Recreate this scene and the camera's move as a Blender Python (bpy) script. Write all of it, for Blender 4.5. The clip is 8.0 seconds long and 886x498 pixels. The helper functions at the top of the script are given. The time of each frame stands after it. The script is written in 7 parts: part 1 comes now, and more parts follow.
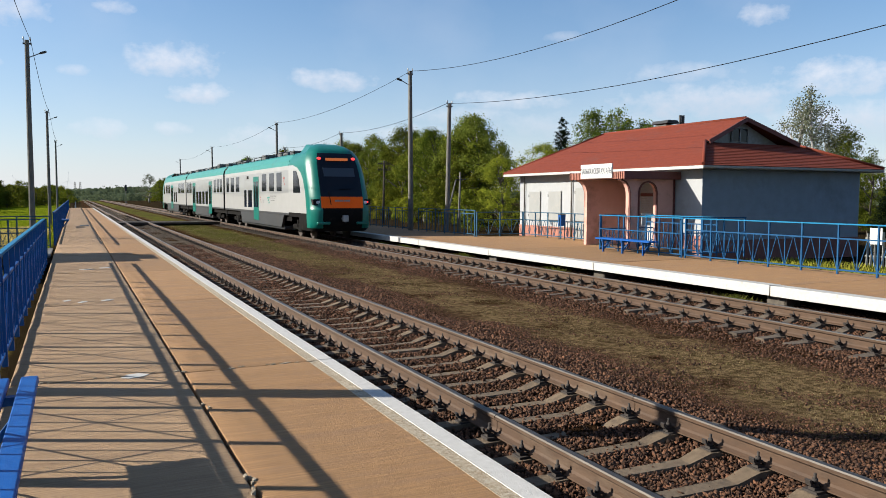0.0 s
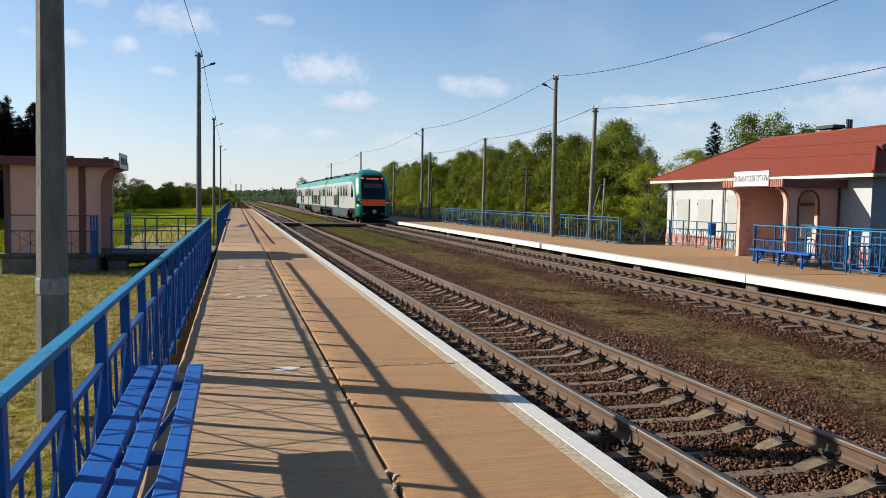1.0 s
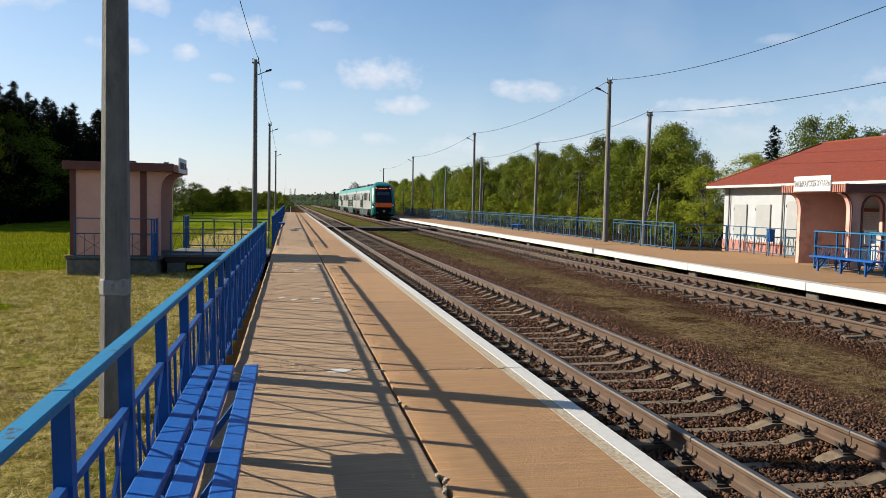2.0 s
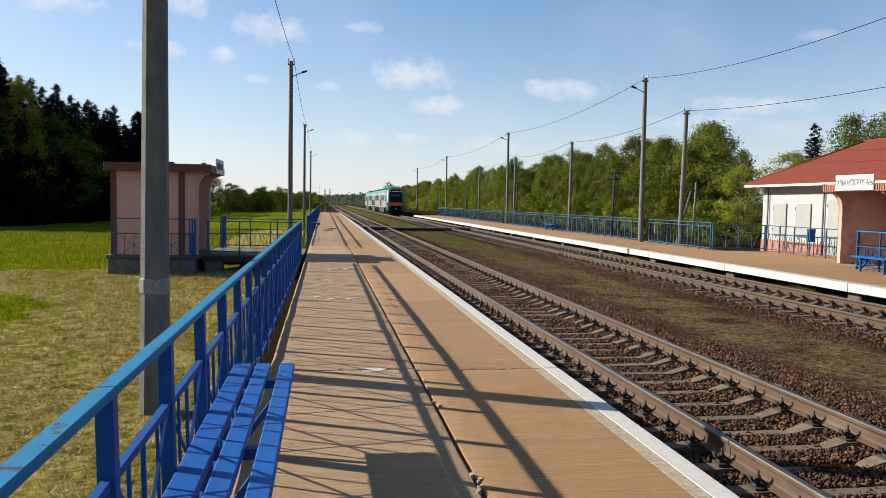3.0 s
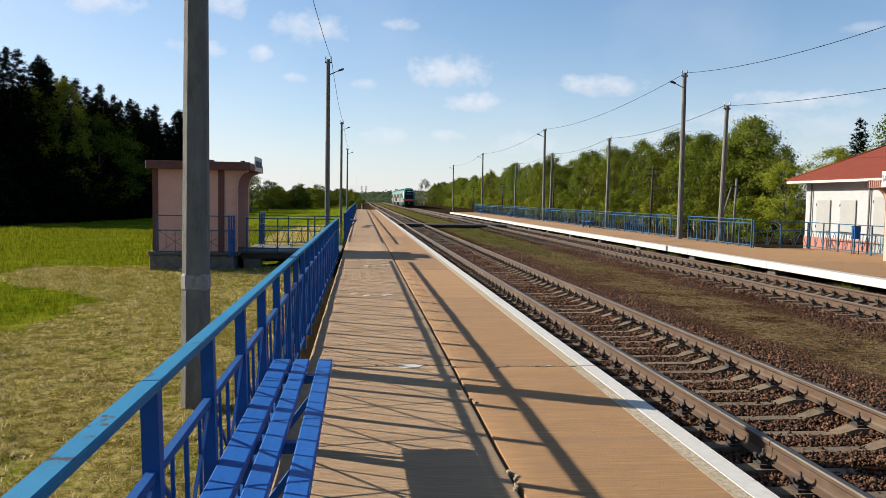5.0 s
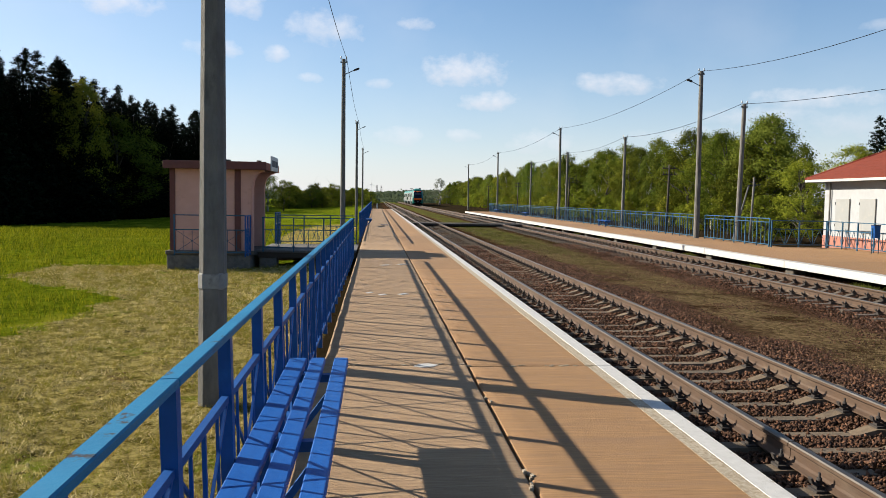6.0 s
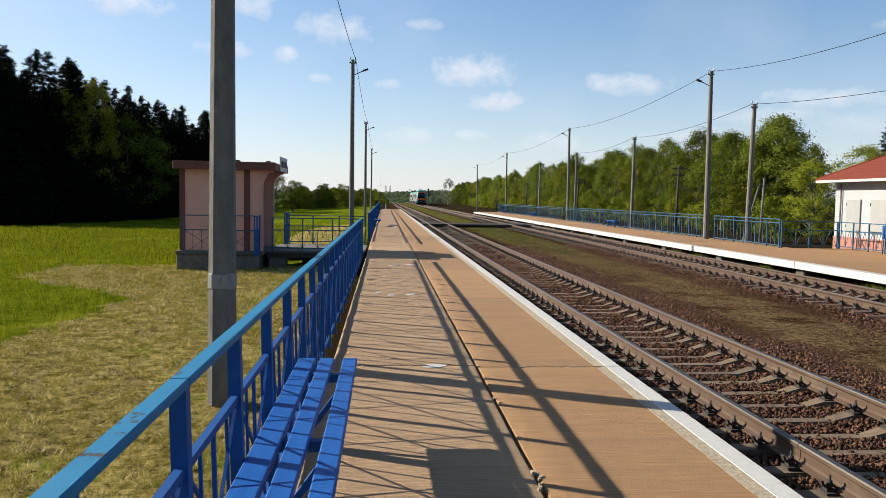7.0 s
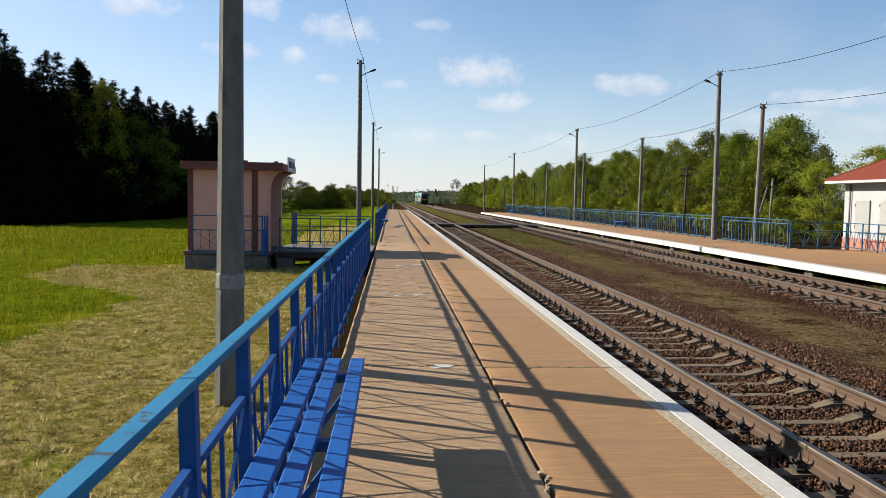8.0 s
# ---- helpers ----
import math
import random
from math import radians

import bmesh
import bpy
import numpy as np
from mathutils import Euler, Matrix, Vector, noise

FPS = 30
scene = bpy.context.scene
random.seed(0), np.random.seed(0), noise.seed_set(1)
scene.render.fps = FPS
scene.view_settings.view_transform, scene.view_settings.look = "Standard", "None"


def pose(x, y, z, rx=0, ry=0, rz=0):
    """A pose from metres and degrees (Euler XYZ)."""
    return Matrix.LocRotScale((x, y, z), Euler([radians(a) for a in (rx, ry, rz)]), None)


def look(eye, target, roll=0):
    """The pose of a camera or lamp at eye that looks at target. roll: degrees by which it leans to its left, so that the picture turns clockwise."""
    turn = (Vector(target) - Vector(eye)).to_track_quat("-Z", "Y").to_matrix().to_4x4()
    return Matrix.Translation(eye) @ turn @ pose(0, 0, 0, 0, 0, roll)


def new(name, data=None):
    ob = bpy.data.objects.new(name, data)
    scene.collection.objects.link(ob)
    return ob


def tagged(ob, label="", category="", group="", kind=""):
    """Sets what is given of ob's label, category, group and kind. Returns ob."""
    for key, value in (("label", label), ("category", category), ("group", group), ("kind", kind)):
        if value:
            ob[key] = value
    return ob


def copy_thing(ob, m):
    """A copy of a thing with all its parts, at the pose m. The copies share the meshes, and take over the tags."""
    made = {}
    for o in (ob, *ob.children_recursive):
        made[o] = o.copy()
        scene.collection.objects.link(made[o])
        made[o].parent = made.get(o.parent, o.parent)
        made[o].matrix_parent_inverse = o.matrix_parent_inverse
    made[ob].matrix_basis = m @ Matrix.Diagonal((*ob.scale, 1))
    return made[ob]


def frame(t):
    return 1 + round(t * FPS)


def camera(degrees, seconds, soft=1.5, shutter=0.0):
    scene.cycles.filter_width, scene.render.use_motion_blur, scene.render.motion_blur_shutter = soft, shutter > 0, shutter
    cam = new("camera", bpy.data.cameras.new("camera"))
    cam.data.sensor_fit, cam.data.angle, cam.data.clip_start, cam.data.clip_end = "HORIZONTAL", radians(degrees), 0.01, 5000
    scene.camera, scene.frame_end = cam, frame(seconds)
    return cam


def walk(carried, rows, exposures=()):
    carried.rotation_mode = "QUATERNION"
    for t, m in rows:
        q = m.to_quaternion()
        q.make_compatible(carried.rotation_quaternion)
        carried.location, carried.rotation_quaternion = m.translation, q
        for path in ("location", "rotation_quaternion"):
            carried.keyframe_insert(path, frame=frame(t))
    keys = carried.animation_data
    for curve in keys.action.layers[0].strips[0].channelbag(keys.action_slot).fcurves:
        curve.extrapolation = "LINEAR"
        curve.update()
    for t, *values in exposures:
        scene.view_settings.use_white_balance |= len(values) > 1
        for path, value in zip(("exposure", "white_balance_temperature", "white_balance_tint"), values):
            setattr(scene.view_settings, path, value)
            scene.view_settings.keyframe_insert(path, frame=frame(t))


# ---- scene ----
cam = camera(59.3, 8.0, soft=0.6)

PATH = [
    (0.0, pose(0.058, 0.05, 1.853, 86.144, -0.184, -25.327)),
    (0.1, pose(0.054, 0.05, 1.853, 86.142, -0.31, -23.36)),
    (0.2, pose(0.049, 0.05, 1.854, 86.140, -0.44, -21.75)),
    (0.3, pose(0.044, 0.05, 1.855, 86.138, -0.57, -20.40)),
    (0.5, pose(0.036, 0.05, 1.856, 86.135, -0.799, -18.154)),
    (1.0, pose(0.031, 0.04, 1.857, 86.422, -1.005, -14.939)),
    (1.5, pose(0.026, 0.02, 1.859, 86.675, -1.158, -12.976)),
    (2.0, pose(0.024, 0.02, 1.859, 86.679, -1.156, -11.153)),
    (3.5, pose(0.013, 0.012, 1.859, 86.598, -1.041, -7.890)),
    (4.0, pose(0.012, 0.01, 1.859, 86.545, -1.023, -7.233)),
    (4.5, pose(0.010, 0.01, 1.859, 86.437, -1.011, -6.656)),
    (6.0, pose(0.004, 0.006, 1.860, 86.278, -0.904, -4.929)),
    (6.5, pose(0.004, 0.004, 1.860, 86.283, -0.892, -4.576)),
    (7.0, pose(0.003, 0.003, 1.861, 86.300, -0.934, -4.291)),
    (7.5, pose(0.002, 0.001, 1.861, 86.265, -0.980, -3.965)),
    (8.0, pose(0.0, 0.0, 1.862, 86.321, -0.997, -3.761)),
]
walk(cam, PATH, exposures=[(0.0, 1.04, 6250, 10), (2.0, 1.07, 6450, 10), (8.0, 1.11, 6500, 10)])

# ---- daylight ----
SUN_FROM = Vector((-0.905, 0.425, 0.498)).normalized()
SUN_EL = math.asin(SUN_FROM.z)
SUN_ROT = math.atan2(SUN_FROM.x, SUN_FROM.y)

# clouds: azimuth from north to the east, elevation, width, height, in degrees, and how dense
CLOUDS = [
    (-17.9, 12.6, 7.0, 2.0, 0.9), (-4.0, 11.9, 7.0, 2.6, 0.75), (-9.5, 13.2, 3.4, 2.4, 0.8), (-11.3, 10.1, 5.0, 1.3, 0.8),
    (-7.2, 10.0, 2.2, 1.4, 0.7), (2.7, 12.4, 3.2, 1.2, 0.7), (-4.8, 8.4, 2.2, 0.8, 0.6), (6.2, 9.2, 7.2, 3.0, 0.9),
    (8.3, 7.1, 5.4, 1.6, 0.9), (0.3, 8.2, 2.2, 0.9, 0.6), (17.1, 8.3, 7.0, 1.8, 0.85), (1.8, 4.5, 4.4, 1.6, 0.6),
    (6.3, 4.6, 3.0, 1.1, 0.6), (30.2, 6.9, 9.0, 1.7, 0.8), (11.7, 4.2, 5.4, 2.0, 0.6), (47.2, 12.1, 3.6, 2.0, 0.8),
    (34.1, 11.3, 3.6, 0.8, 0.4), (43.9, 6.6, 14.0, 3.0, 0.85), (51.9, 7.8, 9.0, 3.0, 0.95), (53.0, 5.0, 16.0, 3.0, 0.8),
    (22.0, 4.6, 8.0, 1.4, 0.5), (36.0, 5.2, 16.0, 2.2, 0.5), (27.0, 6.0, 9.0, 1.6, 0.55), (42.0, 8.6, 9.0, 1.6, 0.55), (-30.0, 9.0, 8.0, 2.4, 0.8), (70.0, 9.0, 14.0, 4.0, 0.8), (64.0, 16.0, 9.0, 3.0, 0.7),
    (120.0, 14.0, 16.0, 5.0, 0.8), (170.0, 11.0, 18.0, 4.0, 0.8), (-140.0, 12.0, 14.0, 4.0, 0.8),
]


def make_world():
    w = bpy.data.worlds.new("sky")
    scene.world = w
    w.use_nodes = True
    nt = w.node_tree
    nt.nodes.clear()

    def node(kind, **kw):
        n = nt.nodes.new(kind)
        for k, v in kw.items():
            if k == "op":
                n.operation = v
        return n

    def m(op, a, b=None, c=None):
        n = node("ShaderNodeMath", op=op)
        for i, v in enumerate((a, b, c)):
            if v is None:
                continue
            if isinstance(v, (int, float)):
                n.inputs[i].default_value = v
            else:
                nt.links.new(v, n.inputs[i])
        return n.outputs[0]

    sky = nt.nodes.new("ShaderNodeTexSky")
    sky.sky_type = "NISHITA"
    sky.sun_disc = False
    sky.sun_elevation, sky.sun_rotation = SUN_EL, SUN_ROT
    sky.air_density, sky.dust_density, sky.ozone_density = 1.0, 0.5, 5.0
    tc = nt.nodes.new("ShaderNodeTexCoord")
    sep = nt.nodes.new("ShaderNodeSeparateXYZ")
    nt.links.new(tc.outputs["Generated"], sep.inputs[0])
    x, y, z = sep.outputs
    az = m("MULTIPLY", m("ARCTAN2", x, y), 57.2958)
    el = m("MULTIPLY", m("ARCSINE", z), 57.2958)
    comb = nt.nodes.new("ShaderNodeCombineXYZ")
    nt.links.new(az, comb.inputs[0])
    nt.links.new(m("MULTIPLY", el, 1.35), comb.inputs[1])
    big = nt.nodes.new("ShaderNodeTexNoise")
    big.inputs["Scale"].default_value, big.inputs["Detail"].default_value, big.inputs["Roughness"].default_value = 0.62, 7.0, 0.58
    nt.links.new(comb.outputs[0], big.inputs["Vector"])
    veil = nt.nodes.new("ShaderNodeTexNoise")
    veil.inputs["Scale"].default_value, veil.inputs["Detail"].default_value = 0.09, 5.0
    nt.links.new(comb.outputs[0], veil.inputs["Vector"])
    wob = m("MULTIPLY", m("SUBTRACT", big.outputs["Fac"], 0.5), 2.9)
    total = shade = None
    for a0, e0, wd, ht, dens in CLOUDS:
        da = m("DIVIDE", m("SUBTRACT", az, a0), wd * 0.5)
        de = m("DIVIDE", m("SUBTRACT", el, e0), ht * 0.5)
        r2 = m("ADD", m("MULTIPLY", da, da), m("MULTIPLY", de, de))
        v = m("MULTIPLY", m("ADD", m("SUBTRACT", 0.95, r2), wob), 0.6)
        n = node("ShaderNodeMath", op="MULTIPLY")
        n.use_clamp = True
        nt.links.new(v, n.inputs[0])
        n.inputs[1].default_value = 1.0
        v = m("MULTIPLY", n.outputs[0], dens)
        under = node("ShaderNodeMath", op="MULTIPLY")
        under.use_clamp = True
        nt.links.new(m("SUBTRACT", 0.45 if wd > 9.5 else 0.1, m("MULTIPLY", de, 0.6)), under.inputs[0])
        nt.links.new(v, under.inputs[1])
        total = v if total is None else m("MAXIMUM", total, v)
        shade = under.outputs[0] if shade is None else m("MAXIMUM", shade, under.outputs[0])
    thin = node("ShaderNodeMapRange")
    for i, v in ((1, 0.45), (2, 0.75), (3, 0.03), (4, 0.15)):
        thin.inputs[i].default_value = v
    nt.links.new(veil.outputs["Fac"], thin.inputs[0])
    total = m("MAXIMUM", total, thin.outputs[0])
    # pale haze all round the horizon
    haze = m("MULTIPLY", m("POWER", 2.718, m("DIVIDE", m("ABSOLUTE", el), -7.5)), 0.70)
    total = m("SUBTRACT", 1.0, m("MULTIPLY", m("SUBTRACT", 1.0, total), m("SUBTRACT", 1.0, haze)))
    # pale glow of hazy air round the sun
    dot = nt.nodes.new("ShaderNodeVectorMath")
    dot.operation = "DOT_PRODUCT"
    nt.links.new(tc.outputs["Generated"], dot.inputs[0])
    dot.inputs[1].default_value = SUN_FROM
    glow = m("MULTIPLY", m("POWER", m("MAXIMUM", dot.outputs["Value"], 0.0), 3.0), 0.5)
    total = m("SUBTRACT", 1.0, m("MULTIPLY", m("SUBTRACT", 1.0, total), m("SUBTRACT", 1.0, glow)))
    mix = nt.nodes.new("ShaderNodeMix")
    mix.data_type = "RGBA"
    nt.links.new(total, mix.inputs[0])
    deep = nt.nodes.new("ShaderNodeHueSaturation")
    deep.inputs["Hue"].default_value, deep.inputs["Saturation"].default_value, deep.inputs["Value"].default_value = 0.495, 1.16, 1.32
    nt.links.new(sky.outputs[0], deep.inputs["Color"])
    nt.links.new(deep.outputs[0], mix.inputs[6])
    tone = nt.nodes.new("ShaderNodeMix")
    tone.data_type = "RGBA"
    nt.links.new(shade, tone.inputs[0])
    tone.inputs[6].default_value, tone.inputs[7].default_value = (8.8, 8.8, 9.2, 1), (5.3, 5.6, 6.6, 1)
    nt.links.new(tone.outputs[2], mix.inputs[7])
    bg = nt.nodes.new("ShaderNodeBackground")
    bg.inputs["Strength"].default_value = 0.050
    nt.links.new(mix.outputs[2], bg.inputs["Color"])
    out = nt.nodes.new("ShaderNodeOutputWorld")
    nt.links.new(bg.outputs[0], out.inputs["Surface"])


make_world()
sun_data = bpy.data.lights.new("sun", "SUN")
sun_data.energy, sun_data.angle, sun_data.color = 5.0, radians(0.55), (1.0, 0.915, 0.77)
sun_lamp = new("sun", sun_data)
sun_lamp.matrix_world = look(SUN_FROM * 50, (0, 0, 0))


# ---- materials ----
TONE = 0.61  # scales every base colour down, deepening shade at the raised exposure


def mat(name, c1, c2=None, scale=6.0, rough=0.7, rough2=None, bump=0.0, bump_scale=40.0, metal=0.0, stretch=(1, 1, 1),
        c3=None, spot_scale=1.2, spot=(0.55, 0.7), piece=0.0, island=False, coat=0.0, emit=None, spec=0.5, fleck=None):
    """Two-scale procedural surface: grain c1-c2, stains c3, relief, and a shift of value from piece to piece."""
    ma = bpy.data.materials.new(name)
    ma.use_nodes = True
    nt = ma.node_tree
    b = nt.nodes["Principled BSDF"]
    c2 = c2 or tuple(v * 0.75 for v in c1)
    c1, c2 = tuple(v * TONE for v in c1), tuple(v * TONE for v in c2)
    c3 = tuple(v * TONE for v in c3) if c3 else None
    tc = nt.nodes.new("ShaderNodeTexCoord")
    info = nt.nodes.new("ShaderNodeObjectInfo")
    shift = nt.nodes.new("ShaderNodeVectorMath")
    shift.operation = "MULTIPLY_ADD"
    nt.links.new(info.outputs["Random"], shift.inputs[0])
    shift.inputs[1].default_value = (37.0, 53.0, 71.0)
    mp = nt.nodes.new("ShaderNodeMapping")
    mp.inputs["Scale"].default_value = stretch
    nt.links.new(tc.outputs["Object"], mp.inputs[0])
    nt.links.new(mp.outputs[0], shift.inputs[2])
    vec = shift.outputs[0]

    def noise_tex(s, detail=6.0, rg=0.6):
        n = nt.nodes.new("ShaderNodeTexNoise")
        n.inputs["Scale"].default_value, n.inputs["Detail"].default_value, n.inputs["Roughness"].default_value = s, detail, rg
        nt.links.new(vec, n.inputs["Vector"])
        return n.outputs["Fac"]

    def ramp(src, a, bb):
        n = nt.nodes.new("ShaderNodeMapRange")
        n.inputs[1].default_value, n.inputs[2].default_value = a, bb
        nt.links.new(src, n.inputs[0])
        return n.outputs[0]

    def mixc(f, a, bb):
        n = nt.nodes.new("ShaderNodeMix")
        n.data_type = "RGBA"
        nt.links.new(f, n.inputs[0])
        for sock, v in ((n.inputs[6], a), (n.inputs[7], bb)):
            if isinstance(v, tuple):
                sock.default_value = (*v, 1)
            else:
                nt.links.new(v, sock)
        return n.outputs[2]

    g = noise_tex(scale)
    col = mixc(ramp(g, 0.3, 0.7), c1, c2)
    if c3:
        col = mixc(ramp(noise_tex(spot_scale, 9.0, 0.68), *spot), col, c3)
    if fleck:
        fc, fs, fa, fb = fleck
        col = mixc(ramp(noise_tex(fs, 7.0, 0.75), fa, fb), col, tuple(v * TONE for v in fc))
    if piece:
        src = info.outputs["Random"]
        if island:
            src = nt.nodes.new("ShaderNodeNewGeometry").outputs["Random Per Island"]
        hsv = nt.nodes.new("ShaderNodeHueSaturation")
        mr = nt.nodes.new("ShaderNodeMapRange")
        mr.inputs[3].default_value, mr.inputs[4].default_value = 1 - piece, 1 + piece
        nt.links.new(src, mr.inputs[0])
        nt.links.new(mr.outputs[0], hsv.inputs["Value"])
        nt.links.new(col, hsv.inputs["Color"])
        col = hsv.outputs[0]
    nt.links.new(col, b.inputs["Base Color"])
    if rough2 is not None:
        mr = nt.nodes.new("ShaderNodeMapRange")
        mr.inputs[3].default_value, mr.inputs[4].default_value = rough, rough2
        nt.links.new(noise_tex(scale * 0.7), mr.inputs[0])
        nt.links.new(mr.outputs[0], b.inputs["Roughness"])
    else:
        b.inputs["Roughness"].default_value = rough
    b.inputs["Metallic"].default_value = metal
    b.inputs["Specular IOR Level"].default_value = spec
    b.inputs["Coat Weight"].default_value = coat
    if emit:
        b.inputs["Emission Color"].default_value = (*emit[0], 1)
        b.inputs["Emission Strength"].default_value = emit[1]
    if bump:
        bp = nt.nodes.new("ShaderNodeBump")
        bp.inputs["Strength"].default_value = bump
        bp.inputs["Distance"].default_value = 0.02
        nt.links.new(noise_tex(bump_scale, 8.0, 0.7), bp.inputs["Height"])
        nt.links.new(bp.outputs[0], b.inputs["Normal"])
    return ma


def leaf_mat(name, c1, c2, trans=0.35):
    ma = bpy.data.materials.new(name)
    ma.use_nodes = True
    nt = ma.node_tree
    b = nt.nodes["Principled BSDF"]
    c1, c2 = tuple(v * TONE for v in c1), tuple(v * TONE for v in c2)
    geo = nt.nodes.new("ShaderNodeNewGeometry")
    info = nt.nodes.new("ShaderNodeObjectInfo")
    mx = nt.nodes.new("ShaderNodeMix")
    mx.data_type = "RGBA"
    nt.links.new(geo.outputs["Random Per Island"], mx.inputs[0])
    mx.inputs[6].default_value, mx.inputs[7].default_value = (*c1, 1), (*c2, 1)
    hsv = nt.nodes.new("ShaderNodeHueSaturation")
    mr = nt.nodes.new("ShaderNodeMapRange")
    mr.inputs[3].default_value, mr.inputs[4].default_value = 0.66, 1.36
    nt.links.new(info.outputs["Random"], mr.inputs[0])
    nt.links.new(mr.outputs[0], hsv.inputs["Value"])
    fr = nt.nodes.new("ShaderNodeMath")
    fr.operation = "MULTIPLY"
    fr.inputs[1].default_value = 7.31
    nt.links.new(info.outputs["Random"], fr.inputs[0])
    wrap = nt.nodes.new("ShaderNodeMath")
    wrap.operation = "FRACT"
    nt.links.new(fr.outputs[0], wrap.inputs[0])
    hue = nt.nodes.new("ShaderNodeMapRange")
    hue.inputs[3].default_value, hue.inputs[4].default_value = 0.475, 0.515
    nt.links.new(wrap.outputs[0], hue.inputs[0])
    nt.links.new(hue.outputs[0], hsv.inputs["Hue"])
    nt.links.new(mx.outputs[2], hsv.inputs["Color"])
    nt.links.new(hsv.outputs[0], b.inputs["Base Color"])
    b.inputs["Roughness"].default_value = 0.7
    b.inputs["Specular IOR Level"].default_value = 0.02
    tr = nt.nodes.new("ShaderNodeBsdfTranslucent")
    nt.links.new(hsv.outputs[0], tr.inputs["Color"])
    ms = nt.nodes.new("ShaderNodeMixShader")
    ms.inputs[0].default_value = trans
    nt.links.new(b.outputs[0], ms.inputs[1])
    nt.links.new(tr.outputs[0], ms.inputs[2])
    nt.links.new(ms.outputs[0], nt.nodes["Material Output"].inputs["Surface"])
    return ma


def glass_mat(name, tint, rough=0.05):
    ma = bpy.data.materials.new(name)
    ma.use_nodes = True
    b = ma.node_tree.nodes["Principled BSDF"]
    b.inputs["Base Color"].default_value = (*tint, 1)
    b.inputs["Roughness"].default_value = rough
    b.inputs["IOR"].default_value = 1.5
    b.inputs["Specular IOR Level"].default_value = 0.22
    return ma


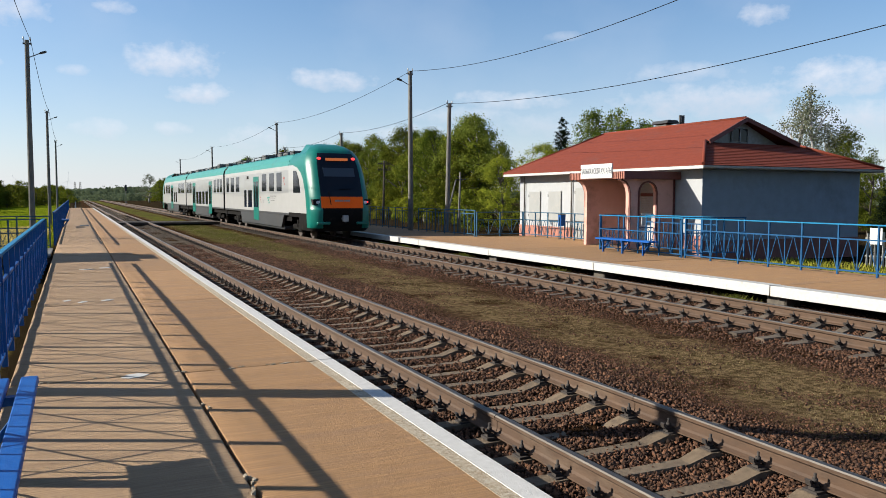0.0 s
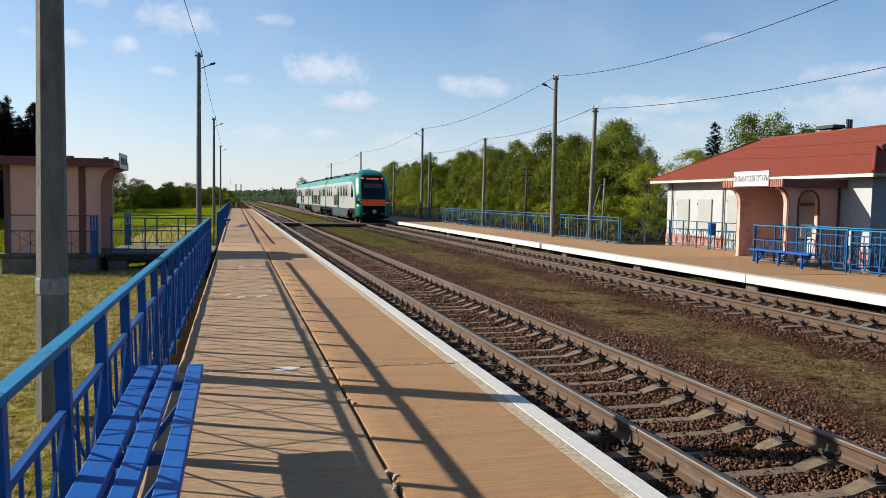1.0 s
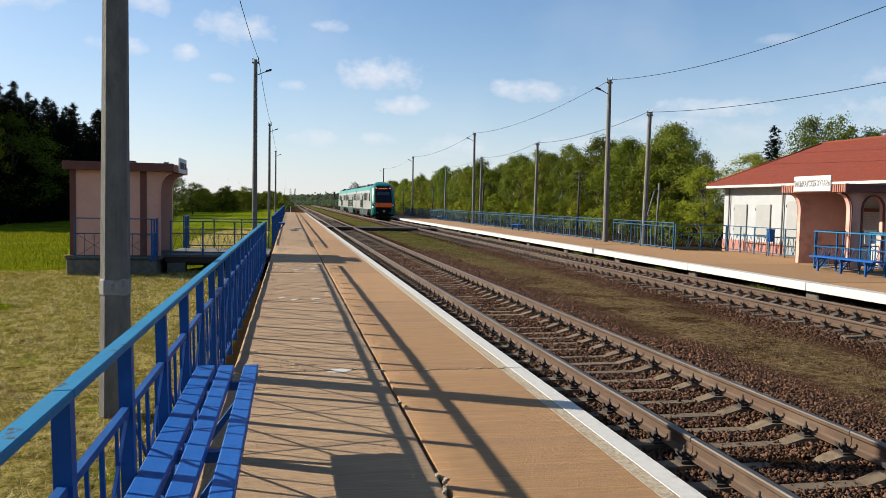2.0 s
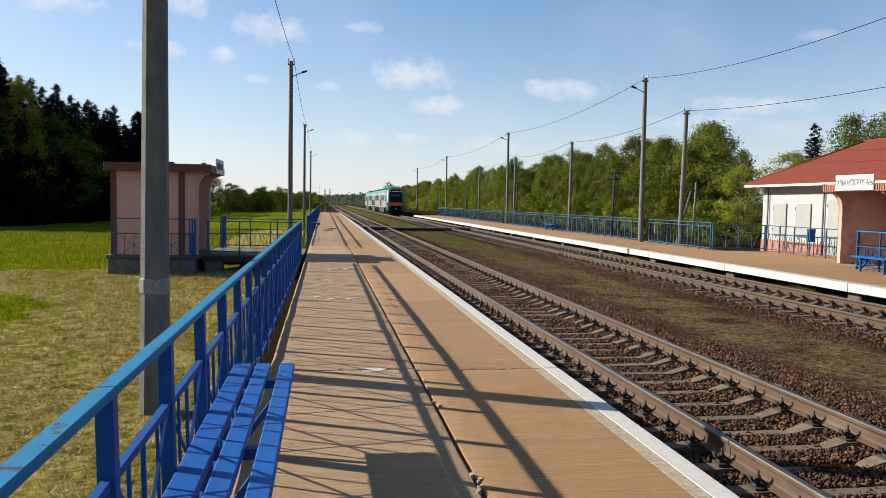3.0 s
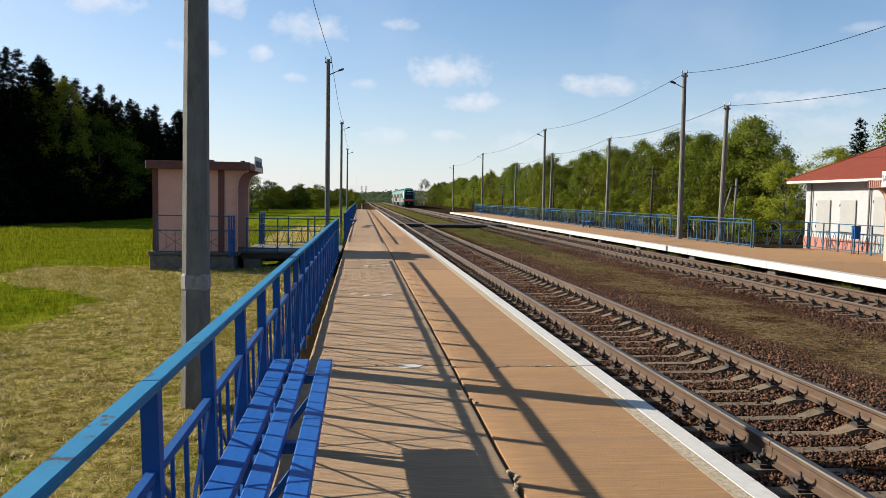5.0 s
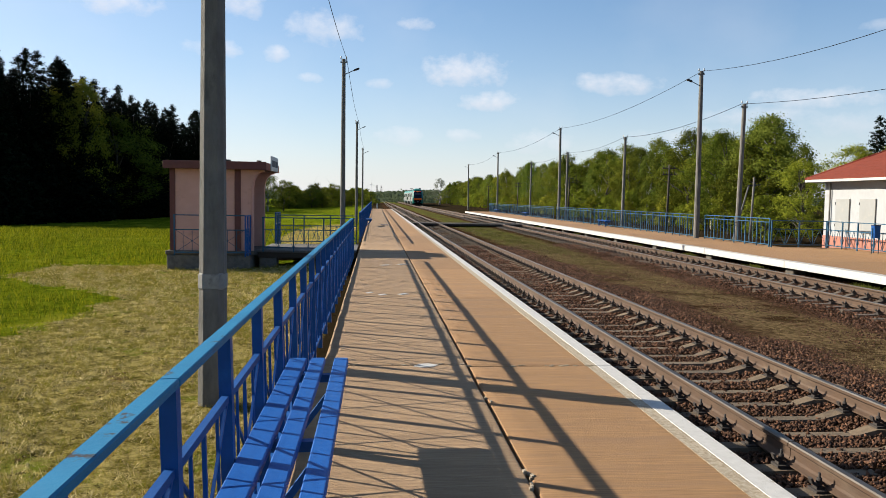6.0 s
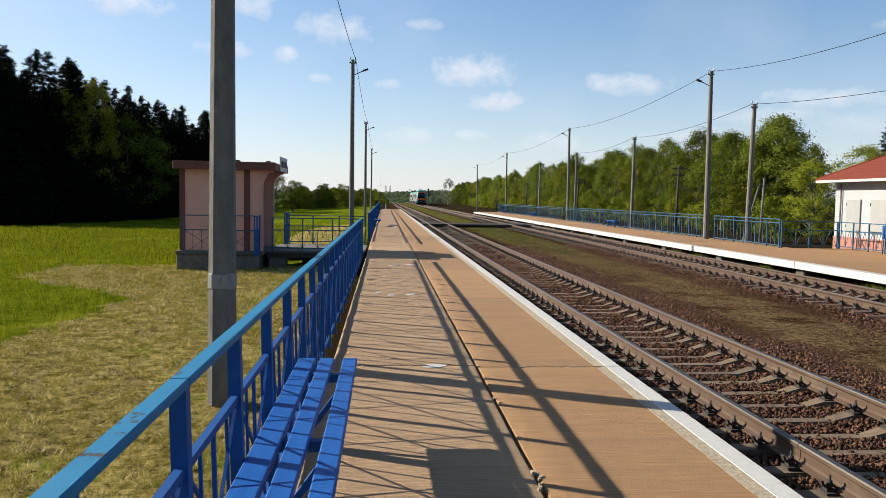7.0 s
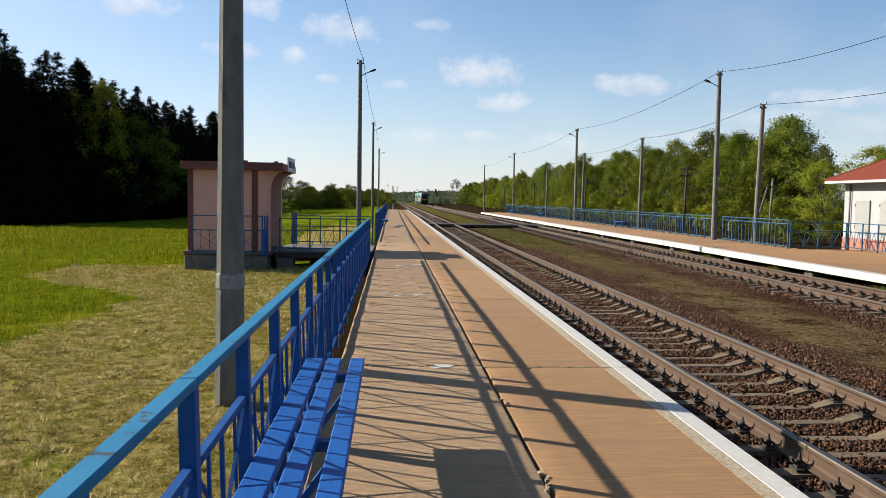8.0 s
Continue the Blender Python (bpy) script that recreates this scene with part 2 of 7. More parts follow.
M = dict(
    slab=mat("platform_concrete", (0.525, 0.285, 0.11), (0.325, 0.172, 0.066), 7.0, 0.85, bump=0.6, bump_scale=30, stretch=(0.35, 8, 1),
             c3=(0.36, 0.20, 0.092), spot_scale=0.5, spot=(0.48, 0.66), piece=0.1, fleck=((0.74, 0.47, 0.25), 3.2, 0.60, 0.70)),
    slab_grey=mat("platform_concrete_worn", (0.61, 0.395, 0.212), (0.38, 0.235, 0.122), 9.0, 0.88, bump=0.7, bump_scale=30, stretch=(0.35, 8, 1),
                  c3=(0.40, 0.25, 0.132), spot_scale=0.6, spot=(0.48, 0.64), piece=0.07, fleck=((0.26, 0.165, 0.09), 3.6, 0.58, 0.70)),
    edge_white=mat("edge_paint", (0.74, 0.72, 0.68), (0.61, 0.59, 0.55), 14, 0.7, bump=0.3, c3=(0.40, 0.34, 0.26), spot_scale=7, spot=(0.62, 0.74)),
    edge_worn=mat("edge_paint_worn", (0.70, 0.62, 0.47), (0.46, 0.37, 0.25), 40, 0.8, bump=0.6, bump_scale=60, c3=(0.36, 0.26, 0.15), spot_scale=34, spot=(0.44, 0.62)),
    concrete=mat("concrete", (0.30, 0.285, 0.255), (0.20, 0.19, 0.17), 9, 0.85, bump=0.4, c3=(0.12, 0.11, 0.095), spot_scale=2.2, piece=0.08),
    support=mat("support_concrete", (0.16, 0.135, 0.105), (0.09, 0.075, 0.06), 9, 0.9, bump=0.6, c3=(0.06, 0.05, 0.04), spot_scale=3),
    pole=mat("pole_concrete", (0.25, 0.235, 0.21), (0.145, 0.135, 0.12), 9, 0.88, bump=0.6, bump_scale=50, stretch=(1, 1, 0.35), c3=(0.10, 0.095, 0.085), spot_scale=3),
    pole_light=mat("whitewash", (0.42, 0.41, 0.38), (0.30, 0.29, 0.27), 12, 0.9, bump=0.3, c3=(0.2, 0.19, 0.17), spot_scale=9),
    sleeper=mat("sleeper_concrete", (0.225, 0.162, 0.100), (0.12, 0.084, 0.051), 12, 0.92, bump=0.4, c3=(0.08, 0.055, 0.036), spot_scale=4, piece=0.2),
    sleeper_dark=mat("sleeper_dark", (0.155, 0.118, 0.083), (0.085, 0.063, 0.044), 12, 0.92, bump=0.4, c3=(0.05, 0.036, 0.026), spot_scale=4, piece=0.25),
    rail_side=mat("rail_rust", (0.122, 0.064, 0.031), (0.074, 0.040, 0.021), 12, 0.8, bump=0.25, c3=(0.18, 0.125, 0.08), spot_scale=2, stretch=(1, 0.3, 1)),
    rail_top=mat("rail_steel", (0.24, 0.215, 0.19), (0.14, 0.12, 0.10), 10, 0.45, 0.6, metal=0.9, stretch=(6, 0.2, 1)),
    iron=mat("fastening_iron", (0.055, 0.042, 0.034), (0.035, 0.028, 0.024), 25, 0.8, bump=0.3),
    stone=mat("ballast_stone", (0.175, 0.078, 0.040), (0.074, 0.046, 0.032), 23, 0.95, spec=0.2, piece=0.75, island=True, bump=0.2,
              c3=(0.25, 0.15, 0.10), spot_scale=31, spot=(0.60, 0.68)),
    blue=mat("blue_paint", (0.007, 0.105, 0.39), (0.006, 0.080, 0.31), 5, 0.45, 0.62, bump=0.12, c3=(0.012, 0.13, 0.42), spot_scale=3, piece=0.08, spec=0.2),
    bench_blue=mat("bench_paint", (0.009, 0.130, 0.50), (0.008, 0.105, 0.42), 5, 0.42, 0.58, bump=0.18, bump_scale=30, stretch=(6, 0.6, 6), c3=(0.012, 0.055, 0.22), spot_scale=9, spot=(0.66, 0.74), spec=0.2),
    blue_light=mat("light_blue_paint", (0.012, 0.245, 0.47), (0.010, 0.20, 0.40), 4, 0.5, 0.66, bump=0.15, c3=(0.06, 0.045, 0.04), spot_scale=9, spot=(0.62, 0.655), spec=0.2),
    blue_station=mat("station_blue_paint", (0.006, 0.10, 0.26), (0.005, 0.08, 0.21), 4, 0.6, bump=0.1, c3=(0.012, 0.13, 0.30), spot_scale=3, piece=0.06, spec=0.2),
    blue_far=mat("faded_blue_paint", (0.045, 0.145, 0.25), (0.034, 0.11, 0.19), 4, 0.6, bump=0.1, c3=(0.07, 0.075, 0.08), spot_scale=7, spot=(0.64, 0.74), piece=0.1, spec=0.2),
    dark_metal=mat("dark_metal", (0.03, 0.03, 0.032), (0.02, 0.02, 0.022), 20, 0.6),
    turbine=mat("turbine_white", (0.72, 0.74, 0.78), (0.68, 0.70, 0.74), 0.5, 0.5),
    wire=mat("wire", (0.014, 0.015, 0.018), (0.01, 0.01, 0.012), 20, 0.8, spec=0.05),
    timber=mat("old_timber", (0.085, 0.065, 0.05), (0.05, 0.038, 0.03), 6, 0.9, bump=0.4, stretch=(0.5, 6, 6), piece=0.2),
    white=mat("white_board", (0.80, 0.81, 0.80), (0.74, 0.75, 0.74), 4, 0.5),
    ink=mat("sign_ink", (0.06, 0.07, 0.10), (0.05, 0.06, 0.09), 6, 0.6),
)


# ---- mesh helpers ----
def part(name, bm, material, parent=None, label=""):
    me = bpy.data.meshes.new(name)
    bm.normal_update()
    bm.to_mesh(me)
    bm.free()
    for mm in (material if isinstance(material, (list, tuple)) else [material]):
        me.materials.append(mm)
    ob = new(name, me)
    if parent:
        ob.parent = parent
    if label:
        tagged(ob, label)
    return ob


def share(name, me, parent, m):
    """One more piece on shared mesh data."""
    ob = new(name, me)
    ob.parent = parent
    ob.matrix_basis = m
    return ob


def thing(name, label, category, m=None, group="", kind=""):
    ob = new(name)
    ob.empty_display_size = 0.2
    if m is not None:
        ob.matrix_basis = m
    return tagged(ob, label, category, group, kind)


def box(bm, x0, x1, y0, y1, z0, z1, bev=0.0, mi=0):
    c = Matrix.LocRotScale(((x0 + x1) / 2, (y0 + y1) / 2, (z0 + z1) / 2), None, (abs(x1 - x0), abs(y1 - y0), abs(z1 - z0)))
    r = bmesh.ops.create_cube(bm, size=1.0, matrix=c)
    faces = {f for v in r["verts"] for f in v.link_faces}
    for f in faces:
        f.material_index = mi
    if bev:
        edges = list({e for v in r["verts"] for e in v.link_edges})
        out = bmesh.ops.bevel(bm, geom=edges, offset=bev, segments=1, affect="EDGES", profile=0.5)
        for f in out["faces"]:
            f.material_index = mi
    return bm


def bar(bm, a, b, w, h=None, up=(0, 0, 1), mi=0):
    """A square bar from a to b."""
    h = h or w
    a, b = Vector(a), Vector(b)
    d = (b - a).normalized()
    s = d.cross(Vector(up))
    if s.length < 1e-4:
        s = d.cross(Vector((1, 0, 0)))
    s.normalize()
    u = s.cross(d)
    vs = [bm.verts.new(p + s * i * w / 2 + u * j * h / 2) for p in (a, b) for i, j in ((-1, -1), (1, -1), (1, 1), (-1, 1))]
    for q in ((3, 2, 1, 0), (4, 5, 6, 7), (0, 1, 5, 4), (1, 2, 6, 5), (2, 3, 7, 6), (3, 0, 4, 7)):
        bm.faces.new([vs[i] for i in q]).material_index = mi
    return bm


def tube(bm, a, b, r0, r1=None, n=10, mi=0, smooth=True):
    r1 = r0 if r1 is None else r1
    a, b = Vector(a), Vector(b)
    q = (b - a).to_track_quat("Z", "Y").to_matrix()
    rings = []
    for p, r in ((a, r0), (b, r1)):
        rings.append([bm.verts.new(p + q @ Vector((r * math.cos(2 * math.pi * k / n), r * math.sin(2 * math.pi * k / n), 0))) for k in range(n)])
    for k in range(n):
        f = bm.faces.new((rings[0][k], rings[0][(k + 1) % n], rings[1][(k + 1) % n], rings[1][k]))
        f.smooth, f.material_index = smooth, mi
    bm.faces.new(rings[0][::-1]).material_index = mi
    bm.faces.new(rings[1]).material_index = mi
    return bm


def prism(bm, outline, axis, a, b, mi=0):
    """A flat outline pushed from a to b along an axis: 'x' takes (y, z), 'y' takes (x, z), 'z' takes (x, y)."""
    def at(p, t):
        return {"x": (t, p[0], p[1]), "y": (p[0], t, p[1]), "z": (p[0], p[1], t)}[axis]
    r0 = [bm.verts.new(at(p, a)) for p in outline]
    r1 = [bm.verts.new(at(p, b)) for p in outline]
    n = len(outline)
    faces = [bm.faces.new((r0[k], r0[(k + 1) % n], r1[(k + 1) % n], r1[k])) for k in range(n)]
    faces += [bm.faces.new(r0[::-1]), bm.faces.new(r1)]
    for f in faces:
        f.material_index = mi
    bmesh.ops.recalc_face_normals(bm, faces=faces)
    return bm


def mesh_from(name, verts, faces, material, parent=None):
    me = bpy.data.meshes.new(name)
    me.from_pydata([tuple(v) for v in verts], [], [tuple(f) for f in faces])
    me.materials.append(material)
    ob = new(name, me)
    if parent:
        ob.parent = parent
    return ob


def big_mesh(name, verts, quads, material, parent=None):
    """Many quads from numpy arrays."""
    me = bpy.data.meshes.new(name)
    verts, quads = np.asarray(verts, np.float32), np.asarray(quads, np.int32)
    nv, nf, k = len(verts), len(quads), quads.shape[1]
    me.vertices.add(nv)
    me.vertices.foreach_set("co", verts.ravel())
    me.loops.add(nf * k)
    me.loops.foreach_set("vertex_index", quads.ravel())
    me.polygons.add(nf)
    me.polygons.foreach_set("loop_start", np.arange(0, nf * k, k, dtype=np.int32))
    me.polygons.foreach_set("loop_total", np.full(nf, k, np.int32))
    me.update()
    me.validate()
    me.materials.append(material)
    ob = new(name, me)
    if parent:
        ob.parent = parent
    return ob


# ---- ground ----
def ground_height(x, y):
    """One sheet: meadow, track bed, and the land behind the far platform."""
    def step(a, b, t):
        t = np.clip((t - a) / (b - a), 0, 1)
        return t * t * (3 - 2 * t)
    left = -0.53 - 0.13 * step(12, 27, y) * step(-1, -4, x) - 0.25 * step(40, 80, y) * step(-1, -12, x)
    left = left - 2.6 * step(45, 130, y) * step(-0.13, -0.27, x / np.maximum(y, 20.0))
    left = left + 0.03 * np.sin(x * 0.9 + 1.3) * np.sin(y * 0.7) * step(-2.5, -5, x)
    rough = np.sin(x * 3.1 + 1.7 * np.sin(y * 1.9)) * np.sin(y * 2.7 + 1.3 * np.sin(x * 2.3)) + 0.6 * np.sin(x * 7.3 + y * 2.1) * np.sin(y * 6.1 - x * 3.3)
    left = left + 0.022 * rough * step(-0.9, -1.6, x) * step(60, 30, y)
    bed = -0.425 + 0.018 * np.sin(x * 3.1) * np.sin(y * 2.3)
    right = -0.32 - 0.1 * step(16, 24, x)
    h = left + (bed - left) * step(1.2, 2.5, x)
    h = h + (right - h) * step(12.6, 14, x)
    far = step(120, 500, np.hypot(x, y))
    return h - 0.5 * far + far * 1.2 * np.sin(x * 0.011 + 0.5) * np.sin(y * 0.007)


def ground_mat():
    ma = bpy.data.materials.new("ground_cover")
    ma.use_nodes = True
    nt = ma.node_tree
    b = nt.nodes["Principled BSDF"]
    b.inputs["Roughness"].default_value = 0.95
    b.inputs["Specular IOR Level"].default_value = 0.0
    tc = nt.nodes.new("ShaderNodeTexCoord")
    sep = nt.nodes.new("ShaderNodeSeparateXYZ")
    nt.links.new(tc.outputs["Object"], sep.inputs[0])

    def m(op, a, bb=None, clamp=False):
        n = nt.nodes.new("ShaderNodeMath")
        n.operation, n.use_clamp = op, clamp
        for i, v in enumerate((a, bb)):
            if isinstance(v, (int, float)):
                n.inputs[i].default_value = v
            elif v is not None:
                nt.links.new(v, n.inputs[i])
        return n.outputs[0]

    def nz(s, d=6.0, r=0.6, st=(1, 1, 1)):
        mp = nt.nodes.new("ShaderNodeMapping")
        mp.inputs["Scale"].default_value = st
        nt.links.new(tc.outputs["Object"], mp.inputs[0])
        n = nt.nodes.new("ShaderNodeTexNoise")
        n.inputs["Scale"].default_value, n.inputs["Detail"].default_value, n.inputs["Roughness"].default_value = s, d, r
        nt.links.new(mp.outputs[0], n.inputs["Vector"])
        return n.outputs["Fac"]

    def rng(v, a, bb):
        n = nt.nodes.new("ShaderNodeMapRange")
        n.interpolation_type = "SMOOTHSTEP"
        n.inputs[1].default_value, n.inputs[2].default_value = a, bb
        nt.links.new(v, n.inputs[0])
        return n.outputs[0]

    def mx(f, a, bb):
        n = nt.nodes.new("ShaderNodeMix")
        n.data_type = "RGBA"
        nt.links.new(f, n.inputs[0])
        for sk, v in ((n.inputs[6], a), (n.inputs[7], bb)):
            if isinstance(v, tuple):
                sk.default_value = (v[0] * TONE, v[1] * TONE, v[2] * TONE, 1)
            else:
                nt.links.new(v, sk)
        return n.outputs[2]

    x, y = sep.outputs[0], sep.outputs[1]
    wobble = m("MULTIPLY", m("SUBTRACT", nz(0.5, 4), 0.5), 5.0)
    meadow = mx(rng(nz(3.0, 8, 0.7), 0.35, 0.7), (0.09, 0.14, 0.005), (0.28, 0.33, 0.018))
    meadow = mx(rng(nz(0.25, 7, 0.65), 0.5, 0.66), meadow, (0.36, 0.37, 0.03))
    meadow = mx(rng(nz(0.7, 8, 0.7), 0.57, 0.66), meadow, (0.08, 0.11, 0.008))
    hay = mx(rng(nz(4.5, 10, 0.85), 0.42, 0.58), (0.20, 0.166, 0.036), (0.76, 0.61, 0.215))
    hay = mx(rng(nz(0.55, 9, 0.75), 0.54, 0.62), hay, (0.27, 0.33, 0.028))
    hay = mx(rng(nz(1.1, 10, 0.8), 0.57, 0.63), hay, (0.22, 0.135, 0.065))
    hay = mx(rng(nz(5.0, 10, 0.85), 0.555, 0.60), hay, (0.05, 0.04, 0.012))
    # uncut meadow beyond a curving edge, and one green tongue in the mown strip
    fine = m("MULTIPLY", m("SUBTRACT", nz(1.6, 6, 0.65), 0.5), 2.2)
    strip = rng(m("ADD", x, fine), -6.0, -5.8)
    wedge = m("MULTIPLY", rng(m("ADD", m("ADD", y, m("MULTIPLY", x, 1.05)), fine), 12.3, 12.55), rng(m("ADD", x, fine), -11.0, -10.75))
    open_ground = m("MULTIPLY", m("MAXIMUM", strip, wedge), rng(m("ADD", y, fine), 28.2, 27.4))
    ex, ey = m("DIVIDE", m("ADD", x, 3.6), 2.3), m("DIVIDE", m("SUBTRACT", y, 55.0), 17.0)
    island = rng(m("ADD", m("ADD", m("MULTIPLY", ex, ex), m("MULTIPLY", ey, ey)), m("MULTIPLY", fine, 0.3)), 1.1, 0.9)
    open_ground = m("MAXIMUM", open_ground, island)
    uncut = m("SUBTRACT", 1.0, open_ground)
    mown = m("MULTIPLY", m("SUBTRACT", 1.0, uncut), rng(x, 12.0, 11.0))
    cover = mx(mown, meadow, hay)
    # deep shade at the railing foot, painted as dark ground from there eastward
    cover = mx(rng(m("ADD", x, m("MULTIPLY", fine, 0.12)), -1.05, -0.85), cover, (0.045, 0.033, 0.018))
    dirt = mx(rng(nz(7.0, 9, 0.75), 0.36, 0.66), (0.034, 0.020, 0.011), (0.115, 0.062, 0.033))
    weeds = mx(rng(nz(9.0, 8, 0.7), 0.4, 0.6), (0.135, 0.094, 0.045), (0.36, 0.255, 0.135))
    mid = m("MULTIPLY", rng(m("ADD", x, m("MULTIPLY", wobble, 0.25)), 6.1, 7.0), rng(m("ADD", x, m("MULTIPLY", wobble, 0.25)), 9.4, 8.6))
    patch = m("MULTIPLY", mid, m("MAXIMUM", rng(nz(0.7, 7, 0.65), 0.36, 0.52), rng(y, 16.0, 34.0)))
    bed = mx(patch, dirt, weeds)
    green = mx(rng(nz(0.9, 7, 0.7), 0.4, 0.6), (0.12, 0.092, 0.040), (0.155, 0.175, 0.035))
    bed = mx(m("MULTIPLY", mid, rng(y, 26.0, 50.0)), bed, green)
    bed = mx(rng(y, 330.0, 420.0), bed, meadow)
    inbed = m("MULTIPLY", rng(x, 1.4, 2.2), rng(x, 13.6, 12.9))
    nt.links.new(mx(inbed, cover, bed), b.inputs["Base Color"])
    bp = nt.nodes.new("ShaderNodeBump")
    bp.inputs["Strength"].default_value, bp.inputs["Distance"].default_value = 1.0, 0.09
    nt.links.new(m("ADD", nz(9, 9, 0.8), nz(45, 4, 0.7)), bp.inputs["Height"])
    nt.links.new(bp.outputs[0], b.inputs["Normal"])
    return ma


def make_ground():
    xs = np.concatenate([-np.geomspace(2500, 30, 26), np.linspace(-28, -13, 26), np.linspace(-12.8, -1.5, 66), np.linspace(-1.2, 16, 60), np.linspace(17, 40, 24), np.geomspace(44, 2500, 26)])
    ys = np.concatenate([-np.geomspace(1500, 40, 12), np.linspace(-36, 0, 20), np.linspace(0.5, 32, 180), np.linspace(33, 42, 18), np.linspace(44, 150, 54), np.geomspace(155, 3800, 36)])
    gx, gy = np.meshgrid(xs, ys)
    v = np.stack([gx.ravel(), gy.ravel(), ground_height(gx, gy).ravel()], 1)
    nx, ny = len(xs), len(ys)
    i = (np.arange(ny - 1)[:, None] * nx + np.arange(nx - 1)[None]).ravel()
    ob = big_mesh("ground", v, np.stack([i, i + 1, i + nx + 1, i + nx], 1), ground_mat())
    ob.data.shade_smooth()
    tagged(ob, "mown and grassy land with brown gravelly track bed", "ground", kind="structure")


make_ground()

# ---- platforms ----
EDGE, BACK = 2.70, -0.56
EDGE2, BACK2 = 12.9, 17.0


def slab_mesh(x0, x1, seed, material, root):
    """One cast slab, six metres long, its top slightly hollow and uneven."""
    rng = np.random.default_rng(seed)
    ph = rng.uniform(0, 6.28, 6)
    xs = np.array([x0, x0 + 0.012] + list(np.linspace(x0 + 0.2, x1 - 0.2, 6)) + [x1 - 0.012, x1])
    ys = np.array([0.011, 0.024] + list(np.linspace(0.3, 5.7, 24)) + [5.976, 5.989])
    gx, gy = np.meshgrid(xs, ys)
    z = 0.0026 * np.clip((2.45 - gx) / 0.4, 0, 1) * (np.sin(gy * 2.1 + ph[0]) + np.sin(gy * 3.7 + gx * 1.3 + ph[1]) + 0.8 * np.sin(gy * 6.1 - gx * 2.0 + ph[2])) - np.where(gx > 2.2, 0.003, 0.005)
    rim = np.minimum(np.minimum(gx - x0, x1 - gx), np.minimum(gy - 0.011, 5.989 - gy)) < 0.004
    z = np.where(rim, z - 0.004 - 0.003 * np.sin(gy * 9 + gx * 7 + ph[3]) ** 2, z)
    nx, ny = len(xs), len(ys)
    top = np.stack([gx.ravel(), gy.ravel(), z.ravel()], 1)
    low = top.copy()
    low[:, 2] = -0.17
    i = (np.arange(ny - 1)[:, None] * nx + np.arange(nx - 1)[None]).ravel()
    faces = [np.stack([i, i + 1, i + nx + 1, i + nx], 1)]
    ring = list(range(nx)) + [k * nx + nx - 1 for k in range(1, ny)] + [(ny - 1) * nx + k for k in range(nx - 2, -1, -1)] + [k * nx for k in range(ny - 2, 0, -1)]
    nv = nx * ny
    faces.append(np.array([(b, a, a + nv, b + nv) for a, b in zip(ring, ring[1:] + ring[:1])]))
    return big_mesh("slab", np.concatenate([top, low]), np.concatenate(faces), material, root)


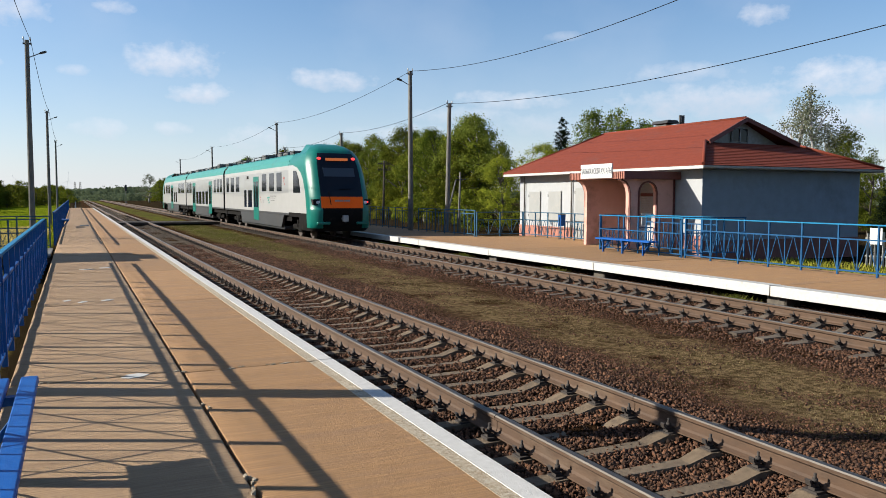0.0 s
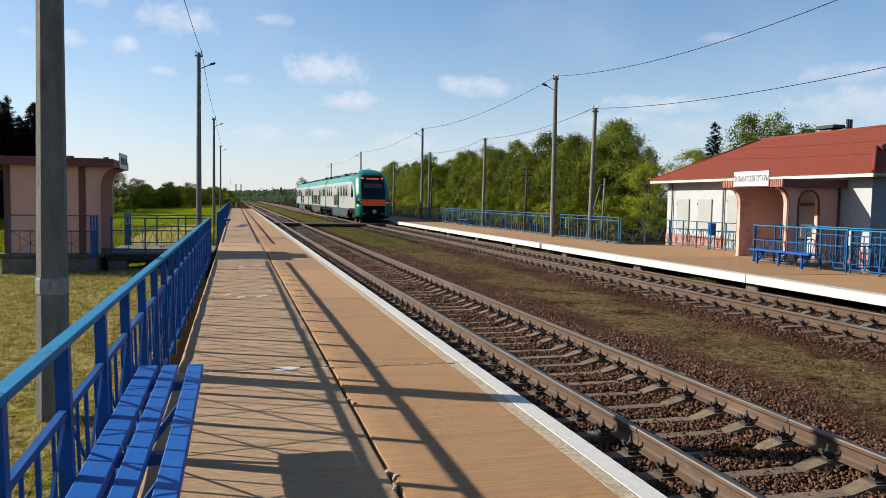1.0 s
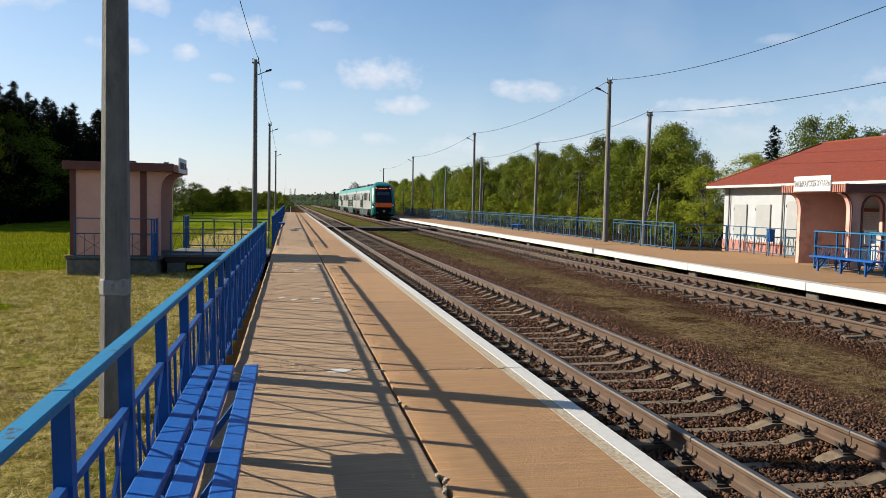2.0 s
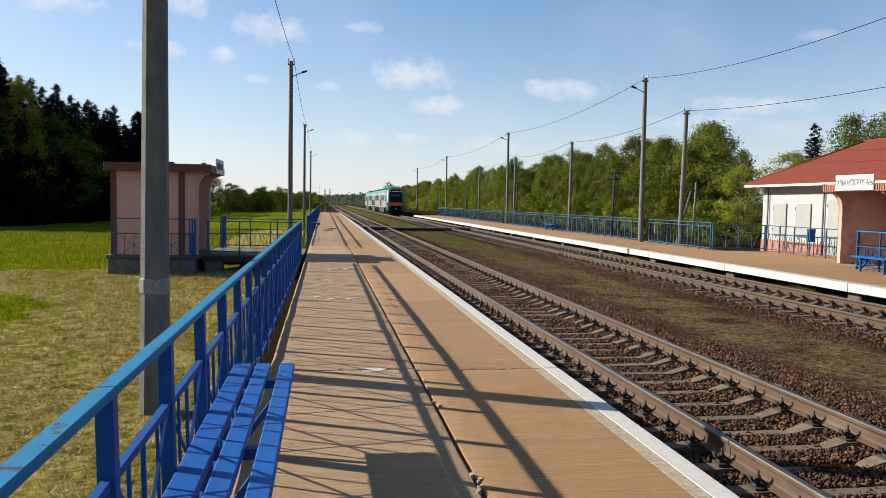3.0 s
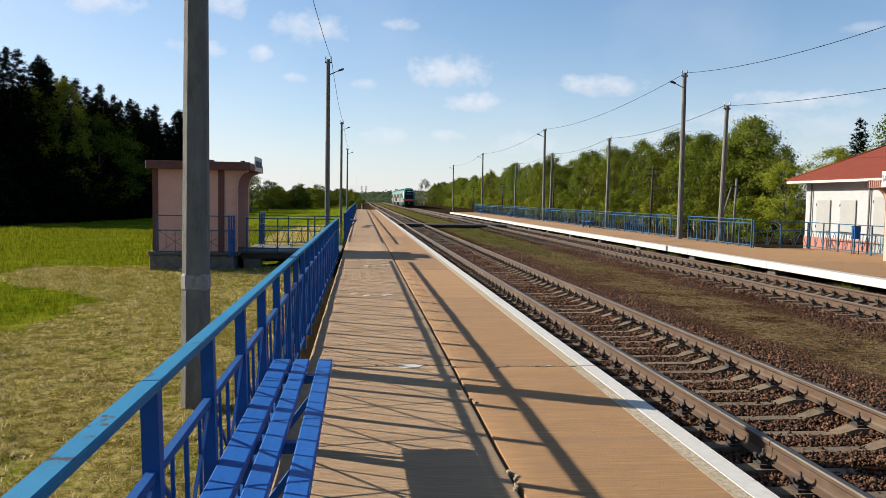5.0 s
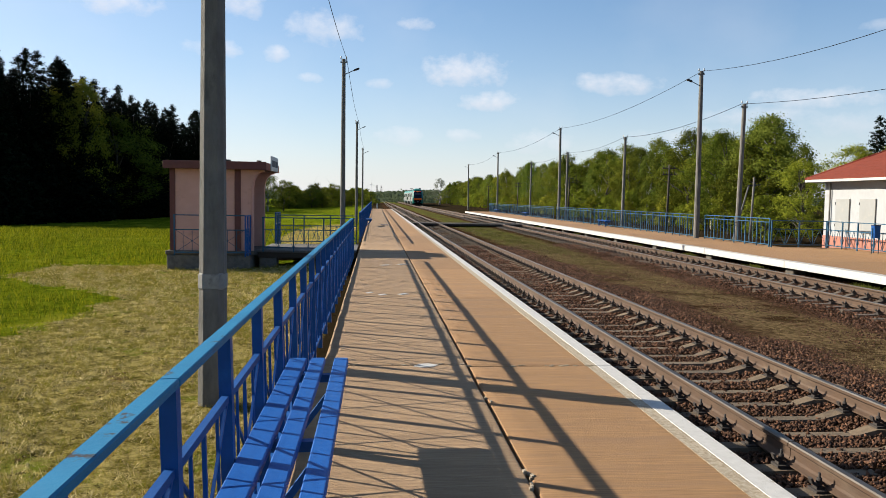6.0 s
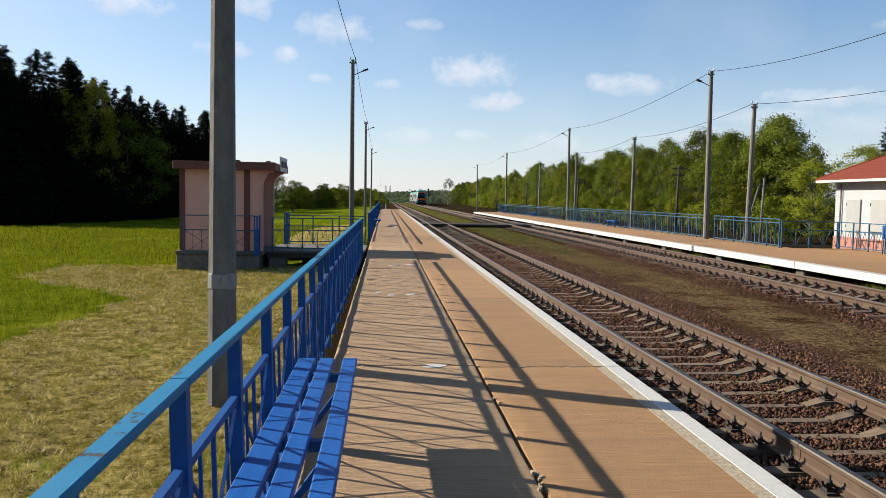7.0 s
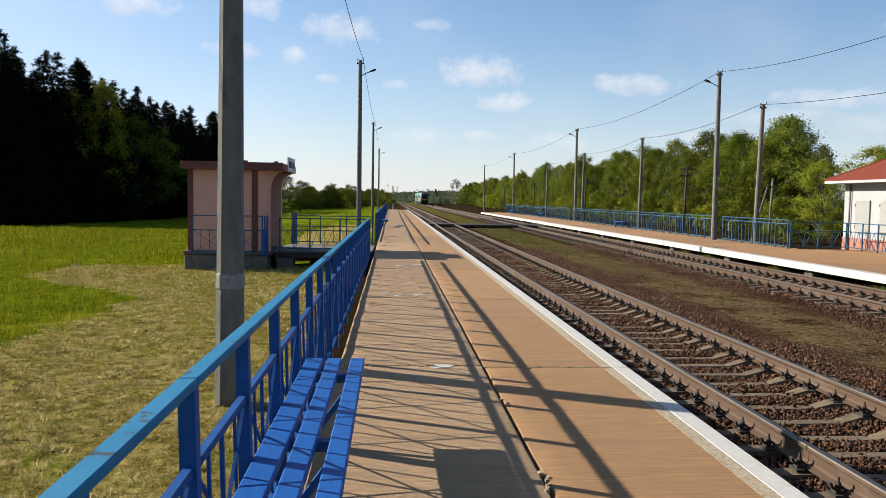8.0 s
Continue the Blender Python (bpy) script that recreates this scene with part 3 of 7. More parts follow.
def make_platform():
    root = thing("platform_near", "low brown concrete slab platform with white painted edge", "platform", kind="structure")
    rnd = random.Random(3)
    ys = [-33.4 + 6.0 * k for k in range(28)]
    meshes = {}
    for key, x0, x1 in (("in", BACK, 1.034), ("out", 1.071, EDGE)):
        meshes[key] = []
        for seed in (1, 2, 3, 4):
            ob = slab_mesh(x0, x1, seed, M["slab" if key == "out" else "slab_grey"], root)
            meshes[key].append(ob.data)
            bpy.data.objects.remove(ob)
    for y in ys:
        if y > 126:
            continue
        for key in meshes:
            share("slab", rnd.choice(meshes[key]), root, pose(0, y, rnd.uniform(-0.004, 0.0) - (0.016 if key == "out" else 0), rnd.uniform(-0.03, 0.03), rnd.uniform(-0.04, 0.04), 0))
    bm = bmesh.new()
    box(bm, -0.35, 0.9, -33, 127, -0.62, -0.175)
    part("footing", bm, M["concrete"], root)
    bm = bmesh.new()
    box(bm, 1.25, 2.25, -33, 127, -0.62, -0.175)
    part("footing", bm, M["concrete"], root)
    for y in ys:
        if y > 126:
            continue
        bm = bmesh.new()
        box(bm, 2.535, EDGE + 0.006, y + 0.01, y + 5.99, -0.165, -0.0125, 0.003)
        part("edge_line", bm, M["edge_white"], root)
        bm = bmesh.new()
        box(bm, 2.415, 2.536, y + 0.01, y + 5.99, -0.06, -0.0165)
        part("worn_line", bm, M["edge_worn"], root)
    # pale cement patch on the joint
    bm = bmesh.new()
    prism(bm, [(0.44, 8.52), (0.52, 8.46), (0.66, 8.50), (0.72, 8.58), (0.62, 8.66), (0.50, 8.64)], "z", -0.02, 0.002)
    part("cement_patch", bm, M["edge_white"], root)
    for cx, cy, w in ((0.30, 21.5, 0.35), (0.75, 21.8, 0.3), (0.15, 14.9, 0.16), (0.55, 15.0, 0.22), (-0.1, 15.2, 0.14)):
        bm = bmesh.new()
        prism(bm, [(cx - w / 2, cy), (cx - w * 0.2, cy - 0.10), (cx + w / 2, cy + 0.03), (cx + w * 0.2, cy + 0.14)], "z", -0.02, 0.0015)
        part("cement_patch", bm, M["edge_white"], root)
    # drain cover, and chips along the broken joint
    bm = bmesh.new()
    box(bm, 0.35, 0.85, 52.3, 54.0, -0.02, 0.008, 0.002)
    part("drain_cover", bm, M["dark_metal"], root, "dark iron drain cover")
    for k in range(26):
        jy = 8.6 + rnd.uniform(-0.035, 0.035)
        jx = rnd.uniform(-0.4, 2.3) if k > 8 else rnd.uniform(2.0, 2.45)
        w = rnd.uniform(0.012, 0.045)
        bm = bmesh.new()
        prism(bm, [(jx - w, jy), (jx - w * 0.3, jy - w * 0.5), (jx + w, jy - w * 0.2), (jx + w * 0.5, jy + w * 0.5)], "z", -0.02, 0.0055 if jx < 1.05 else -0.009)
        part("chip", bm, M["edge_worn"], root)
    for k in range(13):
        jy = rnd.uniform(6, 18) if k > 7 else rnd.uniform(4.85, 5.25)
        jx = 1.053 + rnd.uniform(-0.04, 0.04)
        w = rnd.uniform(0.012, 0.035)
        bm = bmesh.new()
        prism(bm, [(jx - w * 0.4, jy - w), (jx + w * 0.4, jy - w * 0.4), (jx + w * 0.3, jy + w), (jx - w * 0.5, jy + w * 0.3)], "z", -0.03, 0.0045 if jx < 1.05 else -0.009)
        part("chip", bm, M["edge_worn"], root)
    return root


def make_far_platform():
    root = thing("platform_far", "low brown concrete platform with broad whitewashed edge", "platform", kind="structure")
    rnd = random.Random(4)
    for k in range(24):
        y = -30.5 + 6.0 * k
        bm = bmesh.new()
        box(bm, EDGE2 + 0.006, BACK2, y + 0.008, min(y + 5.992, 112), -0.15, 0.05, 0.008)
        part("slab", bm, M["slab"], root).matrix_basis = pose(0, 0, rnd.uniform(-0.008, 0.004))
        bm = bmesh.new()
        box(bm, EDGE2 - 0.02, EDGE2 + 0.32, y + 0.012, min(y + 5.988, 112), -0.155, 0.058, 0.006)
        part("edge_line", bm, M["edge_white"], root).matrix_basis = pose(0, 0, rnd.uniform(-0.006, 0.004))
    bm = bmesh.new()
    box(bm, EDGE2 + 1.1, BACK2 - 0.1, -30, 111.8, -0.5, -0.16)
    part("footing", bm, M["concrete"], root)
    for k in range(24):
        bm = bmesh.new()
        y = -30.75 + 6.0 * k
        box(bm, EDGE2 + 0.16, EDGE2 + 0.6, y, y + 0.5, -0.5, -0.16, 0.03)
        part("support_block", bm, M["support"], root)
    # paved bay in front of the station house
    bm = bmesh.new()
    box(bm, BACK2 + 0.01, 19.58, 21.2, 31.2, -0.45, 0.046, 0.01)
    part("bay", bm, M["slab"], root)
    return root


make_platform()
make_far_platform()

# ---- tracks ----
RAIL_TOP = -0.15
NEAR_L, FAR_L, GAUGE = 3.54, 10.31, 1.59
PITCH = 0.545


def rail_mesh(bm, x, y0, y1):
    prof = [(-0.066, -0.18), (0.066, -0.18), (0.066, -0.169), (0.02, -0.15), (0.009, -0.13), (0.009, -0.06), (0.034, -0.04), (0.036, -0.012),
            (0.026, 0.0), (-0.026, 0.0), (-0.036, -0.012), (-0.034, -0.04), (-0.009, -0.06), (-0.009, -0.13), (-0.02, -0.15), (-0.066, -0.169)]
    n0 = len(bm.faces)
    prism(bm, [(x + a, RAIL_TOP + b) for a, b in prof], "y", y0, y1)
    bm.faces.ensure_lookup_table()
    for f in list(bm.faces)[n0:]:
        if f.normal.z > 0.5 and f.calc_center_median().z > RAIL_TOP - 0.02:
            f.material_index = 1
    return bm


def fastening_mesh():
    bm = bmesh.new()
    z = RAIL_TOP - 0.18
    box(bm, -0.16, 0.16, -0.065, 0.065, z - 0.02, z + 0.002)
    for s in (-1, 1):
        box(bm, s * 0.075, s * 0.14, -0.03, 0.03, z, z + 0.022)
        # bent clip: one leg on the rail foot, one horn turned up
        for p, q in (((0.045, 0.02), (0.085, 0.052)), ((0.085, 0.052), (0.125, 0.034)), ((0.125, 0.034), (0.165, 0.05)), ((0.165, 0.05), (0.178, 0.088))):
            bar(bm, (s * p[0], 0, z + p[1]), (s * q[0], 0, z + q[1]), 0.05, 0.018)
        tube(bm, (s * 0.105, 0, z + 0.02), (s * 0.105, 0, z + 0.125), 0.013, 0.011, n=6)
        tube(bm, (s * 0.105, 0, z + 0.05), (s * 0.105, 0, z + 0.085), 0.026, 0.022, n=6)
    return bm


def sleeper_mesh():
    """Concrete sleeper, waisted in the middle."""
    bm = bmesh.new()
    xs = [(-1.35, 0.0), (-1.3, 0.0), (-0.62, 0.01), (-0.40, -0.055), (0.40, -0.055), (0.62, 0.01), (1.3, 0.0), (1.35, 0.0)]
    z = RAIL_TOP - 0.205
    rows = []
    for x, dz in xs:
        w = 0.072 if abs(x) < 0.5 else 0.086
        rows.append([bm.verts.new((x, -w - 0.03, z - 0.14)), bm.verts.new((x, -w, z + dz)), bm.verts.new((x, w, z + dz)), bm.verts.new((x, w + 0.03, z - 0.14))])
    for a, b in zip(rows, rows[1:]):
        for k in range(3):
            bm.faces.new((a[k], a[k + 1], b[k + 1], b[k]))
    bm.faces.new(rows[0])
    bm.faces.new(rows[-1][::-1])
    bmesh.ops.recalc_face_normals(bm, faces=list(bm.faces))
    return bm


def make_track(name, xl, label, seed):
    root = thing(name, label, "railway track", kind="structure")
    cx = xl + GAUGE / 2
    for x in (xl, xl + GAUGE):
        for a, b in ((-32, 6.2), (6.21, 31.2), (31.21, 56.2), (56.21, 420)):
            part("rail", rail_mesh(bmesh.new(), x, a, b), [M["rail_side"], M["rail_top"]], root)
    sl = part("sleeper", sleeper_mesh(), M["sleeper" if xl < 6 else "sleeper_dark"], root)
    fs = part("rail_fastening", fastening_mesh(), M["iron"], root)
    sme, fme = sl.data, fs.data
    bpy.data.objects.remove(sl)
    bpy.data.objects.remove(fs)
    rnd = random.Random(seed)
    far_v, far_f = [], []
    sv = np.array([v.co for v in sme.vertices])
    sf = [tuple(p.vertices) for p in sme.polygons]
    fv = np.array([v.co for v in fme.vertices])
    ff = [tuple(p.vertices) for p in fme.polygons]
    bits_v, bits_f = [], []
    y = -8.0
    while y < 300:
        j = rnd.uniform(-0.02, 0.02)
        if y < 75:
            share("sleeper", sme, root, pose(cx, y + j, rnd.uniform(-0.008, 0.006), 0, rnd.uniform(-0.4, 0.4), rnd.uniform(-1.2, 1.2)))
        else:
            base = sum(len(a) for a in far_v)
            far_v.append(sv + [cx, y, 0])
            far_f += [tuple(i + base for i in f) for f in sf]
        for x in (xl, xl + GAUGE):
            if 0 < y < 36:
                share("rail_fastening", fme, root, pose(x, y + j, 0, 0, 0, rnd.uniform(-2, 2)))
            elif 36 <= y < 90 or y <= 0:
                base = sum(len(a) for a in bits_v)
                bits_v.append(fv + [x, y, 0])
                bits_f += [tuple(i + base for i in f) for f in ff]
        y += PITCH
    ob = mesh_from("sleeper_row", np.concatenate(far_v), far_f, M["sleeper" if xl < 6 else "sleeper_dark"], root)
    tagged(ob, kind="stuff")
    ob = mesh_from("fastening_row", np.concatenate(bits_v), bits_f, M["iron"], root)
    tagged(ob, kind="stuff")
    return root


make_track("track_near", NEAR_L, "rusty rails on concrete sleepers in brown ballast", 11)
make_track("track_far", FAR_L, "rusty rails on concrete sleepers beside the far platform", 12)


def make_crossing():
    """Timber foot crossing over both tracks."""
    root = thing("board_crossing", "dark weathered timber boards crossing the tracks", "track crossing")
    rnd = random.Random(5)
    for x0, x1 in ((2.7, NEAR_L - 0.06), (NEAR_L + 0.08, NEAR_L + GAUGE - 0.08), (NEAR_L + GAUGE + 0.06, FAR_L - 0.06), (FAR_L + 0.08, FAR_L + GAUGE - 0.08), (FAR_L + GAUGE + 0.06, 12.8)):
        for k in range(8):
            y = 62.2 + k * 0.4
            bm = bmesh.new()
            box(bm, x0, x1, y, y + 0.385, -0.32, RAIL_TOP + rnd.uniform(-0.012, 0.012), 0.01)
            part("board", bm, M["timber"], root)


make_crossing()


# ---- railings ----
def bay_mesh(length, low, mid, style):
    """The thin welded bars of one bay, from its post at y = 0."""
    bm = bmesh.new()
    r = 0.014
    if style == "cross":
        bar(bm, (0, length / 2, low), (0, length / 2, mid), 0.018)
        bar(bm, (0.008, 0.03, low), (0.008, length - 0.03, mid), r)
        bar(bm, (-0.008, 0.03, mid), (-0.008, length - 0.03, low), r)
        bar(bm, (0.004, length * 0.25, low), (0.004, length * 0.25, mid), r)
        bar(bm, (0.004, length * 0.75, low), (0.004, length * 0.75, mid), r)
    elif style == "bars":
        for a in (1 / 3, 2 / 3):
            bar(bm, (0, length * a, low), (0, length * a, mid), 0.022)
    else:
        bar(bm, (0, length / 2, low), (0, length / 2, mid), 0.02)
        for a in (0, 0.5):
            bar(bm, (0.006, length * (a + 0.02), low), (0.006, length * (a + 0.25), mid), r)
            bar(bm, (-0.006, length * (a + 0.25), mid), (-0.006, length * (a + 0.48), low), r)
    return bm


def make_railing(name, label, m, length, bays, top, mid, low, style, paint, rail_paint, post_w=0.055, rail_w=0.075, split=6, group=""):
    """A welded tube railing that runs along its own y from its foot at the origin."""
    root = thing(name, label, "railing", m, group)
    step = length / bays
    bm = bmesh.new()
    box(bm, -post_w / 2, post_w / 2, -post_w / 2, post_w / 2, -0.05, top - 0.02)
    p = part("post", bm, paint, root)
    for k in range(1, bays + 1):
        share("post", p.data, root, pose(0, k * step, 0, 0, 0, 0))
    b = part("lattice", bay_mesh(step, low, mid, style), paint, root)
    for k in range(1, bays):
        share("lattice", b.data, root, pose(0, k * step, 0))
    k = 0
    while k < bays:
        n = min(split, bays - k)
        y0, y1 = k * step, (k + n) * step
        bm = bmesh.new()
        box(bm, -rail_w / 2, rail_w / 2, y0 - (0.04 if k == 0 else -0.002), y1 + (0.04 if k + n == bays else -0.002), top - 0.035, top, 0.006)
        part("top_rail", bm, rail_paint, root)
        for z in (mid, low):
            bm = bmesh.new()
            bar(bm, (0, y0, z), (0, y1, z), 0.034, 0.034)
            part("cross_rail", bm, paint, root)
        k += n
    return root


RX = -0.68
make_railing("railing", "bright blue painted steel railing with crossed bars along the platform", pose(RX, -5.33, 0, 0, -1.5, 0), 29.36, 29, 1.215, 0.885, 0.10, "cross", M["blue"], M["blue_light"], 0.06, 0.075, 8, "platform railings")
make_railing("railing", "blue steel railing further along the platform, past the ramp", pose(-0.64, 33.1, 0, 0, -1.0, 0), 93.5, 89, 1.215, 0.885, 0.10, "cross", M["blue"], M["blue"], 0.06, 0.075, 9, "platform railings")

FAR_LABEL = "faded blue welded steel railing on the far platform"
G2 = "far platform railings"
make_railing("railing", "blue welded railing with zigzag bars beside the station house", pose(16.42, 3.5, 0.05), 14.3, 14, 1.2, 0.84, 0.1, "zigzag", M["blue_station"], M["blue_light"], 0.04, 0.05, 7, G2)
make_railing("railing", "blue railing around the bench bay", pose(16.42, 17.95, 0.05), 4.0, 4, 1.2, 0.72, 0.1, "zigzag", M["blue_station"], M["blue_light"], 0.04, 0.045, 4, G2)
make_railing("railing", "blue railing leading to the porch", pose(16.5, 22.0, 0.05, 0, 0, -90), 2.9, 3, 1.2, 0.72, 0.1, "cross", M["blue_station"], M["blue_station"], 0.04, 0.05, 3, G2)
make_railing("railing", "blue railing leading to the steps", pose(16.5, 18.1, 0.05, 0, 0, -90), 2.6, 3, 1.2, 0.72, 0.1, "cross", M["blue_station"], M["blue_station"], 0.04, 0.05, 3, G2)
make_railing("railing", "blue railing along the steps behind the bench bay", pose(18.05, 18.2, 0.05), 3.3, 5, 1.2, 0.95, 0.1, "bars", M["blue_station"], M["blue_light"], 0.04, 0.045, 5, G2)
make_railing("railing", "dull blue railing in front of the station wall", pose(18.9, 25.0, 0.05), 6.1, 6, 1.12, 0.75, 0.1, "zigzag", M["blue_far"], M["blue_far"], 0.045, 0.045, 6, G2)
make_railing("railing", "dull blue railing across the paved bay", pose(16.5, 31.2, 0.05, 0, 0, -90), 2.4, 2, 1.12, 0.75, 0.1, "zigzag", M["blue_far"], M["blue_far"], 0.045, 0.045, 2, G2)
make_railing("railing", FAR_LABEL, pose(16.45, 31.3, 0.05), 6.4, 6, 1.2, 1.03, 0.1, "bars", M["blue_far"], M["blue_far"], 0.045, 0.05, 6, G2)
make_railing("railing", FAR_LABEL, pose(16.45, 38.9, 0.05), 31.0, 30, 1.2, 1.03, 0.1, "bars", M["blue_far"], M["blue_far"], 0.05, 0.06, 10, G2)
make_railing("railing", FAR_LABEL, pose(16.45, 71.0, 0.05), 41.0, 40, 1.2, 1.03, 0.1, "bars", M["blue_far"], M["blue_far"], 0.05, 0.06, 10, G2)


# ---- benches ----
def make_bench(m, length, slats, label, seat=0.5, paint="bench_blue"):
    root = thing("bench", label, "bench", m, "benches")
    for x0, x1 in slats:
        bm = bmesh.new()
        box(bm, x0, x1, -length, 0, seat - 0.05, seat, 0.007)
        part("slat", bm, M[paint], root)
    a, b = slats[0][0], slats[-1][1]
    n = max(2, round(length / 1.6) + 1)
    for k in range(n):
        y = -0.35 - (length - 0.7) * k / (n - 1)
        bm = bmesh.new()
        box(bm, a + 0.02, b - 0.02, y - 0.03, y + 0.03, seat - 0.11, seat - 0.052)
        part("bearer", bm, M["blue"], root)
        bm = bmesh.new()
        bar(bm, (a + 0.08, y, 0), (a + 0.08, y, seat - 0.1), 0.05)
        part("leg", bm, M["blue"], root)
        bm = bmesh.new()
        bar(bm, (a + 0.12, y, 0.1), (b - 0.06, y, seat - 0.1), 0.04)
        part("brace", bm, M["blue"], root)
    return root


make_bench(pose(0, 6.17, 0), 3.9, [(-0.66, -0.525), (-0.49, -0.38), (-0.31, -0.20)], "glossy blue bench of three wooden planks by the railing", 0.585)
FAR_SLATS = [(-0.2, -0.08), (-0.06, 0.06), (0.08, 0.2)]
make_bench(pose(16.0, 21.4, 0.05), 2.7, FAR_SLATS, "blue plank bench on the far platform by the porch", 0.46)
for by in (55.0, 84.0, 104.0):
    make_bench(pose(16.1, by, 0.05), 2.2, FAR_SLATS, "dark blue plank bench on the far platform", 0.46, "blue")
make_bench(pose(-0.42, 52.0, 0), 2.2, [(-0.2, -0.08), (-0.06, 0.06), (0.08, 0.2)], "small blue bench against the platform railing", 0.46, "blue")


# ---- poles and wires ----
def make_pole(x, y, z0, top, label, lean=(0.0, 0.0), arm=0, w0=0.26, w1=0.17, mark=None):
    root = thing("utility_pole", label, "utility pole", pose(x, y, z0, lean[0], lean[1], 0), "utility poles")
    h = top - z0
    bm = bmesh.new()
    vs = []
    for zz, w in ((-0.3, w0), (h, w1)):
        c = w * 0.22
        vs.append([bm.verts.new((i, j, zz)) for i, j in ((-w / 2 + c, -w / 2), (w / 2 - c, -w / 2), (w / 2, -w / 2 + c), (w / 2, w / 2 - c), (w / 2 - c, w / 2), (-w / 2 + c, w / 2), (-w / 2, w / 2 - c), (-w / 2, -w / 2 + c))])
    for k in range(8):
        bm.faces.new((vs[0][k], vs[0][(k + 1) % 8], vs[1][(k + 1) % 8], vs[1][k]))
    bm.faces.new(vs[1])
    part("shaft", bm, M["pole"], root)
    if mark:
        bm = bmesh.new()
        w = w0 + (w1 - w0) * (mark / h) + 0.008
        box(bm, -w / 2, w / 2, -w / 2, w / 2, mark - 0.13, mark + 0.13, 0.055)
        part("paint_band", bm, M["pole_light"], root, "pale whitewashed band")
    bm = bmesh.new()
    bar(bm, (-0.16, 0, h - 0.15), (0.16, 0, h - 0.15), 0.06)
    for s in (-1, 1):
        tube(bm, (s * 0.13, 0, h - 0.15), (s * 0.13, 0, h + 0.02), 0.012, n=6)
    part("bracket", bm, M["dark_metal"], root)
    for s in (-1, 1):
        bm = bmesh.new()
        tube(bm, (s * 0.13, 0, h + 0.02), (s * 0.13, 0, h + 0.14), 0.035, 0.025, n=8)
        part("insulator", bm, M["white"], root)
    if arm:
        bm = bmesh.new()
        tube(bm, (arm * 0.08, 0, h - 0.72), (arm * 0.5, 0, h - 0.52), 0.02, n=8)
        part("lamp_arm", bm, M["dark_metal"], root)
        bm = bmesh.new()
        prism(bm, [(arm * 0.46, h - 0.56), (arm * 0.5, h - 0.48), (arm * 0.72, h - 0.40), (arm * 0.76, h - 0.44), (arm * 0.70, h - 0.49)], "y", -0.08, 0.08)
        part("lamp_head", bm, M["dark_metal"], root)
    return root


def make_wire(name, pts, sag, label):
    cu = bpy.data.curves.new(name, "CURVE")
    cu.dimensions, cu.bevel_depth, cu.bevel_resolution = "3D", 0.011, 1
    sags = sag if isinstance(sag, tuple) else (sag,) * len(pts)
    for a, b, sag in zip(pts, pts[1:], sags):
        sp = cu.splines.new("POLY")
        n = 16
        sp.points.add(n)
        for k in range(n + 1):
            t = k / n
            p = Vector(a).lerp(Vector(b), t)
            sp.points[k].co = (p.x, p.y, p.z - sag * 4 * t * (1 - t), 1)
    cu.materials.append(M["wire"])
    return tagged(new(name, cu), label, "cable", "overhead wires")


LP = [(-1.831, 8.98, -0.55, 8.6), (-1.60, 38.4, -0.6, 8.5), (-1.70, 69.5, -0.7, 8.5), (-1.80, 107.0, -0.8, 8.5)]
make_pole(*LP[0], "grey concrete pole with a pale band behind the railing", (0.0, 0.24), 0, 0.305, 0.17, 1.44)
for p in LP[1:]:
    make_pole(*p, "slim concrete pole with a lamp arm beside the platform", (0, 0), 1)
make_pole(-2.0, -20.0, -0.55, 8.6, "grey concrete pole behind the railing", (0, 0), 0)
RP = [(15.8, 8.0, 0.0, 8.4), (16.22, 38.2, -0.1, 8.42), (16.75, 70.3, -0.1, 8.42), (17.2, 109.5, -0.2, 8.45), (17.6, 148.0, -0.3, 8.4)]
for k, p in enumerate(RP):
    make_pole(*p, "tall concrete pole with a lamp arm at the far railing", (0, -0.25), -1, 0.26, 0.17)
RQ = [(16.8, 8.0, -0.3, 6.0), (17.05, 35.5, -0.3, 6.5), (18.1, 56.0, -0.3, 6.55), (18.8, 76.0, -0.4, 6.6), (19.6, 98.0, -0.4, 6.6)]
for k, p in enumerate(RQ):
    make_pole(*p, "weathered cable pole behind the far railing", (0.6, 0.8 if k == 1 else 0.3), 0, 0.22, 0.16)
make_wire("overhead_wire", [(p[0], p[1], p[3]) for p in RP], (1.0, 0.55, 0.55, 0.55), "thin dark overhead wire above the far platform")
make_wire("overhead_wire", [(p[0], p[1], p[3]) for p in RQ], (0.6, 0.35, 0.35, 0.35), "thin dark cable between the shorter poles")
make_wire("overhead_wire", [(-2.0, -20.0, 8.6)] + [(p[0] + 0.15, p[1], p[3]) for p in LP], 0.45, "thin dark overhead wire above the near railing")


def make_stay():
    root = thing("stay_pole", "thin leaning pole with a small cross arm near the cable pole", "utility pole", pose(17.9, 35.9, -0.3))
    bm = bmesh.new()
    tube(bm, (0, 0, -0.2), (0.1, 0, 3.4), 0.06, 0.05, n=8)
    part("shaft", bm, M["pole"], root)
    bm = bmesh.new()
    bar(bm, (-0.2, 0, 3.0), (0.45, 0, 3.05), 0.05)
    part("cross_arm", bm, M["dark_metal"], root)
    bm = bmesh.new()
    tube(bm, (-1.0, 0, -0.2), (-0.15, 0, 3.0), 0.045, 0.04, n=8)
    part("prop", bm, M["pole"], root)


make_stay()


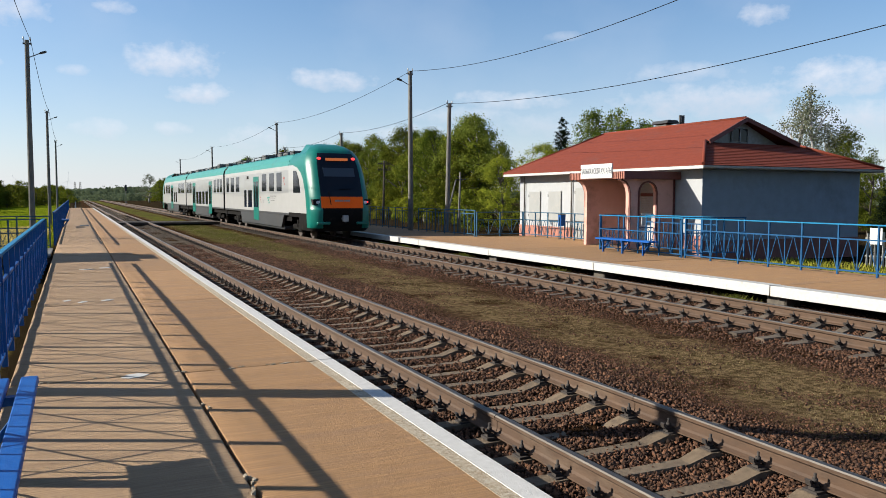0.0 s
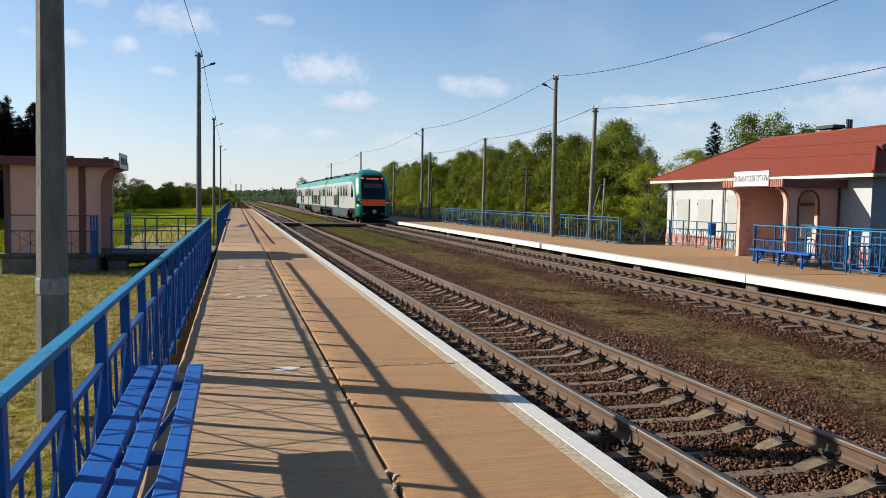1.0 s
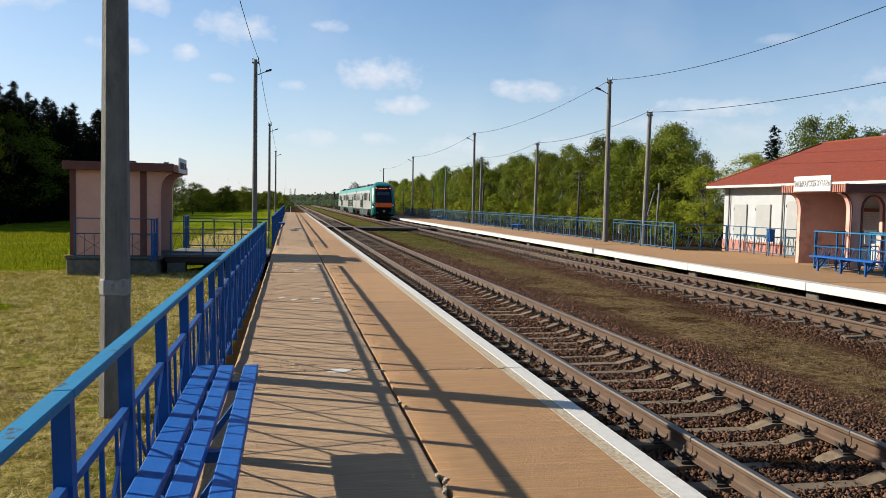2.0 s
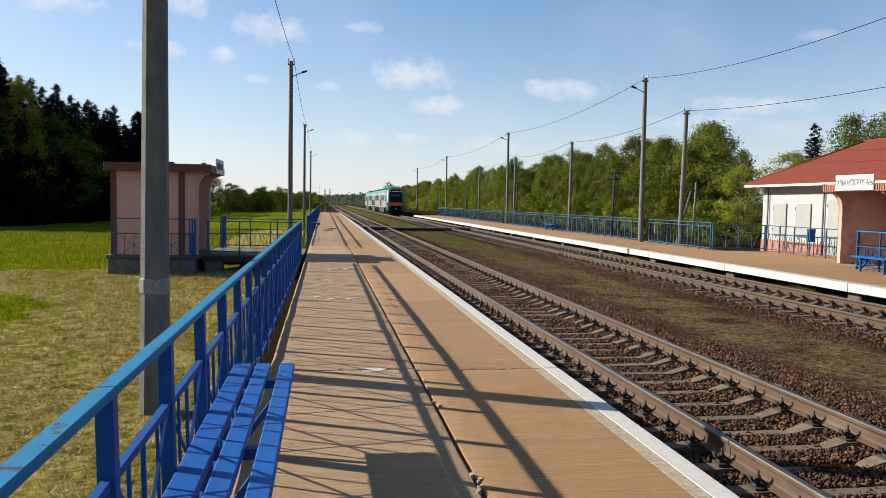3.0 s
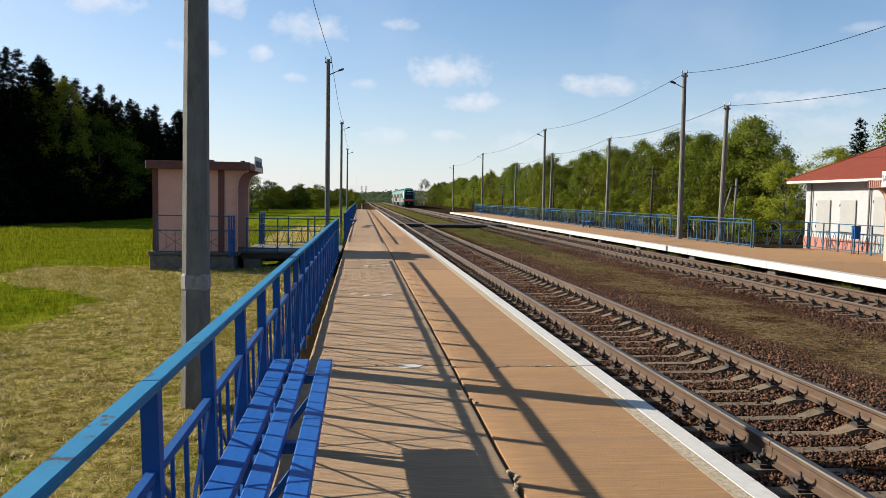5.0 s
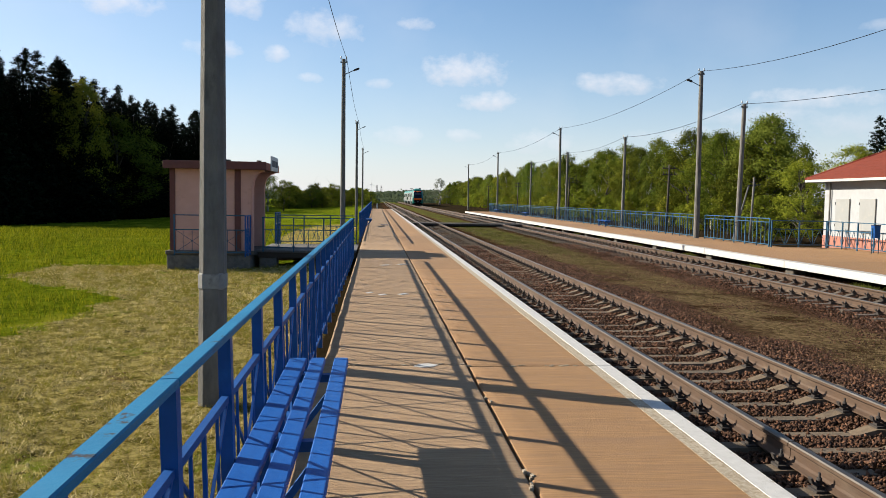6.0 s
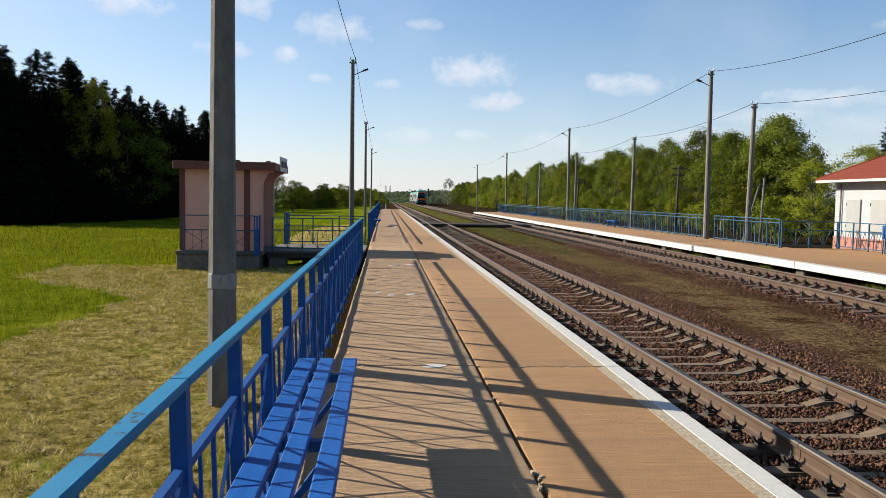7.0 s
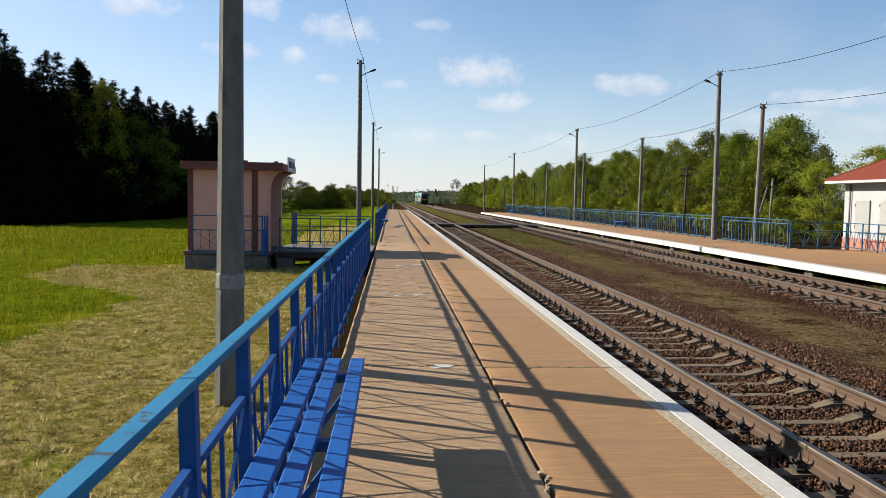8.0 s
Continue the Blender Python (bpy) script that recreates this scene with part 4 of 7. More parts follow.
def make_telegraph(x, y, h):
    root = thing("telegraph_pole", "short dark wooden telegraph pole in front of the wood", "utility pole", pose(x, y, -0.4, 0.4, 0.6, 0), "telegraph poles")
    bm = bmesh.new()
    tube(bm, (0, 0, -0.2), (0, 0, h), 0.11, 0.08, n=8)
    part("shaft", bm, M["timber"], root)
    for z in (h - 0.25, h - 0.75):
        bm = bmesh.new()
        bar(bm, (-0.55, 0, z), (0.55, 0, z), 0.07, 0.09)
        part("cross_arm", bm, M["timber"], root)
    for z in (h - 0.2, h - 0.7):
        for k in (-0.45, -0.2, 0.2, 0.45):
            bm = bmesh.new()
            tube(bm, (k, 0, z), (k, 0, z + 0.16), 0.03, 0.02, n=6)
            part("insulator", bm, M["dark_metal"], root)


for tx, ty in ((23.4, 61.0), (23.8, 95.0), (24.2, 132.0), (24.6, 170.0)):
    make_telegraph(tx, ty, 5.2)


# ---- small outdoor things ----
def make_bin(m):
    root = thing("litter_bin", "blue tilting litter bin on a metal stand", "litter bin", m)
    bm = bmesh.new()
    prism(bm, [(-0.10, 0.58), (0.10, 0.58), (0.125, 1.05), (-0.125, 1.05)], "y", -0.10, 0.10)
    part("bucket", bm, M["blue"], root)
    for s in (-1, 1):
        bm = bmesh.new()
        tube(bm, (s * 0.135, 0, 0), (s * 0.135, 0, 0.95), 0.018, n=8)
        part("leg", bm, M["blue_far"], root)
    bm = bmesh.new()
    box(bm, -0.14, 0.14, -0.11, 0.11, 1.05, 1.075, 0.01)
    part("rim", bm, M["dark_metal"], root)


make_bin(pose(18.65, 27.6, 0.05))


def make_marker(m, label):
    root = thing("marker_post", label, "marker post", m)
    bm = bmesh.new()
    box(bm, -0.08, 0.08, -0.08, 0.08, -0.4, 1.3, 0.02)
    part("shaft", bm, M["white"], root)
    bm = bmesh.new()
    box(bm, -0.085, 0.085, -0.085, 0.085, -0.1, 0.15)
    part("foot_band", bm, M["dark_metal"], root)


make_marker(pose(0.25, 131.0, -0.4), "short white marker post past the platform end")


def make_signal(m):
    root = thing("railway_signal", "dark railway signal mast beside the far track", "railway signal", m)
    bm = bmesh.new()
    tube(bm, (0, 0, -0.2), (0, 0, 4.4), 0.09, 0.07, n=8)
    part("mast", bm, M["dark_metal"], root)
    bm = bmesh.new()
    box(bm, -0.3, 0.3, -0.12, 0.05, 3.6, 5.3, 0.08)
    part("head", bm, M["dark_metal"], root)
    bm = bmesh.new()
    box(bm, -0.3, 0.3, -0.3, 0.3, -0.3, 0.5, 0.03)
    part("relay_box", bm, M["concrete"], root)


make_signal(pose(13.6, 242.0, -0.4))


# ---- train ----
T = dict(
    teal=mat("train_teal", (0.005, 0.215, 0.17), (0.004, 0.185, 0.147), 1.5, 0.3, 0.4, coat=0.12, spec=0.3, bump=0.02, bump_scale=3),
    roof=mat("train_roof_teal", (0.025, 0.30, 0.26), (0.02, 0.26, 0.22), 2.0, 0.35, 0.5, c3=(0.05, 0.2, 0.18), spot_scale=1.5),
    white=mat("train_white", (0.54, 0.54, 0.53), (0.495, 0.495, 0.485), 2.0, 0.3, 0.42, coat=0.3),
    band=mat("train_pale_grey", (0.41, 0.42, 0.42), (0.375, 0.385, 0.385), 2.0, 0.3, 0.42, coat=0.3),
    skirt=mat("train_skirt", (0.045, 0.048, 0.052), (0.032, 0.035, 0.039), 3.0, 0.5, c3=(0.065, 0.058, 0.05), spot_scale=1.2),
    dark=mat("train_under", (0.014, 0.013, 0.013), (0.010, 0.009, 0.008), 6.0, 0.9, spec=0.08, c3=(0.035, 0.028, 0.022), spot_scale=3),
    orange=mat("train_orange", (1.55, 0.22, 0.012), (1.45, 0.20, 0.011), 3.0, 0.5, spec=0.12),
    glass=glass_mat("train_glass", (0.008, 0.010, 0.016)),
    blind=glass_mat("blind_behind_glass", (0.045, 0.058, 0.075), 0.12),
    red=mat("tail_lamp", (0.6, 0.02, 0.02), (0.5, 0.02, 0.02), 3, 0.3, emit=((1.0, 0.05, 0.05), 0.9)),
    amber=mat("display", (0.03, 0.018, 0.01), (0.025, 0.015, 0.01), 3, 0.3, emit=((1.0, 0.24, 0.04), 0.2)),
    lens=glass_mat("lamp_lens", (0.55, 0.58, 0.62), 0.1),
    steel=mat("wheel_steel", (0.20, 0.17, 0.15), (0.12, 0.10, 0.09), 9, 0.55, metal=0.6),
    logo_red=mat("emblem_red", (0.5, 0.07, 0.05), (0.42, 0.06, 0.05), 5, 0.5),
    logo_teal=mat("emblem_teal", (0.02, 0.35, 0.30), (0.02, 0.3, 0.26), 5, 0.5),
    grey=mat("roof_unit", (0.16, 0.165, 0.17), (0.10, 0.105, 0.11), 4, 0.6, c3=(0.05, 0.05, 0.05), spot_scale=2),
)
HALF = 1.42


def lerp_table(tab, z):
    for (a, va), (b, vb) in zip(tab, tab[1:]):
        if z <= b:
            t = 0 if b == a else max(0.0, (z - a) / (b - a))
            return va + (vb - va) * t
    return tab[-1][1]


WIDTH = [(0.40, 1.28), (0.55, 1.39), (0.9, 1.42), (2.2, 1.42), (3.0, 1.41), (3.5, 1.36), (3.85, 1.27), (4.15, 1.10), (4.36, 0.85), (4.48, 0.56), (4.56, 0.2)]
FRONT = [(0.40, -0.1), (0.6, -0.3), (1.40, -0.34), (1.5, -0.26), (1.95, -0.19), (2.5, 0.02), (3.2, 0.36), (3.8, 0.76), (4.15, 1.1), (4.36, 1.6), (4.48, 2.2), (4.56, 3.2)]
WRAP = [(0.4, 0.42), (1.5, 0.5), (2.5, 0.6), (3.5, 0.65), (4.56, 0.5)]
WHITE_FROM = [(0.4, 0.72), (1.3, 0.72), (2.2, 0.95), (2.9, 1.4), (3.3, 2.1), (3.5, 3.2), (4.56, 3.9)]


def make_nose(parent):
    """Rounded cab front: teal shell, black windscreen, orange band, dark coupler bay. Its tip looks along -y."""
    rows = [0.40, 0.55, 0.75, 1.0, 1.2, 1.38, 1.42, 1.46, 1.7, 1.93, 1.98, 2.2, 2.5, 2.8, 3.1, 3.35, 3.5, 3.65, 3.8, 3.95, 4.0, 4.08, 4.16, 4.26, 4.36, 4.43, 4.48, 4.56]
    us = [0, 0.2, 0.4, 0.56, 0.66, 0.70, 0.78, 0.86, 0.93, 0.98, 1.0]
    bm = bmesh.new()
    grid = []
    for z in rows:
        w, yf, wr, yb = lerp_table(WIDTH, z), lerp_table(FRONT, z), lerp_table(WRAP, z), lerp_table(WHITE_FROM, z)
        body = lerp_table([(0.4, 1.42), (3.45, 1.42), (3.75, 1.36), (4.02, 1.15), (4.15, 0.8), (4.56, 0.5)], z)
        half = []
        for u in us:
            half.append((w * u, yf + wr * u ** 7))
        ye = yf + wr
        for s in (0.35, 0.7, 1.0):
            y = ye + s * (max(yb, ye + 0.05) - ye)
            half.append((w + (body - w) * min(1, y / 4.0), y))
        yb = max(yb, ye + 0.05)
        for s in (0.4, 0.75, 1.0):
            y = yb + s * (4.0 - yb)
            half.append((w + (body - w) * min(1, y / 4.0), y))
        grid.append([bm.verts.new((-x, y, z)) for x, y in half[:0:-1]] + [bm.verts.new((x, y, z)) for x, y in half])
    n = len(grid[0])
    mid = n // 2
    for r in range(len(rows) - 1):
        zc = (rows[r] + rows[r + 1]) / 2
        for k in range(n - 1):
            j = k - mid if k >= mid else mid - 1 - k
            if j >= 14 and zc < 1.1:
                continue
            f = bm.faces.new((grid[r][k], grid[r][k + 1], grid[r + 1][k + 1], grid[r + 1][k]))
            f.smooth = True
            mi = 0
            if j < 5 and 1.98 < zc < 4.0:
                mi = 1
            elif j < 5 and 1.46 < zc < 1.96:
                mi = 2
            elif j < 4 and zc < 1.46:
                mi = 3
            elif zc < 0.55:
                mi = 3
            elif j >= 13:
                mi = 4 if 1.16 < zc < 3.5 else (3 if zc < 1.16 else 0)
            f.material_index = mi
    top = grid[-1]
    for k in range(mid):
        a, b, c, d = top[k], top[k + 1], top[n - 2 - k], top[n - 1 - k]
        if len({a, b, c, d}) >= 3:
            vs = list(dict.fromkeys((a, b, c, d)))
            f = bm.faces.new(vs)
            f.smooth = True
    bmesh.ops.recalc_face_normals(bm, faces=list(bm.faces))
    ob = part("cab_shell", bm, [T["teal"], T["glass"], T["orange"], T["dark"], T["white"]], parent, "teal rounded cab with black windscreen and orange band")
    # lamps, display, wiper, coupler
    for s in (-1, 1):
        bm = bmesh.new()
        bmesh.ops.create_uvsphere(bm, u_segments=10, v_segments=6, radius=0.085, matrix=Matrix.LocRotScale((s * 0.82, 0.72, 3.74), None, (1.2, 0.7, 0.8)))
        part("tail_lamp", bm, T["red"], ob)
        bm = bmesh.new()
        prism(bm, [(s * 0.98, 1.55), (s * 1.34, 1.62), (s * 1.36, 1.86), (s * 1.02, 1.88)], "y", -0.14, 0.35)
        part("headlight", bm, T["glass"], ob)
        bm = bmesh.new()
        bmesh.ops.create_uvsphere(bm, u_segments=10, v_segments=6, radius=0.09, matrix=Matrix.LocRotScale((s * 1.10, -0.13, 1.72), None, (1.3, 0.5, 0.9)))
        part("lamp_lens", bm, T["lens"], ob)
        bm = bmesh.new()
        box(bm, s * 0.62, s * 1.22, -0.40, -0.2, 0.72, 0.84, 0.03)
        part("buffer_bar", bm, T["teal"], ob)
    bm = bmesh.new()
    bmesh.ops.create_uvsphere(bm, u_segments=10, v_segments=6, radius=0.085, matrix=Matrix.LocRotScale((1.22, -0.10, 1.74), None, (1.1, 0.6, 0.9)))
    part("tail_lamp", bm, T["red"], ob)
    bm = bmesh.new()
    box(bm, -0.52, 0.52, 0.6, 0.7, 3.64, 3.76)
    part("route_display", bm, T["amber"], ob, "dim amber route display")
    bm = bmesh.new()
    for k in range(7):
        box(bm, -0.36 + k * 0.105, -0.29 + k * 0.105, -0.26, -0.215, 1.76, 1.84)
    part("number_bars", bm, T["band"], ob)
    bm = bmesh.new()
    prism(bm, [(0.20, 2.90), (0.40, 3.30), (0.44, 3.30), (0.24, 2.90)], "x", -0.74, 0.74)
    part("sun_blind", bm, T["blind"], ob, "lowered grey-blue sun blind")
    bm = bmesh.new()
    bar(bm, (-0.55, -0.26, 1.62), (-0.62, -0.14, 2.2), 0.025)
    part("wiper", bm, T["dark"], ob)
    bm = bmesh.new()
    bar(bm, (-0.1, -0.08, 2.32), (0.42, -0.08, 2.33), 0.02)
    part("wiper", bm, T["dark"], ob)
    bm = bmesh.new()
    tube(bm, (0, -0.62, 0.98), (0, 0.0, 0.98), 0.09, n=10)
    box(bm, -0.14, 0.14, -0.70, -0.54, 0.84, 1.14, 0.03)
    part("coupler", bm, T["band"], ob, "pale grey steel coupler")
    for s in (-1, 1):
        bm = bmesh.new()
        prism(bm, [(1.75, 2.16), (3.05, 2.16), (3.05, 3.22), (2.55, 3.22), (2.05, 2.8)], "x", s * 1.385, s * 1.432)
        part("cab_window", bm, T["glass"], ob)
    return ob


def make_car(parent, y0, y1, wins, lows, doors, label, skirt):
    sec = [(1.36, 1.02), (1.42, 1.06), (1.42, 1.16), (1.42, 2.15), (1.42, 3.30), (1.42, 3.50), (1.36, 3.75), (1.15, 4.02), (0.8, 4.15), (0, 4.2)]
    mats = [2, 2, 0, 1, 0, 3, 3, 3, 3]
    bm = bmesh.new()
    full = [(-x, z) for x, z in sec] + [(x, z) for x, z in sec[-2::-1]]
    fm = mats + mats[::-1]
    ra = [bm.verts.new((x, y0, z)) for x, z in full]
    rb = [bm.verts.new((x, y1, z)) for x, z in full]
    for k in range(len(full) - 1):
        bm.faces.new((ra[k], rb[k], rb[k + 1], ra[k + 1])).material_index = fm[k]
    bm.faces.new((ra[-1], rb[-1], rb[0], ra[0])).material_index = 2
    bm.faces.new(ra).material_index = 2
    bm.faces.new(rb[::-1]).material_index = 2
    bmesh.ops.recalc_face_normals(bm, faces=list(bm.faces))
    car = part("car_body", bm, [T["white"], T["band"], T["skirt"], T["roof"]], parent, label)
    for s in (-1, 1):
        for a, b, z0, z1 in [(a, b, 2.26, 3.22) for a, b in wins] + [(a, b, 1.32, 2.36) for a, b in lows]:
            bm = bmesh.new()
            box(bm, s * 1.40, s * 1.428, a, b, z0, z1, 0.012)
            part("window", bm, T["glass"], car)
        for a, b in doors:
            bm = bmesh.new()
            box(bm, s * 1.40, s * 1.436, a, b, 0.62, 3.12, 0.012)
            part("door", bm, T["teal"], car)
            c = (a + b) / 2
            for p, q in ((a + 0.12, c - 0.06), (c + 0.06, b - 0.12)):
                bm = bmesh.new()
                box(bm, s * 1.42, s * 1.442, p, q, 1.35, 2.85, 0.01)
                part("door_glass", bm, T["glass"], car)
    for s in (-1, 1):
        a, b = skirt
        bm = bmesh.new()
        prism(bm, [(a, 1.05), (a + 0.55, 0.42), (b - 0.55, 0.42), (b, 1.05)], "x", s * 1.30, s * 1.415)
        part("skirt", bm, T["skirt"], car)
    bm = bmesh.new()
    box(bm, -1.25, 1.25, y0, y1, 0.75, 1.03)
    part("underframe", bm, T["dark"], car)
    n = int((y1 - y0) / 1.9)
    rnd = random.Random(int(y0 * 10))
    for k in range(n):
        y = y0 + 1.0 + k * (y1 - y0 - 2.0) / n
        if rnd.random() < 0.25:
            continue
        w, l, h = rnd.uniform(0.5, 0.95), rnd.uniform(0.7, 1.5), rnd.uniform(0.06, 0.24)
        bm = bmesh.new()
        box(bm, -w, w, y, y + l, 4.08, 4.2 + h, 0.06)
        part("roof_unit", bm, T["grey"], car)
    bm = bmesh.new()
    for s in (-1, 1):
        for k in range(10):
            y = y0 + 0.4 + (y1 - y0 - 0.8) * k / 9
            tube(bm, (s * 1.0, y, 4.06), (s * 1.0, y, 4.28), 0.015, n=5)
        bar(bm, (s * 1.0, y0 + 0.4, 4.27), (s * 1.0, y1 - 0.4, 4.27), 0.03)
    part("roof_rail", bm, T["dark"], car)
    return car


def make_bogie(parent, y):
    bm = bmesh.new()
    for s in (-1, 1):
        box(bm, s * 0.98, s * 1.12, y - 1.6, y + 1.6, 0.36, 0.62, 0.04)
        box(bm, s * 0.95, s * 1.2, y - 0.3, y + 0.3, 0.25, 0.7, 0.05)
        for q in (-0.55, 0.55):
            tube(bm, (s * 1.08, y + q, 0.5), (s * 1.08, y + q, 0.85), 0.11, n=8)
    box(bm, -1.0, 1.0, y - 0.22, y + 0.22, 0.4, 0.66, 0.04)
    frame_ob = part("bogie", bm, T["dark"], parent)
    for q in (-1.1, 1.1):
        for s in (-1, 1):
            bm = bmesh.new()
            tube(bm, (s * 0.73, y + q, 0.43), (s * 0.87, y + q, 0.43), 0.43, n=20)
            tube(bm, (s * 0.87, y + q, 0.43), (s * 1.0, y + q, 0.43), 0.12, n=10)
            part("wheel", bm, T["steel"], frame_ob)


def make_train():
    root = thing("passenger_train", "three-car diesel train, teal and white with an orange nose band", "train", pose(FAR_L + GAUGE / 2, 34.3, RAIL_TOP))
    make_nose(root)
    a_w = [(5.4, 6.5), (7.1, 8.2), (8.9, 10.0), (16.7, 17.8), (18.5, 19.7), (20.4, 21.3)]
    make_car(root, 4.0, 22.0, a_w, [(12.8, 13.9), (14.4, 15.1)], [(10.9, 12.3)], "white car side with teal roof and grey skirt", (5.0, 16.4))
    b_w = [(23.2, 24.1), (24.4, 25.4), (25.9, 26.7), (39.2, 40.2), (40.5, 41.3), (41.6, 42.3)]
    make_car(root, 22.6, 42.7, b_w, [(29.8, 31.0), (31.5, 32.7), (33.2, 34.6), (34.9, 36.2)], [(27.8, 29.2), (36.7, 38.4)], "white middle car with two teal doors", (28.2, 37.6))
    c_w = [(44.4, 45.9), (46.3, 47.3), (47.8, 49.0), (56.5, 57.6), (58.0, 59.2), (59.6, 60.6)]
    make_car(root, 43.3, 60.7, c_w, [(50.4, 51.4), (51.9, 52.8)], [(53.7, 55.5)], "white rear car", (48.8, 59.6))
    nose2 = make_nose(root)
    nose2.matrix_basis = pose(0, 64.7, 0, 0, 0, 180)
    for y in (22.3, 43.0):
        bm = bmesh.new()
        box(bm, -1.3, 1.3, y - 0.32, y + 0.32, 0.6, 3.95, 0.1)
        part("gangway", bm, T["dark"], root)
    for y in (2.75, 18.6, 26.0, 39.6, 46.6, 61.9):
        make_bogie(root, y)
    for a, b in ((5.4, 16.5), (28.3, 37.2), (49.0, 59.3)):
        bm = bmesh.new()
        box(bm, -1.3, 1.3, a, b, 0.28, 0.5, 0.04)
        part("underfloor_unit", bm, T["skirt"], root)
    # small emblems on the first car
    for a, b, z0, z1, mm in ((10.25, 10.5, 1.62, 2.0, "logo_red"), (9.5, 9.9, 1.62, 1.8, "band"), (8.1, 8.7, 1.6, 2.0, "logo_teal"), (6.6, 8.0, 1.98, 2.02, "grey"), (6.8, 8.0, 1.88, 1.91, "grey"), (7.0, 7.9, 1.76, 1.79, "grey"), (4.75, 5.05, 2.55, 3.0, "logo_red"), (13.7, 14.3, 3.02, 3.2, "dark")):
        for s in (-1, 1):
            bm = bmesh.new()
            if mm.startswith("logo"):
                w = b - a
                for k in range(3):
                    box(bm, s * 1.415, s * 1.4245, a + w * (0.1 + 0.3 * (k % 2)), a + w * (0.5 + 0.25 * k), z0 + (z1 - z0) * k / 3, z0 + (z1 - z0) * (k / 3 + 0.22))
            else:
                box(bm, s * 1.415, s * 1.4245, a, b, z0, z1)
            part("emblem", bm, T[mm], root)
    return root


train = make_train()


# ---- station house, porch and shelter ----
B = dict(
    wall=mat("white_render", (0.53, 0.55, 0.57), (0.47, 0.485, 0.50), 3, 0.85, bump=0.25, c3=(0.41, 0.40, 0.375), spot_scale=0.7),
    # grey render, its colour bluish and lifted for sky light on the shaded end
    grey=mat("grey_render_skylit", (0.27, 0.335, 0.41), (0.23, 0.285, 0.35), 3, 0.9, bump=0.25, c3=(0.19, 0.23, 0.28), spot_scale=0.6),
    plinth=mat("salmon_plinth", (0.56, 0.235, 0.165), (0.46, 0.19, 0.135), 5, 0.85, bump=0.25, c3=(0.34, 0.17, 0.13), spot_scale=1.5),
    pink=mat("salmon_render", (0.90, 0.50, 0.405), (0.82, 0.45, 0.36), 3, 0.85, bump=0.25, c3=(0.46, 0.25, 0.19), spot_scale=0.8),
    brown=mat("brown_trim", (0.20, 0.056, 0.044), (0.15, 0.042, 0.034), 6, 0.7, bump=0.15),
    roof=mat("red_metal_tile", (0.265, 0.055, 0.027), (0.20, 0.042, 0.022), 5, 0.75, 0.85, spec=0.2, bump=0.4, bump_scale=14, c3=(0.20, 0.055, 0.036), spot_scale=0.6, piece=0.06),
    fascia=mat("white_fascia", (0.62, 0.62, 0.60), (0.56, 0.56, 0.54), 4, 0.6),
    shutter=mat("white_steel_shutter", (0.43, 0.44, 0.43), (0.39, 0.40, 0.39), 4, 0.5, c3=(0.52, 0.50, 0.46), spot_scale=2),
    pale=mat("faded_boards", (0.50, 0.50, 0.47), (0.36, 0.35, 0.32), 9, 0.9, bump=0.3),
    dark_glass=glass_mat("dark_pane", (0.01, 0.012, 0.014)),
    deck=mat("deck_boards", (0.21, 0.20, 0.19), (0.13, 0.125, 0.12), 7, 0.9, bump=0.4, stretch=(6, 0.6, 1), piece=0.15),
    stone=mat("base_stone", (0.22, 0.205, 0.185), (0.13, 0.122, 0.11), 8, 0.9, bump=0.5, c3=(0.12, 0.11, 0.10), spot_scale=2),
)
HX0, HX1, HY0, HY1, HZ = 19.6, 27.6, 20.5, 32.6, 2.84
EX0, EX1, EY0, EY1 = 19.0, 28.1, 19.85, 33.2
RXM, RZ, RY0, RY1, EZ = 23.55, 4.88, 22.85, 31.3, 2.93
GZ = 3.9


def roof_course(bm, a0, a1, b0, b1, n, lift=0.035):
    """Stepped tile courses between an eave line a0-a1 and an upper line b0-b1."""
    a0, a1, b0, b1 = map(Vector, (a0, a1, b0, b1))
    nrm = (a1 - a0).cross(b0 - a0).normalized()
    if nrm.z < 0:
        nrm = -nrm
    for k in range(n):
        t0, t1 = k / n, (k + 1.12) / n
        p0, p1 = a0.lerp(b0, t0) + nrm * lift, a1.lerp(b1, t0) + nrm * lift
        q0, q1 = a0.lerp(b0, min(t1, 1)) + nrm * 0.004, a1.lerp(b1, min(t1, 1)) + nrm * 0.004
        vs = [bm.verts.new(v) for v in (p0, p1, q1, q0)]
        dn = [bm.verts.new(v - nrm * 0.018) for v in (p0, p1)]
        bm.faces.new(vs)
        bm.faces.new((vs[0], vs[1], dn[1], dn[0]))


